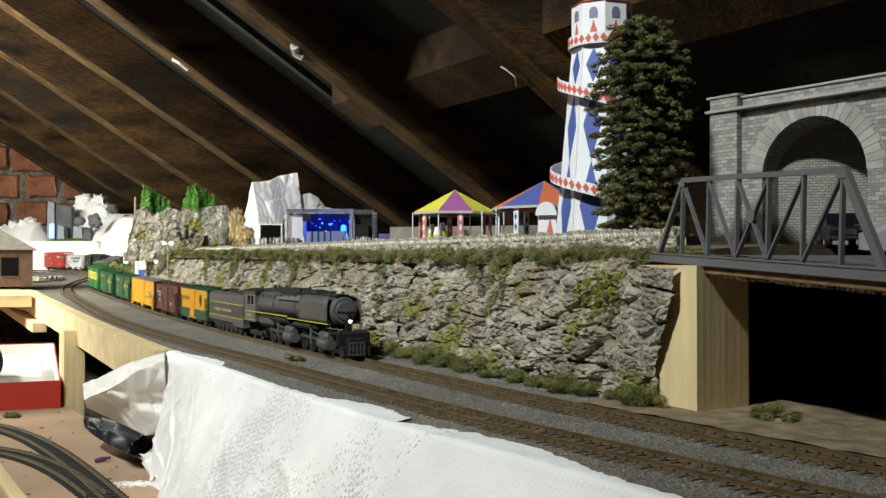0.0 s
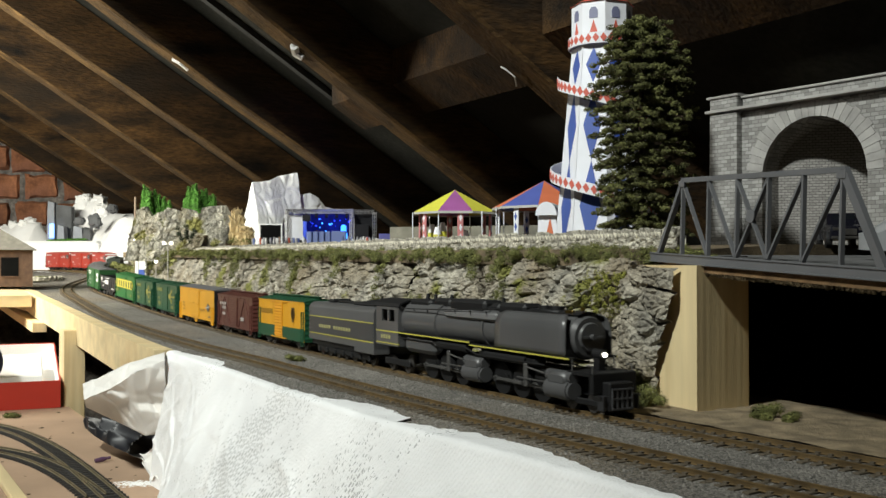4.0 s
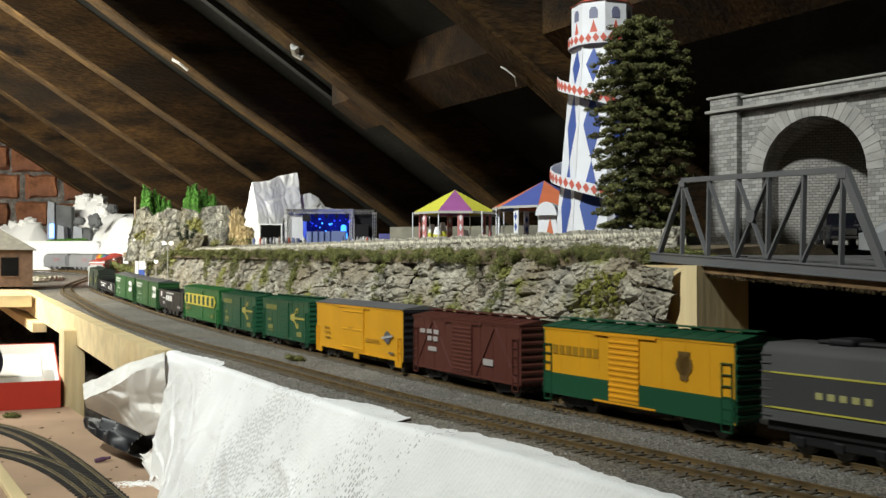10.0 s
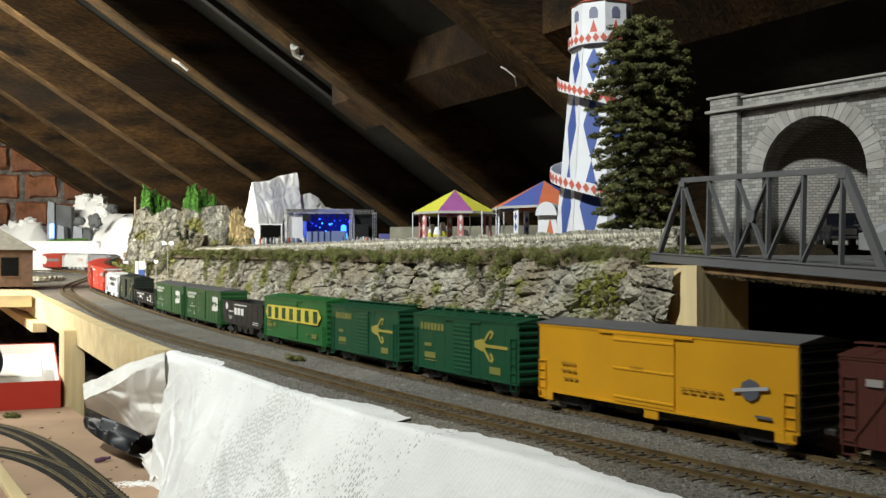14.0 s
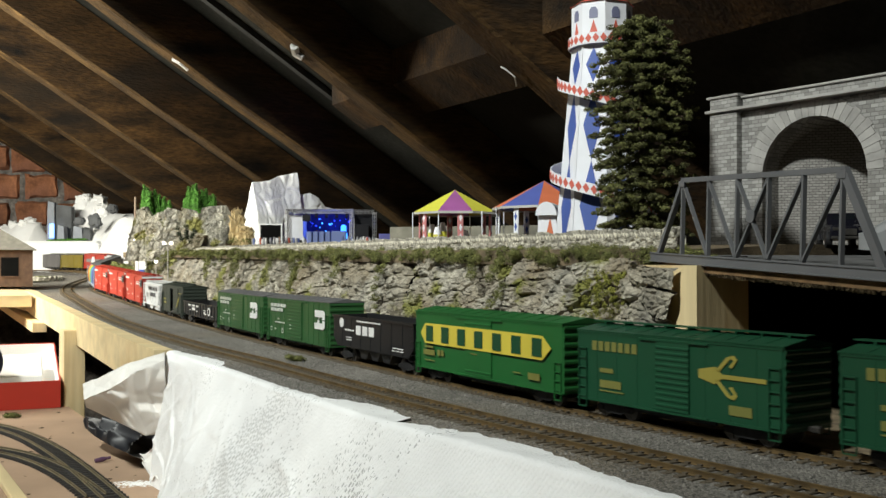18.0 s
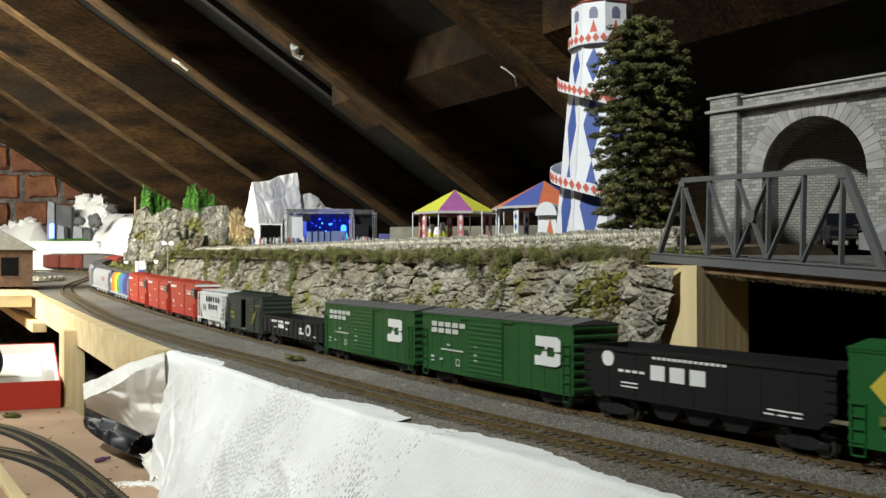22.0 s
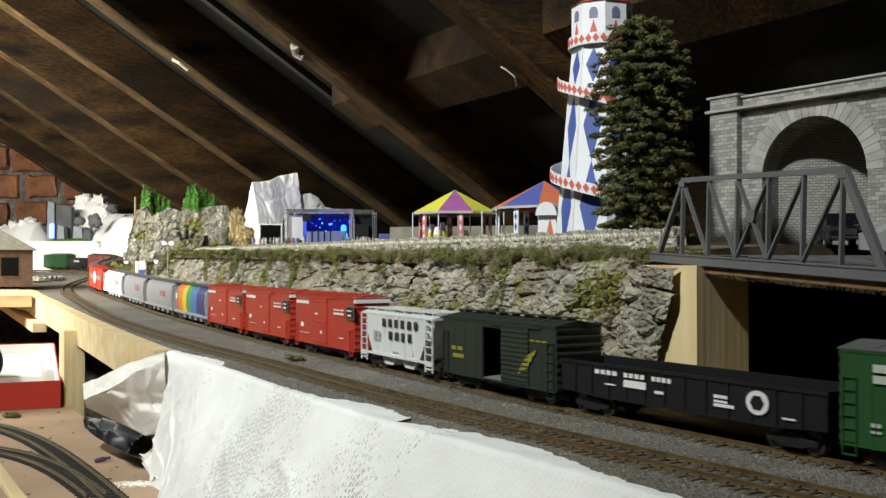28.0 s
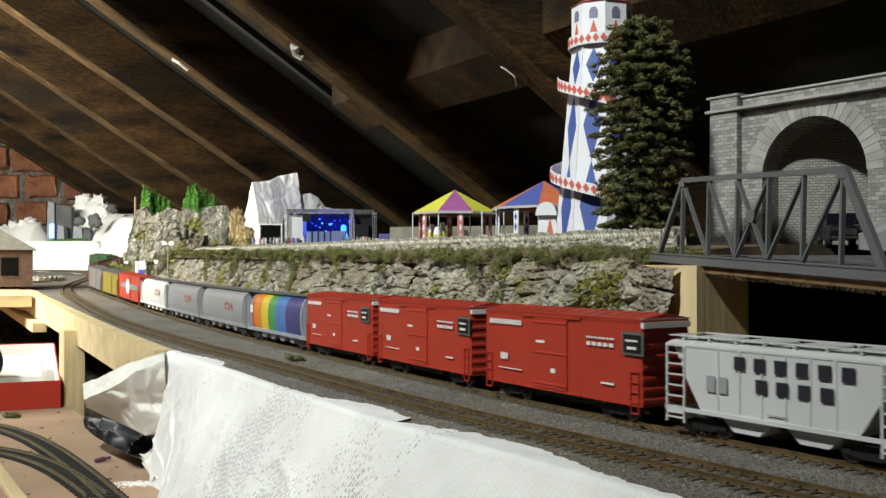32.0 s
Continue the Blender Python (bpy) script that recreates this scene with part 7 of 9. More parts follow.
def lattice(a, b, name, w=0.0024):
    """A square lattice beam."""
    a, b = Vector(a), Vector(b)
    d = (b - a).normalized()
    u = d.orthogonal().normalized()
    v = d.cross(u)
    m = M()
    L_ = (b - a).length
    n_ = max(2, int(L_ / 0.006))
    cs = [u * w + v * w, u * w - v * w, -u * w - v * w, -u * w + v * w]
    for c in cs:
        m.cyl(a + c, b + c, 0.0006, 5)
    for i in range(n_):
        p, q = a + d * L_ * i / n_, a + d * L_ * (i + 1) / n_
        for j in range(4):
            m.cyl(p + cs[j], q + cs[(j + 1) % 4], 0.0004, 4)
    return m.ob(name, truss_m, stage)


for x in (0.003, SW):
    lattice((x, 0, 0), (x, 0, SH), "truss_leg")
    lattice((x, SD, 0), (x, SD, SH), "truss_leg")
    lattice((x, 0, SH), (x, SD, SH), "roof_truss")
lattice((0, 0, SH), (SW + 0.003, 0, SH), "roof_truss")
lattice((SW, 0.02, SH), (SW + 0.040, 0.02, SH), "wing_truss")
lattice((SW + 0.040, 0.02, 0), (SW + 0.040, 0.02, SH), "wing_leg")
black_cloth = material("black_stage_cloth", (0.012, 0.012, 0.016), 0.9, var=0.2)
M().box(0, SW, 0, SD, SH + 0.0026, SH + 0.0042).ob("roof_sheet", material("grey_stage_sheet", (0.30, 0.30, 0.31), 0.8, var=0.15), stage)
# faint blue emission in the cloth stands in for stage light falling on it
M().box(0.002, SW, SD + 0.003, SD + 0.005, 0, SH).ob("backdrop", material("blue_lit_cloth", (0.01, 0.012, 0.10), 0.9, var=0.5, scale=60, glow=((0.02, 0.03, 0.9), 0.05)), stage, "dark cloth lit deep blue")
M().box(SW + 0.004, SW + 0.042, 0.03, 0.032, 0, SH - 0.004).ob("side_cloth", black_cloth, stage)
M().box(0.0, SW, -0.004, SD, -0.012, 0.006).ob("platform", black_cloth, stage)
M().box(-0.001, 0.030, 0.01, SD, 0.004, SH - 0.006).ob("side_panel", card_white, stage, "white side panel")
bluelit = material("blue_stage_screen", (0.02, 0.05, 0.5), 0.5, glow=((0.02, 0.05, 1.0), 2.0))
cyan = material("cyan_stage_lamp", (0.1, 0.4, 0.8), 0.4, glow=((0.05, 0.30, 1.0), 2.6))
rs = random.Random(3)
for k in range(26):
    x = 0.036 + 0.078 * rs.random()
    z = 0.012 + (SH - 0.022) * rs.random()
    M().cyl((x, SD - 0.006, z), (x, SD - 0.0035, z), rs.uniform(0.0005, 0.0019), 10).ob("stage_light", bluelit if k % 3 else cyan, stage)
M().box(0.088, 0.106, SD - 0.02, SD - 0.012, 0.008, 0.022, 0.003).box(0.094, 0.104, SD - 0.02, SD - 0.012, 0.020, 0.036, 0.003).ob("lit_screen", cyan, stage, "glowing blue screen")
for k in range(5):
    x = 0.036 + 0.018 * k
    M().cyl((x, 0.004, SH - 0.010), (x, 0.010, SH - 0.005), 0.0026, 10).ob("par_can", black_cloth, stage)
M().box(0.030, 0.044, -0.002, 0.010, SH - 0.018, SH - 0.006, 0.001).ob("hung_speaker", black_cloth, stage)
M().box(SW + 0.006, SW + 0.030, 0.010, 0.028, 0.004, 0.034, 0.001).ob("speaker_stack", black_cloth, stage)
drum = M().cyl((0.062, 0.045, 0.012), (0.062, 0.052, 0.012), 0.0085, 18).cyl((0.052, 0.044, 0.020), (0.052, 0.050, 0.020), 0.005, 14)
drum.ob("drum_kit", plastic("drum_copper", (0.25, 0.10, 0.05)), stage)
sl = bpy.data.lights.new("stage_lamp", "POINT")
sl.energy, sl.color, sl.shadow_soft_size = 0.10, (0.10, 0.18, 1.0), 0.006
slo = new("stage_lamp", sl)
slo.location = (SP.x + 0.075, SP.y + 0.045, sz + SH - 0.012)
spill = bpy.data.lights.new("stage_lamp", "SPOT")
spill.energy, spill.color, spill.shadow_soft_size, spill.spot_size = 0.14, (0.22, 0.12, 1.0), 0.006, radians(50)
spo = new("stage_lamp", spill)
spo.matrix_basis = look((SP.x + 0.055, SP.y - 0.02, sz + SH + 0.012), Vector((-0.3698, 2.0000, 0.3211)))

# blue barrier boxes before the stage
for k in range(5):
    p = Vector((-0.2220, 1.6000, 0.1172)) + Vector((0.0100 * k, 0.001 * k, 0))
    w_ = 0.0085 if k < 4 else 0.024
    bx = M().box(-0.004, w_ - 0.004, -0.006, 0.012, 0, 0.0235 if k == 4 else 0.0225, 0.0012)
    o = bx.ob("barrier_box", plastic("pale_blue_box", (0.16, 0.21, 0.44), 0.6))
    o.matrix_basis = pose(p.x, p.y, deck_z(-1.04) + 0.0105, 0, 0, -4 + 2 * k)
    tagged(o, "pale blue plastic barrier box before the stage", "box", "barrier boxes")

# crowd of small painted dolls, plain shapes
def doll(m, mat, h=0.019):
    d = M().cyl((0, 0, 0), (0, 0, h * 0.46), 0.0014, 7, 0.0017).cyl((0, 0, h * 0.46), (0, 0, h * 0.80), 0.0023, 8, 0.0018)
    d.cyl((0, 0, h * 0.80), (0, 0, h * 0.86), 0.0012, 6).cyl((0, 0, h * 0.85), (0, 0, h), 0.0018, 8, 0.0014)
    o = d.ob("figurine", mat)
    o.matrix_basis = m
    return tagged(o, "tiny painted plastic figurine standing before the stage", "figurine", "figurines at the stage")


doll_mats = [plastic("doll_" + n, c, 0.7) for n, c in (("white", (0.6, 0.6, 0.6)), ("grey", (0.28, 0.28, 0.3)), ("red", (0.45, 0.09, 0.04)), ("dark", (0.05, 0.05, 0.06)), ("tan", (0.40, 0.28, 0.2)), ("blue", (0.08, 0.12, 0.3)))]
pr_ = random.Random(21)
spots = [(-0.330, 1.679), (-0.315, 1.658), (-0.315, 1.689), (-0.298, 1.661), (-0.287, 1.634), (-0.285, 1.647), (-0.268, 1.617), (-0.262, 1.633), (-0.254, 1.614), (-0.253, 1.684), (-0.243, 1.672), (-0.176, 1.603), (-0.165, 1.582), (-0.159, 1.607), (-0.162, 1.652), (-0.157, 1.663), (-0.145, 1.625), (-0.139, 1.618), (-0.130, 1.574), (-0.122, 1.593), (-0.116, 1.591), (-0.113, 1.659), (-0.261, 1.680), (-0.250, 1.660), (-0.235, 1.620), (-0.122, 1.550)]
for x, d in spots:
    doll(pose(x, d, deck_z(-1.1) + 0.0115, 0, 0, pr_.uniform(0, 360)), pr_.choice(doll_mats[:2] * 3 + doll_mats), pr_.uniform(0.0100, 0.0135))
    doll(pose(x + pr_.uniform(-0.012, 0.012), d + pr_.uniform(-0.02, 0.02), deck_z(-1.1) + 0.0115, 0, 0, pr_.uniform(0, 360)), pr_.choice(doll_mats[:2] * 3 + doll_mats), pr_.uniform(0.0090, 0.0125))
# small vehicles and crates beyond the stage
p = Vector((-0.0844, 1.4500, 0.1251))
cr = M().box(-0.012, 0.012, -0.008, 0.008, 0, 0.020, 0.001).ob("blue_crate", plastic("crate_violet", (0.10, 0.10, 0.30)))
cr.matrix_basis = pose(p.x, p.y, deck_z(-0.9) + 0.006)
tagged(cr, "dark blue crate standing on the fair field", "crate")
p = Vector((-0.0560, 1.4000, 0.1212))
bt_ = M().prism([(-0.016, 0.012), (0.012, 0.012), (0.008, 0.004), (-0.012, 0.004)], 1, -0.006, 0.006).box(-0.010, -0.002, -0.004, 0.004, 0.0118, 0.016, 0.001)
o = bt_.ob("small_boat", card_white)
o.matrix_basis = pose(p.x, p.y, deck_z(-0.85) + 0.0015)
tagged(o, "small white toy boat on the fair field", "boat")


# ---- plaster hills, rocks and the village end ----
plaster = material("white_plaster", (0.90, 0.90, 0.89), 0.92, var=0.03, scale=30, fine=260, bump=0.5, dist=0.0015)


def lump(m, p, r, seed, amp=0.35, freq=2.2, steps=True, nu=26, nv=18):
    """A rough boulder-like form added to the mesh m: centre p, radii r."""
    r = Vector(r)

    def place(u, v):
        th, ph = 2 * math.pi * u, math.pi * (v - 0.5)
        d = Vector((math.cos(ph) * math.cos(th), math.cos(ph) * math.sin(th), math.sin(ph)))
        e = Vector((math.copysign(abs(d.x) ** 0.7, d.x), math.copysign(abs(d.y) ** 0.7, d.y), math.copysign(abs(d.z) ** 0.6, d.z)))
        k = 1 + amp * noise.noise(d * freq + Vector((seed, 0, 0))) + 0.35 * amp * noise.noise(d * freq * 3.1 + Vector((0, seed, 0)))
        if steps:
            dd, _ = noise.voronoi(d * freq * 1.7 + Vector((seed, seed, 0)))
            k -= 0.25 * amp * (1 - min(1, (dd[1] - dd[0]) * 3))
        return Vector(p) + Vector((e.x * r.x, e.y * r.y, e.z * r.z)) * k
    m.grid(place, nu, nv)
    return m


hill = crag([Vector((-0.3956, 1.9000, 0.1492)), Vector((-0.3879, 1.9000, 0.1861)), Vector((-0.3780, 1.9000, 0.2420)), Vector((-0.3620, 1.9100, 0.2429)), Vector((-0.3480, 1.9200, 0.2460)), Vector((-0.3334, 1.9400, 0.2568)), Vector((-0.3000, 1.9600, 0.2655)), Vector((-0.2968, 1.9700, 0.2212)), Vector((-0.2750, 1.9800, 0.2254)), Vector((-0.2600, 1.9900, 0.2167)), Vector((-0.2459, 2.0000, 0.1986)), Vector((-0.2163, 2.0200, 0.1902)), Vector((-0.1728, 2.0400, 0.1660))], 0.09, 0.05, 2.0, 0.0055, 17, 15, 220, 110, lean=0.8)
hill_ob = thing("plaster_hill", Matrix.Identity(4), "unpainted white plaster hill with a dark doorway", "plaster hill")
hill.ob("plaster_mass", plaster, hill_ob, smooth=True, fix=False)
dp = Vector((-0.3229, 1.8000, 0.1373))
fr_ = M().box(-0.0215, 0.0215, 0, 0.03, -0.022, 0.0175)
fr_.ob("doorway_block", plaster, hill_ob, at=pose(dp.x, dp.y, dp.z))
# flat black panel paints the shade inside the doorway opening
M().box(-0.0190, 0.0190, -0.0012, 0.001, -0.022, 0.0155).ob("dark_doorway", shade_black, hill_ob, at=pose(dp.x, dp.y, dp.z))

rk = thing("rock_outcrop", Matrix.Identity(4), "pale craggy limestone outcrop behind the lamps", "rock outcrop")
for k, cr_ in enumerate(((Vector((-0.6488, 2.0200, 0.1688)), Vector((-0.6417, 2.0200, 0.1926)), Vector((-0.6173, 2.0100, 0.1991)), Vector((-0.6047, 2.0000, 0.1797)), Vector((-0.5760, 1.9900, 0.1886)), Vector((-0.5615, 1.9800, 0.1951)), Vector((-0.5401, 1.9700, 0.1899)), Vector((-0.5304, 1.9600, 0.1801))),
                         (Vector((-0.5345, 1.9500, 0.1704)), Vector((-0.5254, 1.9500, 0.1934)), Vector((-0.5022, 1.9400, 0.1883)), Vector((-0.4859, 1.9300, 0.1786)), Vector((-0.4792, 1.9300, 0.1923)), Vector((-0.4519, 1.9200, 0.1962)), Vector((-0.4315, 1.9100, 0.1956)), Vector((-0.4202, 1.9000, 0.1637))),
                         (Vector((-0.6034, 1.9000, 0.1380)), Vector((-0.5803, 1.8900, 0.1522)), Vector((-0.5433, 1.8700, 0.1449)), Vector((-0.5098, 1.8600, 0.1511)), Vector((-0.4777, 1.8500, 0.1420)), Vector((-0.4523, 1.8400, 0.1352))))):
    crag(list(cr_), 0.085, 0.022, 3.0 + 4 * k, 0.010, 72, 62, 230, 130).ob("boulder", rock_pale, rk, fix=False, smooth=True)
o = cloud("bush", [(-0.484 + 0.020 * math.sin(k * 2.1) * (1 - k / 30), 1.812, 0.146 - 0.0013 * k + 0.004 * math.cos(k * 3.3), 0.0045, 1.1) for k in range(18)], material("black_green_foliage", (0.02, 0.028, 0.012), 0.9, bump=0, island=0.4), 420, 0.0012, seed=55)
tagged(o, "very dark green bush on the outcrop", "bush", "bushes of the cliff")
ys = material("sandy_yellow_rock", (0.55, 0.42, 0.22), 0.9, var=0.25, scale=50, fine=500, bump=0.6, dist=0.001, dirt=(0.30, 0.25, 0.10))
yr = M()
lump(yr, Vector((-0.3768, 1.7600, 0.1444)), (0.013, 0.013, 0.031), 4.0, 0.45, 5.5, True, 70, 60)
lump(yr, Vector((-0.3581, 1.7400, 0.1283)), (0.015, 0.014, 0.018), 9.0, 0.45, 5.5, True, 70, 50)
tagged(yr.ob("sandy_rock", ys, fix=False, smooth=True), "sandy yellow rock with dry grass at its foot", "rock")
bl = [(*(Vector((-0.3825, 1.7300, 0.1199)) + Vector((0.006 * k, 0.002 * (k % 2), 0.002 * (k % 3)))), 0.006, 0.8) for k in range(7)]
o = cloud("bush", bl, mossy, 150, 0.0016, seed=61)
tagged(o, "dry green bush at the foot of the sandy rock", "bush", "bushes of the cliff")

# bright green toy firs behind the outcrop
rf = random.Random(9)
for k, tip in enumerate((Vector((-0.6401, 2.0600, 0.2493)), Vector((-0.6316, 2.0600, 0.2421)), Vector((-0.6207, 2.0600, 0.2396)), Vector((-0.6097, 2.0600, 0.2287)), Vector((-0.5988, 2.0600, 0.2226)), Vector((-0.5854, 2.0600, 0.2141)), Vector((-0.5444, 2.0200, 0.2164)), Vector((-0.5373, 2.0200, 0.2425)), Vector((-0.5266, 2.0200, 0.2449)), Vector((-0.5183, 2.0200, 0.2473)), Vector((-0.5088, 2.0200, 0.2354)), Vector((-0.5005, 2.0200, 0.2378)), Vector((-0.4897, 2.0200, 0.2223)), Vector((-0.4814, 2.0200, 0.2247)), Vector((-0.6255, 2.0600, 0.2336)), Vector((-0.5325, 2.0200, 0.2330)), Vector((-0.5135, 2.0200, 0.2306)), Vector((-0.6036, 2.0600, 0.2190)))):
    fir = thing("fir_tree", pose(tip.x, tip.y + rf.uniform(-0.01, 0.01), 0.13), "slim bright green toy fir behind the rocks", "tree", "toy firs")
    M().cyl((0, 0, -0.03), (0, 0, tip.z - 0.132), 0.0012, 6, 0.0004).ob("trunk", MATS["bark_brown"], fir)
    hh = tip.z - 0.13
    cloud("crown", [(rf.uniform(-0.0015, 0.0015), rf.uniform(-0.0015, 0.0015), hh * (j + 0.5) / 30, 0.0165 * (1 - 0.80 * j / 30), 0.9) for j in range(30)], bright_leaf, 700, 0.0011, fir, seed=70 + k)

# street lamps, pole
globe = material("lit_globe", (0.95, 0.93, 0.85), 0.3, glow=((1.0, 0.92, 0.75), 2.2))
pole_m = plastic("lamp_post_grey", (0.40, 0.38, 0.34), 0.5)


def street_lamp(p, h, arms, label):
    t = thing("street_lamp", Matrix.Translation(p), label, "street lamp", "street lamps")
    M().cyl((0, 0, 0), (0, 0, h), 0.0011, 8, 0.0008).cyl((0, 0, 0), (0, 0, 0.004), 0.0022, 8).ob("lamp_post", pole_m, t)
    for dx in arms:
        if dx:
            M().tube([(0, 0, h - 0.001), (dx, 0, h + 0.002)], 0.0006).ob("arm", pole_m, t)
        g_ = M()
        lump(g_, (dx, 0, h + 0.003), (0.0034, 0.0034, 0.0030), 1, 0.0, 1, False, 12, 8)
        g_.ob("globe", globe, t, "lit white globe", smooth=True)
    return t


street_lamp(Vector((-0.4923, 1.7200, 0.0418)), 0.072, (-0.007, 0.006), "grey street lamp with two lit white globes")
street_lamp(Vector((-0.5434, 1.8200, 0.0448)), 0.036, (0.0,), "short lamp with one lit globe")
street_lamp(Vector((-0.6272, 1.9800, 0.0460)), 0.080, (-0.006, 0.006), "grey street lamp with two lit white globes")
pl_ = Vector((-0.6663, 2.0800, 0.0637))
o = M().cyl((0, 0, -0.01), (0, 0, 0.160), 0.0026, 8, 0.0022).ob("bare_pole", material("weathered_pole", (0.30, 0.22, 0.16), 0.8, var=0.2))
o.matrix_basis = Matrix.Translation(pl_)
tagged(o, "bare weathered wooden pole by the white hill", "pole")

# small white kiosk, steps, hedge at the curve
kp = Vector((-0.6226, 1.9800, 0.0437))
ki = thing("white_kiosk", pose(kp.x, kp.y, kp.z, 0, 0, 8), "small white kiosk with blue poster", "kiosk")
M().box(-0.011, 0.011, 0, 0.02, 0, 0.052, 0.0008).ob("kiosk_wall", plaster, ki)
M().box(-0.013, 0.013, -0.002, 0.022, 0.052, 0.0555, 0.0008).ob("kiosk_roof", plaster, ki)
M().box(-0.004, 0.008, -0.0008, 0, 0.010, 0.024).ob("poster", plastic("poster_blue", (0.08, 0.14, 0.5)), ki)
cream = material("cream_render", (0.55, 0.48, 0.36), 0.9, var=0.12)
t0_, t1_ = Vector((-0.8933, 2.6200, 0.0740)), Vector((-0.7590, 2.4000, 0.0748))
td = (t1_ - t0_).normalized()
for k in range(3):
    st = M().box(0.030 * k, (t1_ - t0_).length, 0.010 * k, 0.06, 0, 0.030 + 0.013 * k, 0.001).ob("terrace_step", cream)
    st.matrix_basis = pose(t0_.x, t0_.y, 0.036, 0, 0, math.degrees(math.atan2(td.y, td.x)))
    tagged(st, "cream rendered terrace step beside the hedge", "step", "terrace steps")
hb = []
for k in range(26):
    t = k / 25
    p = Vector((-0.7854, 2.2800, 0.0672)).lerp(Vector((-0.6514, 2.0600, 0.0590)), t)
    hb.append((p.x, p.y, p.z + rf.uniform(-0.004, 0.012), rf.uniform(0.007, 0.010), 0.8))
tagged(cloud("hedge", hb, mossy, 140, 0.0020, seed=77), "clipped green hedge beside the curve", "hedge")
hb = [(*flat(-1.40 + 0.012 * k, 0.062 + 0.008 * math.sin(k), line(-1.4 + 0.012 * k).z + 0.006 + 0.004 * math.cos(3 * k)), 0.007, 0.8) for k in range(10)]
tagged(cloud("hedge", hb, leafy, 140, 0.0018, seed=79), "dark green hedge below the street lamps", "hedge")

# ---- white plaster landscape at the far end ----
snow_crests = ([Vector((-1.6877, 3.4000, 0.1911)), Vector((-1.5586, 3.3800, 0.2024)), Vector((-1.4901, 3.3600, 0.2116)), Vector((-1.4606, 3.3600, 0.2294)), Vector((-1.4227, 3.3500, 0.2270)), Vector((-1.3909, 3.3400, 0.2167)), Vector((-1.3708, 3.3300, 0.1615)), Vector((-1.2615, 3.2800, 0.1564))],
               [Vector((-1.3234, 3.4200, 0.1636)), Vector((-1.2917, 3.4000, 0.1791)), Vector((-1.2687, 3.3800, 0.2660)), Vector((-1.2532, 3.3700, 0.3012)), Vector((-1.2218, 3.3600, 0.3105)), Vector((-1.1949, 3.3400, 0.2993)), Vector((-1.1720, 3.3200, 0.2745)), Vector((-1.1269, 3.2800, 0.2510)), Vector((-1.0730, 3.2000, 0.2431)), Vector((-0.9957, 3.1000, 0.2400)), Vector((-0.9611, 3.0600, 0.1983)), Vector((-0.8979, 3.0000, 0.1255))])
snow_ob = thing("snowy_hill", Matrix.Identity(4), "white plaster hillside at the far end", "hillside")
for k, cr_ in enumerate(snow_crests):
    crag(cr_, -0.02, 0.15, 31.0 + k, 0.034, 22, 22, 150, 70, soft=True, lean=0.55).ob("plaster_slope", plaster, snow_ob, fix=False, smooth=True)
ra_ = random.Random(14)
top_lumps = M()
for p, n_, r_ in ((Vector((-1.2336, 3.3600, 0.2927)), 11, 0.026), (Vector((-1.1532, 3.3000, 0.2617)), 7, 0.020), (Vector((-1.4224, 3.3400, 0.2147)), 9, 0.020), (Vector((-1.5098, 3.3600, 0.2017)), 7, 0.018)):
    for k in range(n_):
        q = p + Vector((ra_.uniform(-0.035, 0.035), ra_.uniform(-0.03, 0.02), ra_.uniform(-0.022, 0.012)))
        lump(top_lumps, q, (r_ * ra_.uniform(0.6, 1.0),) * 3, ra_.uniform(0, 50), 0.45, 2.4, True, 16, 12)
tagged(top_lumps.ob("plaster_lumps", plaster, snow_ob, fix=False, smooth=True), kind="stuff")
sp_ = thing("slate_slabs", Matrix.Identity(4), "dark grey slate slabs with a blue light on the hillside", "slate rocks")
slate = material("grey_slate", (0.10, 0.105, 0.11), 0.7, var=0.25, scale=20, fine=200, bump=0.4, dist=0.002)
pale_slate = material("pale_blue_slate", (0.30, 0.32, 0.36), 0.7, var=0.15, scale=20, fine=200, bump=0.3, dist=0.002)
for xa, xb, zb, zt, d, mat in ((-1.301, -1.244, 0.139, 0.276, 3.220, slate), (-1.325, -1.297, 0.139, 0.287, 3.210, pale_slate), (-1.275, -1.249, 0.138, 0.206, 3.170, pale_slate), (-1.219, -1.185, 0.137, 0.202, 3.160, pale_slate), (-1.182, -1.156, 0.137, 0.198, 3.150, slate)):
    M().prism([(xa, zb), (xb, zb), (xb - 0.003, zt - 0.006), (xa + 0.004, zt)], 1, d, d + 0.03).ob("slab", mat, sp_)
b0 = Vector((-1.3044, 3.2050, 0.1811))
M().box(b0.x - 0.008, b0.x + 0.008, b0.y - 0.004, b0.y, b0.z - 0.018, b0.z + 0.030, 0.003).ob("blue_light", material("blue_led", (0.2, 0.4, 0.9), 0.4, glow=((0.25, 0.5, 1.0), 2.2)), sp_, "glowing blue light")
rb_ = M()
lump(rb_, Vector((-1.1743, 3.1000, 0.2144)), (0.018, 0.012, 0.013), 3.3, 0.3)
lump(rb_, Vector((-1.1052, 3.0500, 0.2123)), (0.020, 0.012, 0.022), 8.3, 0.4)
lump(rb_, Vector((-1.0394, 3.0200, 0.2502)), (0.016, 0.012, 0.014), 12.3, 0.4)
rb_.ob("boulder", slate, sp_, smooth=True, fix=False)
M().box(-1.36, -1.10, 3.06, 3.34, 0.02, 0.150, 0.008).ob("plaster_ledge", plaster, snow_ob)
gp = [(*(Vector((-1.2893, 3.1500, 0.1535)).lerp(Vector((-1.1633, 3.1200, 0.1565)), k / 13)), 0.010, 0.35) for k in range(14)]
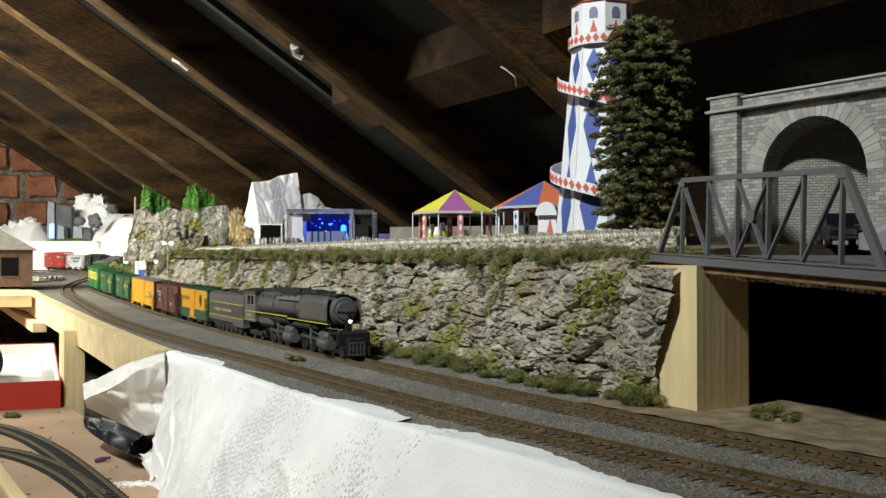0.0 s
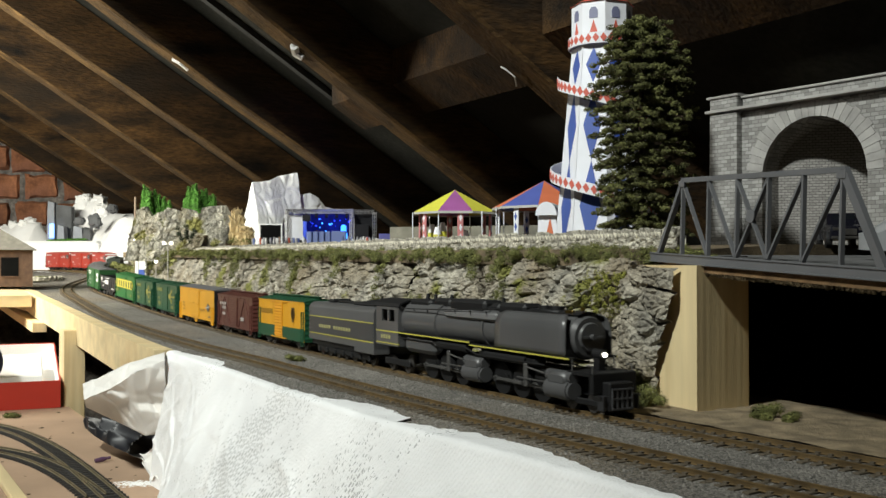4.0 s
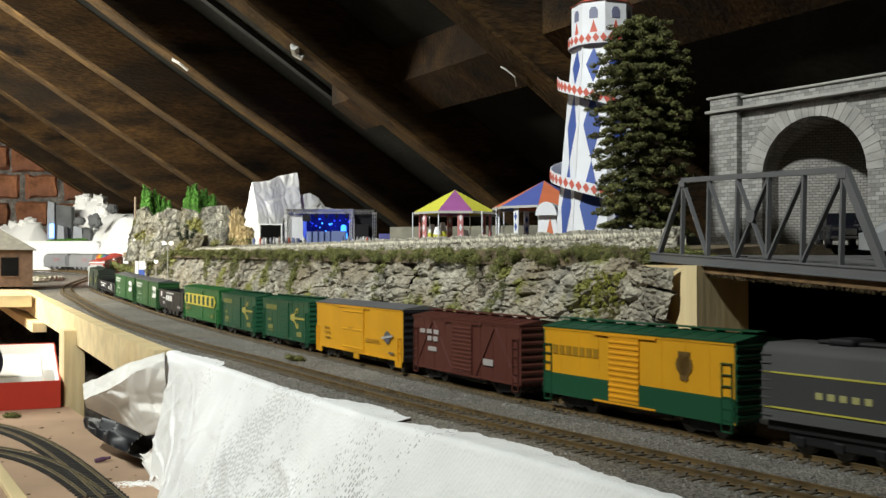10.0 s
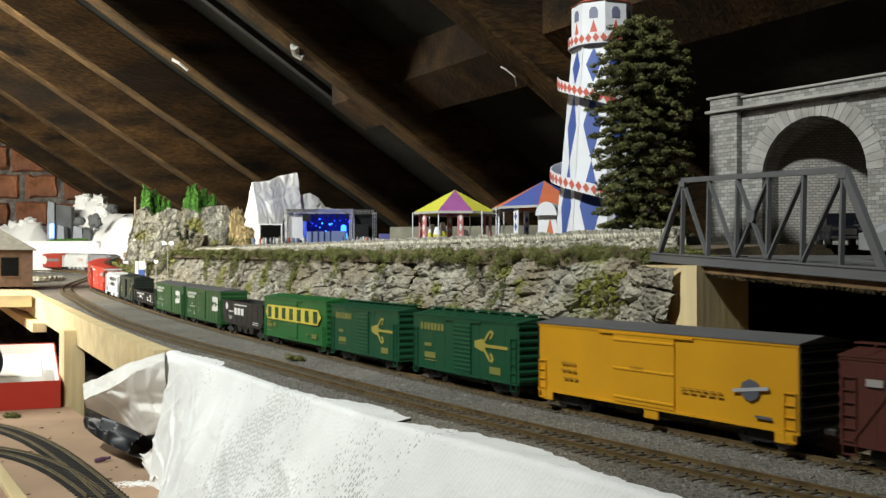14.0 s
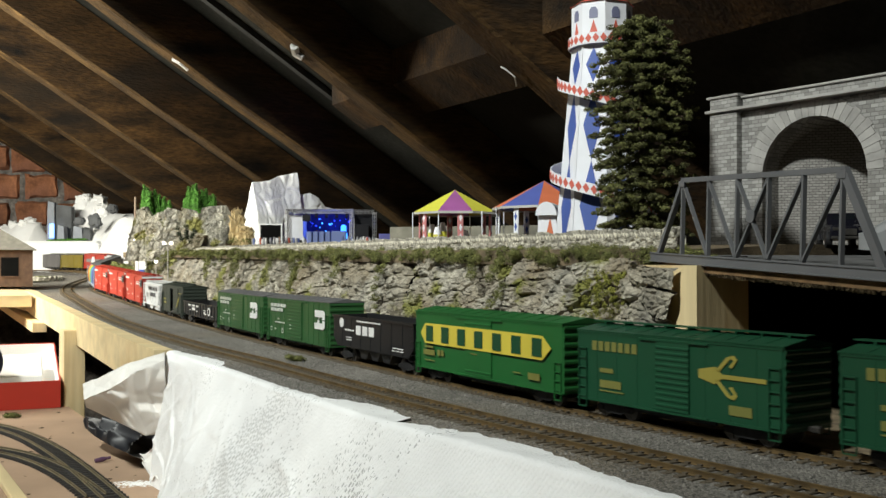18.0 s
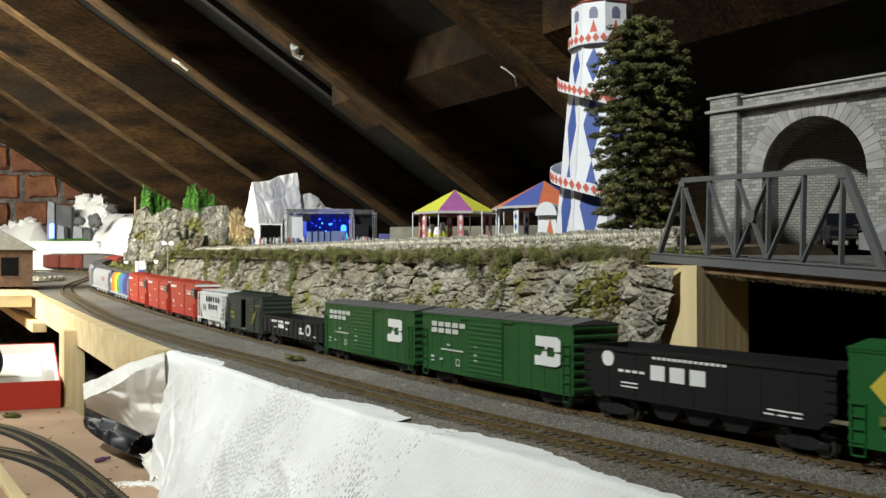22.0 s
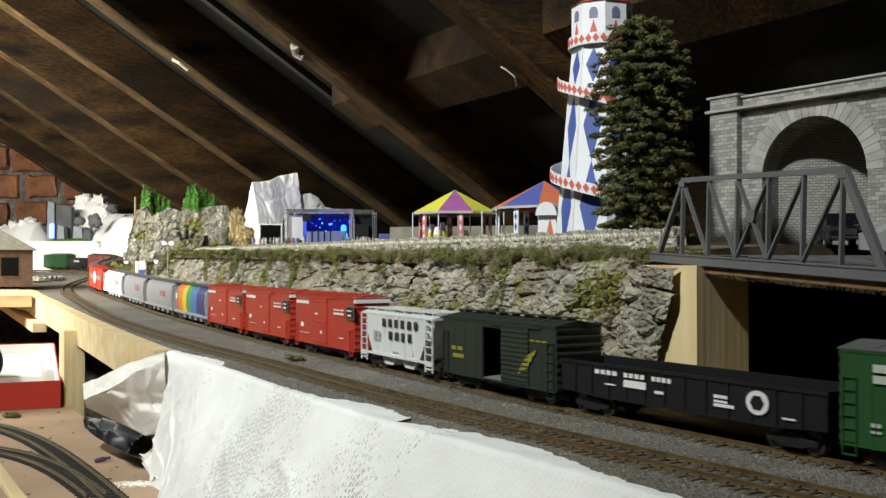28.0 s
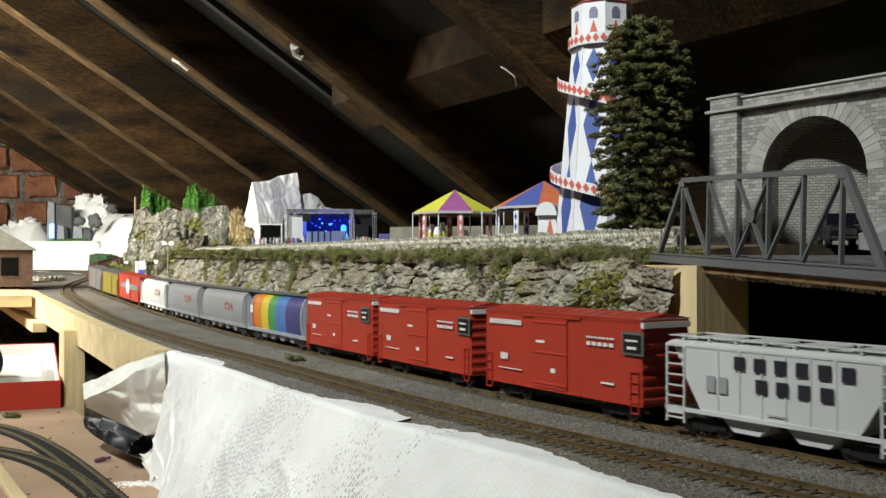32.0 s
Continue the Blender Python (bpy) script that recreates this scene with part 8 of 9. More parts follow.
tagged(cloud("grass_patch", gp, bright_leaf, 90, 0.0030, seed=82), "patch of bright green grass on the hillside", "grass", kind="stuff")

# ---- house, stone ring on the near side of the curve ----
hp = Vector((-0.8747, 2.0500, 0.0399))
hz = 0.031
hs = thing("card_house", pose(hp.x, hp.y, hz, 0, 0, 24), "brown card house with grey hipped roof", "house")
brown_card = material("brown_brick_card", (0.10, 0.055, 0.032), 0.85, var=0.2, scale=90, fine=900, bump=0.3)
M().box(-0.19, 0, 0, 0.11, 0, 0.078).ob("house_wall", brown_card, hs)
rf_ = M()
rf_.v = [(-0.20, -0.010, 0.078), (0.008, -0.010, 0.078), (0.008, 0.118, 0.078), (-0.20, 0.118, 0.078), (-0.13, 0.054, 0.130), (-0.075, 0.054, 0.130)]
rf_.f = [(0, 1, 5, 4), (1, 2, 5), (2, 3, 4, 5), (3, 0, 4), (3, 2, 1, 0)]
rf_.ob("house_roof", material("grey_slate_card", (0.15, 0.14, 0.115), 0.85, var=0.15, scale=90, fine=900, bump=0.3), hs)
for x in (-0.062, -0.125):
    wd = M().box(x, x + 0.034, -0.0012, 0.001, 0.022, 0.062)
    wo = wd.ob("house_window", shade_black, hs)
    M().box(x - 0.002, x + 0.036, -0.0024, -0.0012, 0.020, 0.0225).ob("sill", brown_card, wo)
shelf = M()
for i in range(31):
    s = -2.5 + 0.95 * i / 30
    for o_, h in ((edge(s) - 0.02, -0.0005), (edge(s) - 0.35, -0.0005), (edge(s) - 0.35, -0.022), (edge(s) - 0.02, -0.022)):
        shelf.v.append(tuple(line(s, o_, h)))
for i in range(30):
    for j in range(4):
        shelf.f.append((4 * i + j, 4 * i + (j + 1) % 4, 4 * i + 4 + (j + 1) % 4, 4 * i + 4 + j))
shelf.f += [(0, 1, 2, 3), (123, 122, 121, 120)]
tagged(shelf.ob("side_board", ply), kind="structure")
rc = line(-2.06, -0.155)
ring = thing("stone_ring", pose(rc.x, rc.y, rc.z - 0.0035, 0, 0, heading(-2.06)), "low oval ring of pale stones with grass", "stone ring")
for k in range(22):
    a = 2 * math.pi * k / 22
    sb = M().box(-0.0075, 0.0075, -0.004, 0.004, 0, 0.0105 + 0.001 * math.sin(k * 5), 0.0015)
    sb.ob("ring_stone", wallstone, ring, at=pose(0.085 * math.cos(a), 0.036 * math.sin(a), 0, 0, 0, math.degrees(math.atan2(0.036 * math.cos(a), -0.085 * math.sin(a)))))
cloud("grass", [(0.07 * math.cos(k * 2.4) * (k / 14) ** 0.5, 0.026 * math.sin(k * 2.4) * (k / 14) ** 0.5, 0.004, 0.011, 0.6) for k in range(14)], mossy, 110, 0.0022, ring, seed=90)

# ---- bricks of the far gable ----
brick_m = material("orange_red_brick", (0.33, 0.135, 0.065), 0.9, var=0.4, scale=26, fine=160, bump=0.6, dist=0.003, dirt=(0.20, 0.09, 0.06), dirt_amount=0.4, obj=0.35)
bms = []
for k in range(7):
    # a chipped stock brick: its face and edges broken unevenly
    m = M()
    n_ = 9

    def chip(u, v, k=k):
        x, z = (u - 0.5) * 0.121, (v - 0.5) * 0.091
        e_ = min(0.5 - abs(u - 0.5), (0.5 - abs(v - 0.5)) * 0.7) * 2
        q = Vector((x * 45, z * 45, k * 3.1))
        y = -0.012 + 0.016 * max(0, 1 - e_ * 7) ** 2 - 0.004 * noise.noise(q * 0.6) - 0.002 * noise.noise(q * 2)
        return (x + 0.008 * noise.noise(q * 0.5 + Vector((0, 5, 0))), y, z + 0.008 * noise.noise(q * 0.5 + Vector((7, 0, 0))))
    m.grid(chip, n_, n_)
    rim_ = [j for j in range(n_ + 1)] + [i * (n_ + 1) + n_ for i in range(1, n_ + 1)] + [n_ * (n_ + 1) + j for j in range(n_ - 1, -1, -1)] + [i * (n_ + 1) for i in range(n_ - 1, 0, -1)]
    base_ = len(m.v)
    m.v += [(m.v[j][0], 0.02, m.v[j][2]) for j in rim_]
    for q_ in range(len(rim_)):
        m.f.append((rim_[q_], rim_[(q_ + 1) % len(rim_)], base_ + (q_ + 1) % len(rim_), base_ + q_))
    bms.append(m.mesh("brick", brick_m, smooth=True))
rb2 = random.Random(4)
for r_ in range(9):
    z = 0.055 + 0.1025 * r_
    for c_ in range(9):
        a = 0.134 * c_ + (0.026 if r_ % 2 else -0.009) + rb2.uniform(-0.005, 0.005)
        if z > roof_z(a) + 0.05:
            continue
        shared("brick", bms[rb2.randrange(7)], gable_ob, pose(a, GB - 0.002, z + rb2.uniform(-0.004, 0.004), rb2.uniform(-3, 3), rb2.uniform(-3, 3), rb2.uniform(-4, 4)))


# ---- gauze cloth over the board's edge ----
gauze = material("white_plaster_gauze", (0.86, 0.865, 0.865), 0.92, var=0.05, scale=22, fine=1500, bump=0.45, dist=0.0006, dirt=(0.72, 0.725, 0.73), dirt_amount=0.4)


def open_weave(m):
    """Rows of small slits where the gauze is not filled with plaster."""
    n, l = m.node_tree.nodes, m.node_tree.links
    out = n["Material Output"]
    bs = n["Principled BSDF"]
    uv = n.new("ShaderNodeUVMap")
    uv.uv_map = "weave"
    mp = n.new("ShaderNodeMapping")
    mp.inputs["Rotation"].default_value = (0, 0, radians(66))
    l.new(uv.outputs[0], mp.inputs[0])
    br = n.new("ShaderNodeTexBrick")
    for k, v in (("Scale", 1.0), ("Brick Width", 0.0046), ("Row Height", 0.0025), ("Mortar Size", 0.00092), ("Mortar Smooth", 0.6)):
        br.inputs[k].default_value = v
    l.new(mp.outputs[0], br.inputs["Vector"])
    pn = n.new("ShaderNodeTexNoise")
    pn.inputs["Scale"].default_value, pn.inputs["Detail"].default_value = 11, 3
    l.new(uv.outputs[0], pn.inputs["Vector"])
    pn2 = n.new("ShaderNodeTexNoise")
    pn2.inputs["Scale"].default_value, pn2.inputs["Detail"].default_value = 380, 1
    l.new(uv.outputs[0], pn2.inputs["Vector"])
    ad = n.new("ShaderNodeMath")
    ad.operation = "MULTIPLY_ADD"
    ad.inputs[1].default_value = 0.5
    l.new(pn2.outputs["Fac"], ad.inputs[0])
    l.new(pn.outputs["Fac"], ad.inputs[2])
    # the plaster lies thinnest about the cloth's middle
    su = n.new("ShaderNodeSeparateXYZ")
    l.new(uv.outputs[0], su.inputs[0])
    mid_ = n.new("ShaderNodeMath")
    mid_.operation = "SUBTRACT"
    mid_.inputs[1].default_value = 0.33
    l.new(su.outputs["X"], mid_.inputs[0])
    ab = n.new("ShaderNodeMath")
    ab.operation = "ABSOLUTE"
    l.new(mid_.outputs[0], ab.inputs[0])
    less = n.new("ShaderNodeMath")
    less.operation = "MULTIPLY_ADD"
    less.inputs[1].default_value = -0.75
    l.new(ab.outputs[0], less.inputs[0])
    l.new(ad.outputs[0], less.inputs[2])
    gt = n.new("ShaderNodeMath")
    gt.operation = "GREATER_THAN"
    gt.inputs[1].default_value = 0.755
    l.new(less.outputs[0], gt.inputs[0])
    hole = n.new("ShaderNodeMath")
    hole.operation = "SUBTRACT"
    hole.inputs[0].default_value = 1.0
    l.new(br.outputs["Fac"], hole.inputs[1])
    both = n.new("ShaderNodeMath")
    both.operation = "MULTIPLY"
    l.new(hole.outputs[0], both.inputs[0])
    l.new(gt.outputs[0], both.inputs[1])
    thin = n.new("ShaderNodeMath")
    thin.operation = "MULTIPLY"
    thin.inputs[1].default_value = 0.45
    l.new(both.outputs[0], thin.inputs[0])
    both = thin
    bp = n["Bump"]
    hs = n.new("ShaderNodeMath")
    hs.operation = "ADD"
    l.new(bp.inputs["Height"].links[0].from_socket, hs.inputs[0])
    l.new(br.outputs["Fac"], hs.inputs[1])
    l.new(hs.outputs[0], bp.inputs["Height"])
    tr = n.new("ShaderNodeBsdfTransparent")
    mx = n.new("ShaderNodeMixShader")
    l.new(both.outputs[0], mx.inputs[0])
    l.new(bs.outputs[0], mx.inputs[1])
    l.new(tr.outputs[0], mx.inputs[2])
    l.new(mx.outputs[0], out.inputs[0])


open_weave(gauze)
# outline of the cloth's upper edge on the board, as an offset from the board's rim
RIM_S = [-0.505, -0.456, -0.40, -0.366, -0.345, -0.332, -0.318, -0.258, -0.166, -0.102, -0.068, -0.042, -0.02, -0.006, 0.0, 0.028, 0.054, 0.09, 0.12, 0.15, 0.2, 0.8]
RIM_O = [0.008, 0.0065, 0.012, 0.0147, 0.013, 0.010, 0.003, 0.0036, 0.0030, 0.0047, 0.0175, 0.0197, 0.0158, 0.0150, 0.0025, 0.012, 0.0167, 0.0171, 0.012, 0.0045, 0.004, 0.004]
cl = M()
NS, NV = 520, 150


def drape(u, v):
    s = -0.478 + 0.79 * u
    lap = float(np.interp(s, RIM_S, RIM_O)) + 0.0022 * noise.noise(Vector((s * 130, 1, 2))) + 0.0022 * noise.noise(Vector((s * 420, 4, 2)))
    run = v * 0.26
    if run < lap:
        o = edge(s) + lap - run
        z = line(s).z - 0.0018 + 0.0006 * noise.noise(Vector((s * 90, run * 90, 5)))
    else:
        ph = min(1.0, (run - lap) / 0.0063)
        dn = max(0.0, run - lap - 0.0063)
        o = edge(s) - 0.004 * math.sin(ph * math.pi / 2) - (0.06 + 0.42 * min(1.0, max(0.0, (s + 0.44) / 0.16))) * dn - 0.004 * (1 - math.exp(-dn * 9)) - 0.003 * max(0, 1 - max(0, s + 0.46) / 0.10) * min(1, dn * 400)
        z = line(s).z - 0.0018 - 0.004 * (1 - math.cos(ph * math.pi / 2)) - dn
        w = min(1, dn * 25)
        for sc, zc, cs in ((-0.331, None, 0.0020), (None, -0.062, 0.0016), (-0.272, None, 0.0014), (None, -0.118, 0.0012), (0.01, None, 0.0014)):
            d_ = (s - sc + 0.05 * (z + 0.06) + 0.004 * noise.noise(Vector((z * 40, 3, 3)))) if sc is not None else (z - zc + 0.1 * (s + 0.33) + 0.004 * noise.noise(Vector((s * 30, 5, 5))))
            fade = 1.0 if sc is not None else max(0.0, 1 - abs(s + 0.32) / 0.1)
            o -= w * fade * cs * math.exp(-abs(d_) / 0.0022)
        fold = noise.noise(Vector((s * 15 + z * 9, z * 13, 2.5)))
        o -= w * 0.0020 * max(0.0, 1 - abs(fold) * 9) + w * 0.0012 * max(0.0, 1 - abs(noise.noise(Vector((s * 24, z * 30 - s * 10, 8.5)))) * 9)
        o += w * (0.0035 * noise.noise(Vector((s * 11, z * 7, 1))) + 0.0022 * abs(noise.noise(Vector((s * 26 - z * 14, z * 19, 4)))) + 0.0020 * noise.noise(Vector((s * 38, z * 16, 7))) + 0.0012 * abs(noise.noise(Vector((s * 60 + z * 25, z * 40, 9)))))
    return flat(s, o, z)


cl.grid(drape, NS, NV)
cloth = cl.ob("gauze_cloth", gauze, smooth=True, fix=False)
uvl = cloth.data.uv_layers.new(name="weave")
idx = np.empty(len(cloth.data.loops), dtype=np.int32)
cloth.data.loops.foreach_get("vertex_index", idx)
uvs = np.stack([0.79 * (idx // (NV + 1)) / NS, 0.26 * (idx % (NV + 1)) / NV], 1).astype(np.float32)
uvl.data.foreach_set("uv", uvs.ravel())
tagged(cloth, "white plaster gauze cloth hanging over the board edge", "cloth")
backing = M().grid(lambda u, v: flat(-0.49 + 1.29 * u, edge(-0.49 + 1.29 * u) + 0.004, line(-0.49 + 1.29 * u).z - 0.008 - 0.4 * v), 60, 4)
tagged(backing.ob("board_skirt", material("grey_dust_sheet", (0.12, 0.12, 0.12), 0.9, var=0.2)), kind="structure")

# ---- crumpled paper and black plastic beside the cloth ----
paper = material("crumpled_white_paper", (0.78, 0.76, 0.72), 0.7, var=0.06, scale=20, fine=200, bump=0.2, dist=0.0008)


def crumple(name, corners, nu, nv, amp, seed, mat, label, category, freq=26):
    """A sheet between four corners, folded in flat facets."""
    a, b, c, d = corners
    nrm = (b - a).cross(d - a).normalized()
    m = M()

    def place(u, v):
        p = (a.lerp(b, u)).lerp(d.lerp(c, u), v)
        q = p * freq + Vector((seed, 0, 0))
        dd, _ = noise.voronoi(q)
        edge_k = 1 - 0.6 * abs(2 * v - 1) ** 3
        return p + nrm * amp * ((dd[1] - dd[0]) * 1.3 + 0.8 * noise.noise(q * 0.6)) * edge_k + Vector((0, 0, amp * 0.5 * noise.noise(Vector((u * 3, v * 3, seed)))))
    m.grid(place, nu, nv)
    o = m.ob(name, mat, fix=False, smooth=True)
    sol = o.modifiers.new("thick", "SOLIDIFY")
    sol.thickness = 0.0005
    return tagged(o, label, category)


tops = (Vector((-0.3626, 0.9700, -0.0407)), Vector((-0.3312, 0.9500, -0.0281)), Vector((-0.3025, 0.9300, -0.0144)), Vector((-0.2701, 0.9350, -0.0045)))
folds = (Vector((-0.3478, 0.9350, -0.0527)), Vector((-0.3190, 0.9150, -0.0380)), Vector((-0.2932, 0.9050, -0.0250)), Vector((-0.2643, 0.9150, -0.0138)))
feet = (Vector((-0.3591, 0.9700, -0.0634)), Vector((-0.3244, 0.9550, -0.0740)), Vector((-0.2869, 0.9300, -0.0846)), Vector((-0.2676, 0.9350, -0.0822)))


def along(pts, u):
    k = min(int(u * 3), 2)
    return pts[k].lerp(pts[k + 1], u * 3 - k)


def paper_place(u, v):
    p = along(tops, u).lerp(along(folds, u), v / 0.4) if v < 0.4 else along(folds, u).lerp(along(feet, u), (v - 0.4) / 0.6)
    dd, _ = noise.voronoi(p * 21)
    d2, _ = noise.voronoi(p * 47)
    k = 0.017 * (dd[1] - dd[0]) + 0.008 * (d2[1] - d2[0]) + 0.012 * noise.noise(p * 14)
    return p + Vector((0.25, -0.9, 0.35)) * k * min(1.0, 5 * min(v + 0.12, 1.06 - v))


pm = M().grid(paper_place, 80, 60).ob("paper_sheet", paper, fix=False, smooth=True)
pm.modifiers.new("thick", "SOLIDIFY").thickness = 0.0005
tagged(pm, "crumpled white paper sheet tucked behind the cloth", "paper")
crumple("paper_scrap", [Vector((-0.3062, 0.9600, -0.1057)), Vector((-0.2719, 0.9500, -0.0860)), Vector((-0.2574, 0.9000, -0.1265)), Vector((-0.2815, 0.9200, -0.1194))], 30, 30, 0.018, 8.2, paper, "crumpled scrap of white paper on the board edge", "paper", 34)
crumple("plastic_bag", [Vector((-0.4117, 1.1000, -0.0915)), Vector((-0.3045, 1.0200, -0.0907)), Vector((-0.3068, 0.9800, -0.1183)), Vector((-0.4016, 1.0800, -0.1041))], 50, 30, 0.020, 2.2, material("black_plastic_film", (0.012, 0.013, 0.017), 0.45, var=0.2, scale=30, bump=0.1), "glossy black plastic bag stuffed below the board", "plastic bag", 24)

# ---- leg, bearer and red box under the layout ----
lp = Vector((-0.5594, 1.4200, -0.0634))
leg = M().box(0, 0.030, 0, 0.040, -0.90, -0.018, 0.0008).ob("timber_prop", pine)
leg.matrix_basis = pose(lp.x, lp.y, 0, 0, 0, 31)
tagged(leg, "square pale pine leg under the layout board", "leg")
bp2 = Vector((-0.7472, 1.7500, -0.0452))
br_ = M().box(0, 0.0247, 0, 1.1, 0, 0.0175, 0.0008).ob("timber_bearer", pine)
br_.matrix_basis = pose(bp2.x, bp2.y, bp2.z, 0, 0, 27.9)
tagged(br_, "pale pine bearer beam under the side board", "bearer")

fr, fl = Vector((-0.5598, 1.4094, -0.1300)), Vector((-0.6336, 1.3775, -0.1300))
bd = (fr - fl).normalized()
bi = Vector((-bd.y, bd.x, 0)) * math.cos(radians(4.6)) + Vector((0, 0, math.sin(radians(4.6))))
bu = bd.cross(bi)
RBM = Matrix(((bd.x, bi.x, bu.x, fr.x), (bd.y, bi.y, bu.y, fr.y), (bd.z, bi.z, bu.z, fr.z + 0.0005), (0, 0, 0, 1)))
red_card = material("red_box_card", (0.48, 0.035, 0.02), 0.45, var=0.06, scale=14, fine=200, bump=0.05)
white_card2 = material("white_box_lining", (0.82, 0.81, 0.79), 0.6, var=0.04, scale=14, fine=200, bump=0.05)
box_ = thing("red_box", RBM, "open red cardboard box with white lining", "box")
BW, BD_, BH, T_ = 0.30, 0.34, 0.040, 0.002
for nm, b_, mat in (("front_side", (-BW, 0, 0, T_, 0, BH), red_card), ("back_side", (-BW, 0, BD_ - T_, BD_, 0, BH + 0.002), red_card), ("right_side", (-T_, 0, T_, BD_ - T_, 0, BH), red_card), ("left_side", (-BW, -BW + T_, T_, BD_ - T_, 0, BH), red_card), ("bottom", (-BW + T_, -T_, T_, BD_ - T_, 0, T_), white_card2)):
    M().box(*b_).ob(nm, mat, box_)
for b_ in ((-BW + T_, -T_, T_, T_ + 0.0012, T_, BH - 0.001), (-BW + T_, -T_, BD_ - T_ - 0.0012, BD_ - T_, T_, BH + 0.001), (-T_ - 0.0012, -T_, T_ + 0.0012, BD_ - T_ - 0.0012, T_, BH - 0.001)):
    M().box(*b_).ob("lining", white_card2, box_)
M().box(-0.26, -0.022, 0.10, 0.30, T_, 0.030, 0.002).ob("tray", white_card2, box_, "white moulded tray insert")
roll = M().cyl((0, 0, 0), (0, 0.10, 0), 0.034, 28).cyl((0, -0.002, 0), (0, 0.0, 0), 0.018, 20).ob("dark_roll", plastic("navy_roll", (0.012, 0.014, 0.03), 0.35))
roll.matrix_basis = RBM @ pose(-0.110, 0.02, 0.066, 0, 0, 12)
tagged(roll, "dark navy roll lying in the red box", "roll")

# ---- loose track on the lower board ----
dull_rail = material("dull_brass_rail", (0.26, 0.22, 0.14), 0.45, metal=0.6, var=0.2, scale=80)
black_tie = material("black_sleepers", (0.028, 0.027, 0.026), 0.7, var=0.2, scale=80)


def bezier(p0, p1, p2, p3, t):
    u = 1 - t
    return p0 * u ** 3 + p1 * (3 * u * u * t) + p2 * (3 * u * t * t) + p3 * t ** 3


def loose_track(ctrl, label):
    tr = thing("loose_track", Matrix.Identity(4), label, "railway track", "loose tracks on the lower board")
    n_ = 60

    def frame_at(t):
        p = bezier(*ctrl, t)
        q = bezier(*ctrl, min(1, t + 0.01)) - bezier(*ctrl, max(0, t - 0.01))
        q.z = 0
        q.normalize()
        return p, Vector((-q.y, q.x, 0)), math.degrees(math.atan2(q.y, q.x))
    for side in (-0.0085, 0.0085):
        def place(u, side=side):
            p, a, _ = frame_at(u)
            return p + a * side, a
        sweep("rail", place, RAIL, n_, dull_rail, tr)
    length = sum((bezier(*ctrl, (k + 1) / 40) - bezier(*ctrl, k / 40)).length for k in range(40))
    sm = M().box(-0.0015, 0.0015, -0.0145, 0.0145, -0.0050, -0.0024, 0.0003).mesh("sleeper", black_tie)
    for k in range(int(length / 0.0068)):
        p, a, h_ = frame_at((k + 0.5) * 0.0068 / length)
        shared("sleeper", sm, tr, pose(p.x, p.y, p.z, 0, 0, h_))
    return tr


LZ = 0.005
up = Vector((0, 0, LZ))
loose_track([Vector((-0.6845, 1.2630, -0.1300)) + up, Vector((-0.5725, 1.2944, -0.1300)) + up, Vector((-0.4580, 1.1335, -0.1300)) + up, Vector((-0.2279, 0.7498, -0.1300)) + up], "loose black-sleepered curved track on the lower board")
loose_track([Vector((-0.5881, 1.1094, -0.1300)) + up, Vector((-0.4910, 1.0961, -0.1300)) + up, Vector((-0.4219, 1.0369, -0.1300)) + up, Vector((-0.3135, 0.8712, -0.1300)) + up], "loose black-sleepered diverging track on the lower board")
pk = M()
a_, b_ = Vector((-0.4532, 0.9786, -0.1300)), Vector((-0.3581, 0.8260, -0.1300))
dv = (b_ - a_).normalized()
pk.box(-0.02, 0.4, -0.006, 0.006, 0, 0.006, 0.0008)
o = pk.ob("pale_strip", ply)
o.matrix_basis = pose(a_.x, a_.y, -0.13, 0, 0, math.degrees(math.atan2(dv.y, dv.x)))
tagged(o, "pale wooden strip lying on the lower board", "strip")
fp_ = Vector((-0.3692, 1.0224, -0.1300))
fg = M().cyl((0, 0, 0.003), (0.010, 0, 0.004), 0.0026, 8, 0.0034).cyl((0.010, 0, 0.004), (0.016, 0, 0.0045), 0.0034, 8, 0.0022).cyl((0.017, 0, 0.0045), (0.021, 0, 0.005), 0.0020, 8)
o = fg.ob("figurine", plastic("doll_purple", (0.10, 0.05, 0.10)))
o.matrix_basis = pose(fp_.x, fp_.y, -0.13, 0, 0, 40) @ Matrix.Diagonal((0.8, 0.8, 0.8, 1))
tagged(o, "tiny painted figurine lying beside the loose track", "figurine")
gb = [(*(Vector((-0.5968, 1.3177, -0.1300)) + Vector((0.006 * (k % 3), 0.005 * (k // 3), 0.003))), 0.006, 0.6) for k in range(6)]
tagged(cloud("moss_scrap", gb, mossy, 120, 0.002, seed=97), "scrap of green scatter moss on the lower board", "moss")

# crumbs and plaster dust strewn over the lower board
rc_ = random.Random(31)
crumbs, dust = M(), M()
for k in range(80):
    o_, b_ = rc_.uniform(-0.34, -0.14), rc_.uniform(-0.62, 0.35)
    q = flat(-0.9, 0, 0) + BX * b_ + AX * o_
    r_ = rc_.uniform(0.0004, 0.0013)
    lump(crumbs, (q.x, q.y, LOW + 0.3 * r_), (r_ * rc_.uniform(0.8, 2.6), r_, 0.5 * r_), k * 1.7, 0.9, 2.4, False, 8, 6)
tagged(crumbs.ob("board_crumbs", material("brown_crumbs", (0.13, 0.10, 0.06), 0.95, var=0.5, bump=0, island=0.4), fix=False), "brown crumbs strewn over the lower board", "crumbs", kind="stuff")
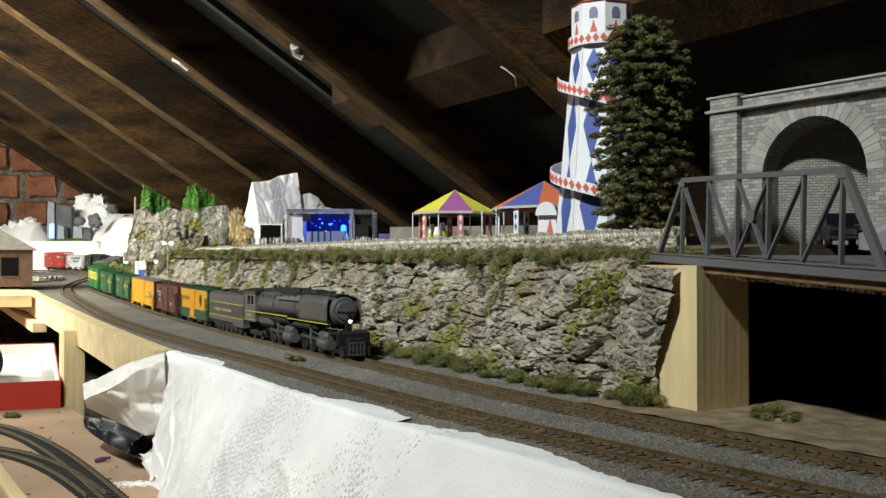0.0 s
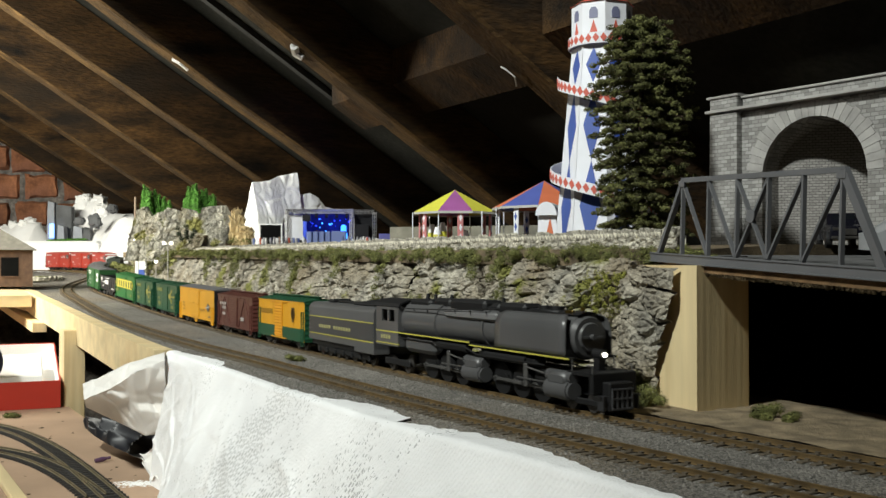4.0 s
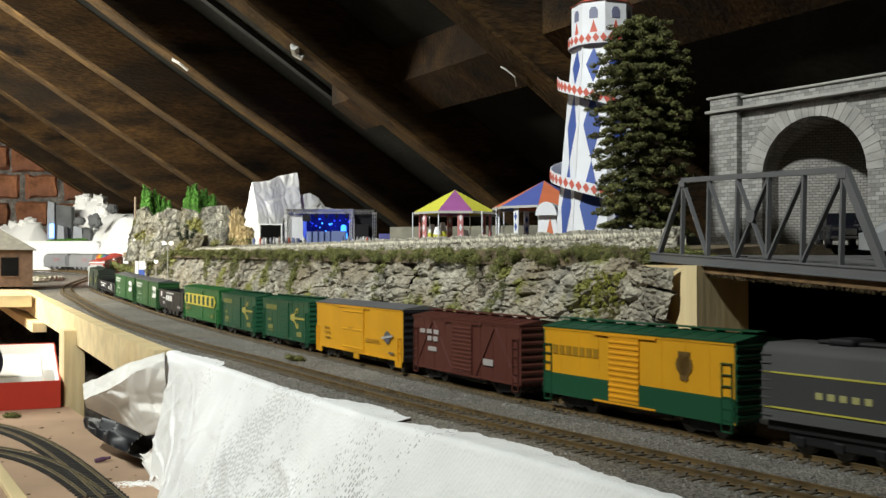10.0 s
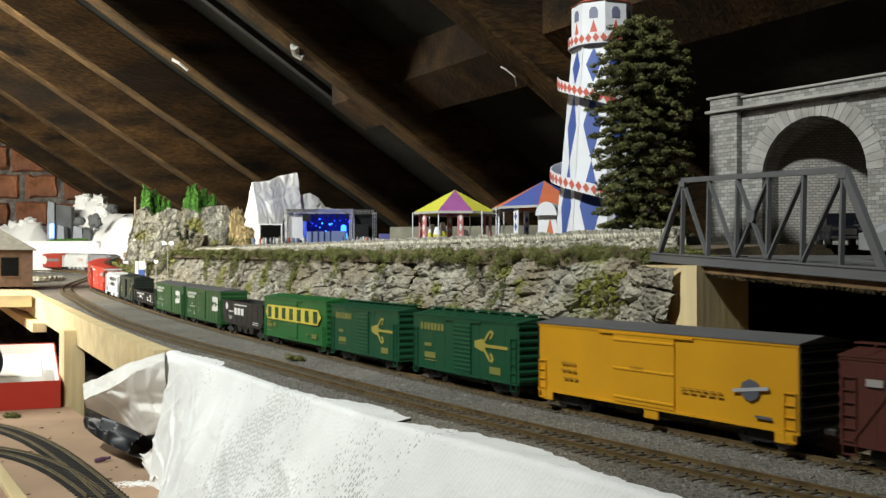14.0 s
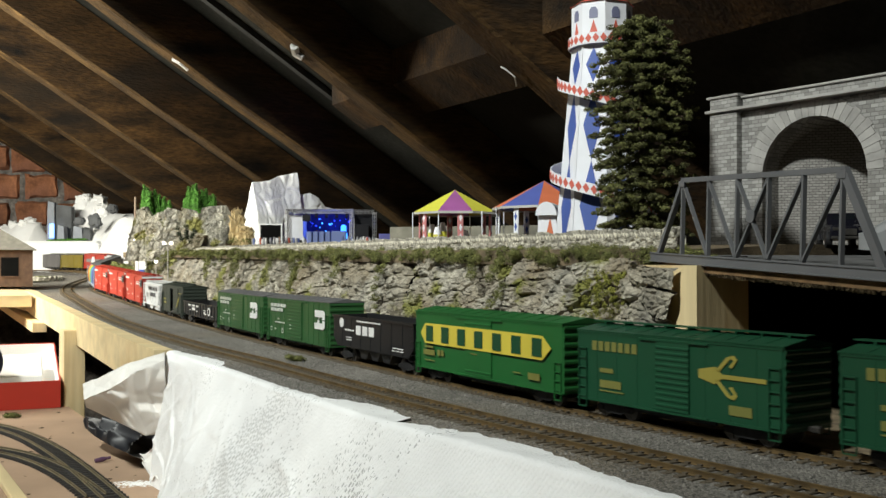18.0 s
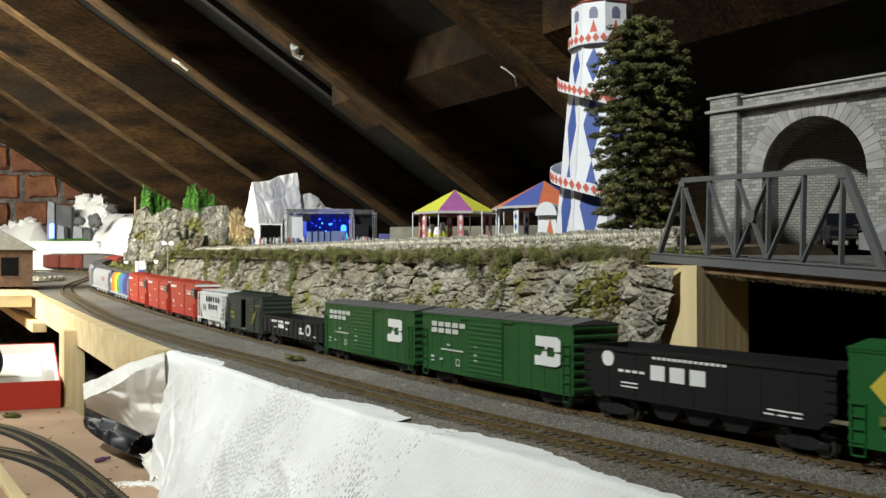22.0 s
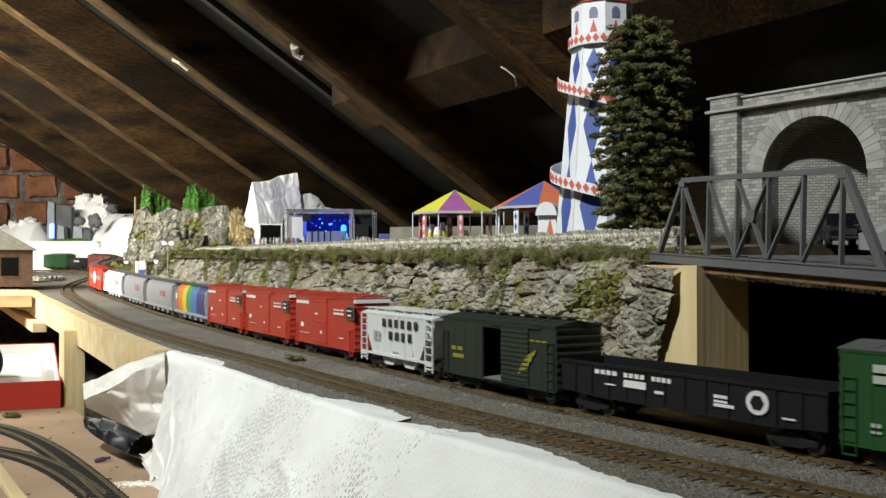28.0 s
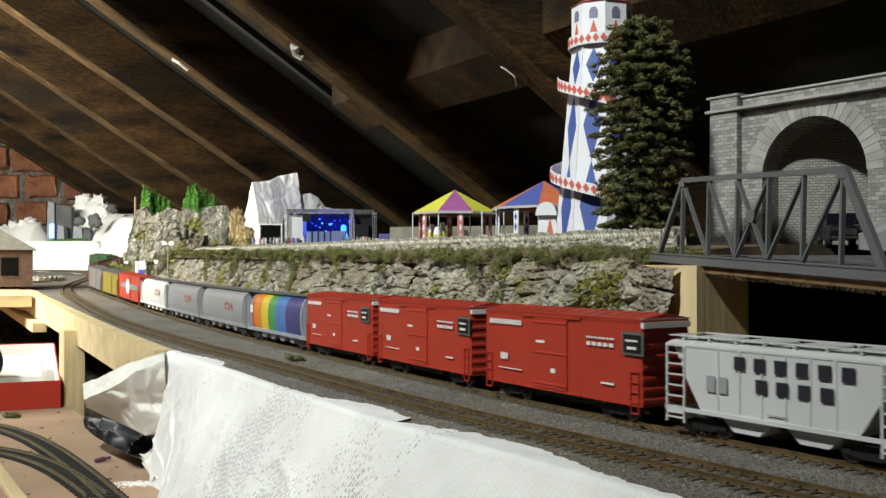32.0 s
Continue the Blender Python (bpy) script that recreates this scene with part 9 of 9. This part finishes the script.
for k in range(420):
    q = Vector((-0.288 + rc_.gauss(0, 0.016), 0.928 + rc_.gauss(0, 0.005), LOW))
    r_ = rc_.uniform(0.0003, 0.0012)
    lump(dust, (q.x, q.y, LOW + 0.1 * r_), (r_ * 1.6, r_, 0.25 * r_), k * 0.9, 0.4, 2.0, False, 6, 4)
tagged(dust.ob("plaster_dust", plaster, fix=False), "white plaster dust spilt on the lower board", "plaster dust", kind="stuff")

# scraps of white tape and string on the rafters
tape = material("white_tape", (0.75, 0.75, 0.74), 0.5, var=0.08)


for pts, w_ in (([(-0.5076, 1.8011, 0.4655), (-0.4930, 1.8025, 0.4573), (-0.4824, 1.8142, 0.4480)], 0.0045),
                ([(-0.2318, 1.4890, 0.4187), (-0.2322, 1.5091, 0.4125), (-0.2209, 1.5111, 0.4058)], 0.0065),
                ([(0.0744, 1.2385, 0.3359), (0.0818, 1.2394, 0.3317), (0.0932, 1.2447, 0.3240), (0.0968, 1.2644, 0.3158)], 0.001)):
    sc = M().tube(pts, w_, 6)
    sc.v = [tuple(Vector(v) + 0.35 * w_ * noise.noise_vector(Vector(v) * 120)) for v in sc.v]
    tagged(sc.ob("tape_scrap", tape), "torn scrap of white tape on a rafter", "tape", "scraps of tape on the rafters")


# ---- what moves: the train along its line, wheels and rods ----
def motions():
    for car, rear, front in TRAIN:
        L = front - rear
        inset = min(0.024, 0.2 * L)
        rows = []
        for k in range(65):
            t = 0.5 * k
            s = SPEED * (t - 14) + rear
            p, q = line(s + inset), line(s + L - inset)
            d = q - p
            flat_len = math.hypot(d.x, d.y)
            o = p - d.normalized() * inset
            rows.append((t, pose(o.x, o.y, o.z, 0, -math.degrees(math.atan2(d.z, flat_len)), math.degrees(math.atan2(d.y, d.x)))))
        walk(car, rows)
    turn = SPEED / DR
    for ob, x in DRIVERS:
        walk(ob, [(0.16 * k, pose(x, 0, DR, 0, math.degrees(turn * 0.16 * k), 0)) for k in range(201)])
    for ob, x, s in RODS:
        rows = []
        for k in range(321):
            t = 0.1 * k
            a = turn * t
            rows.append((t, pose(x + 0.45 * DR * math.sin(a), 0, DR + 0.45 * DR * math.cos(a), 0, 0, 0)))
        walk(ob, rows)
    for ob, (x, z), r in AXLES:
        walk(ob, [(0.08 * k, pose(x, 0, z, 0, math.degrees(SPEED / r * 0.08 * k), 0)) for k in range(401)])


motions()
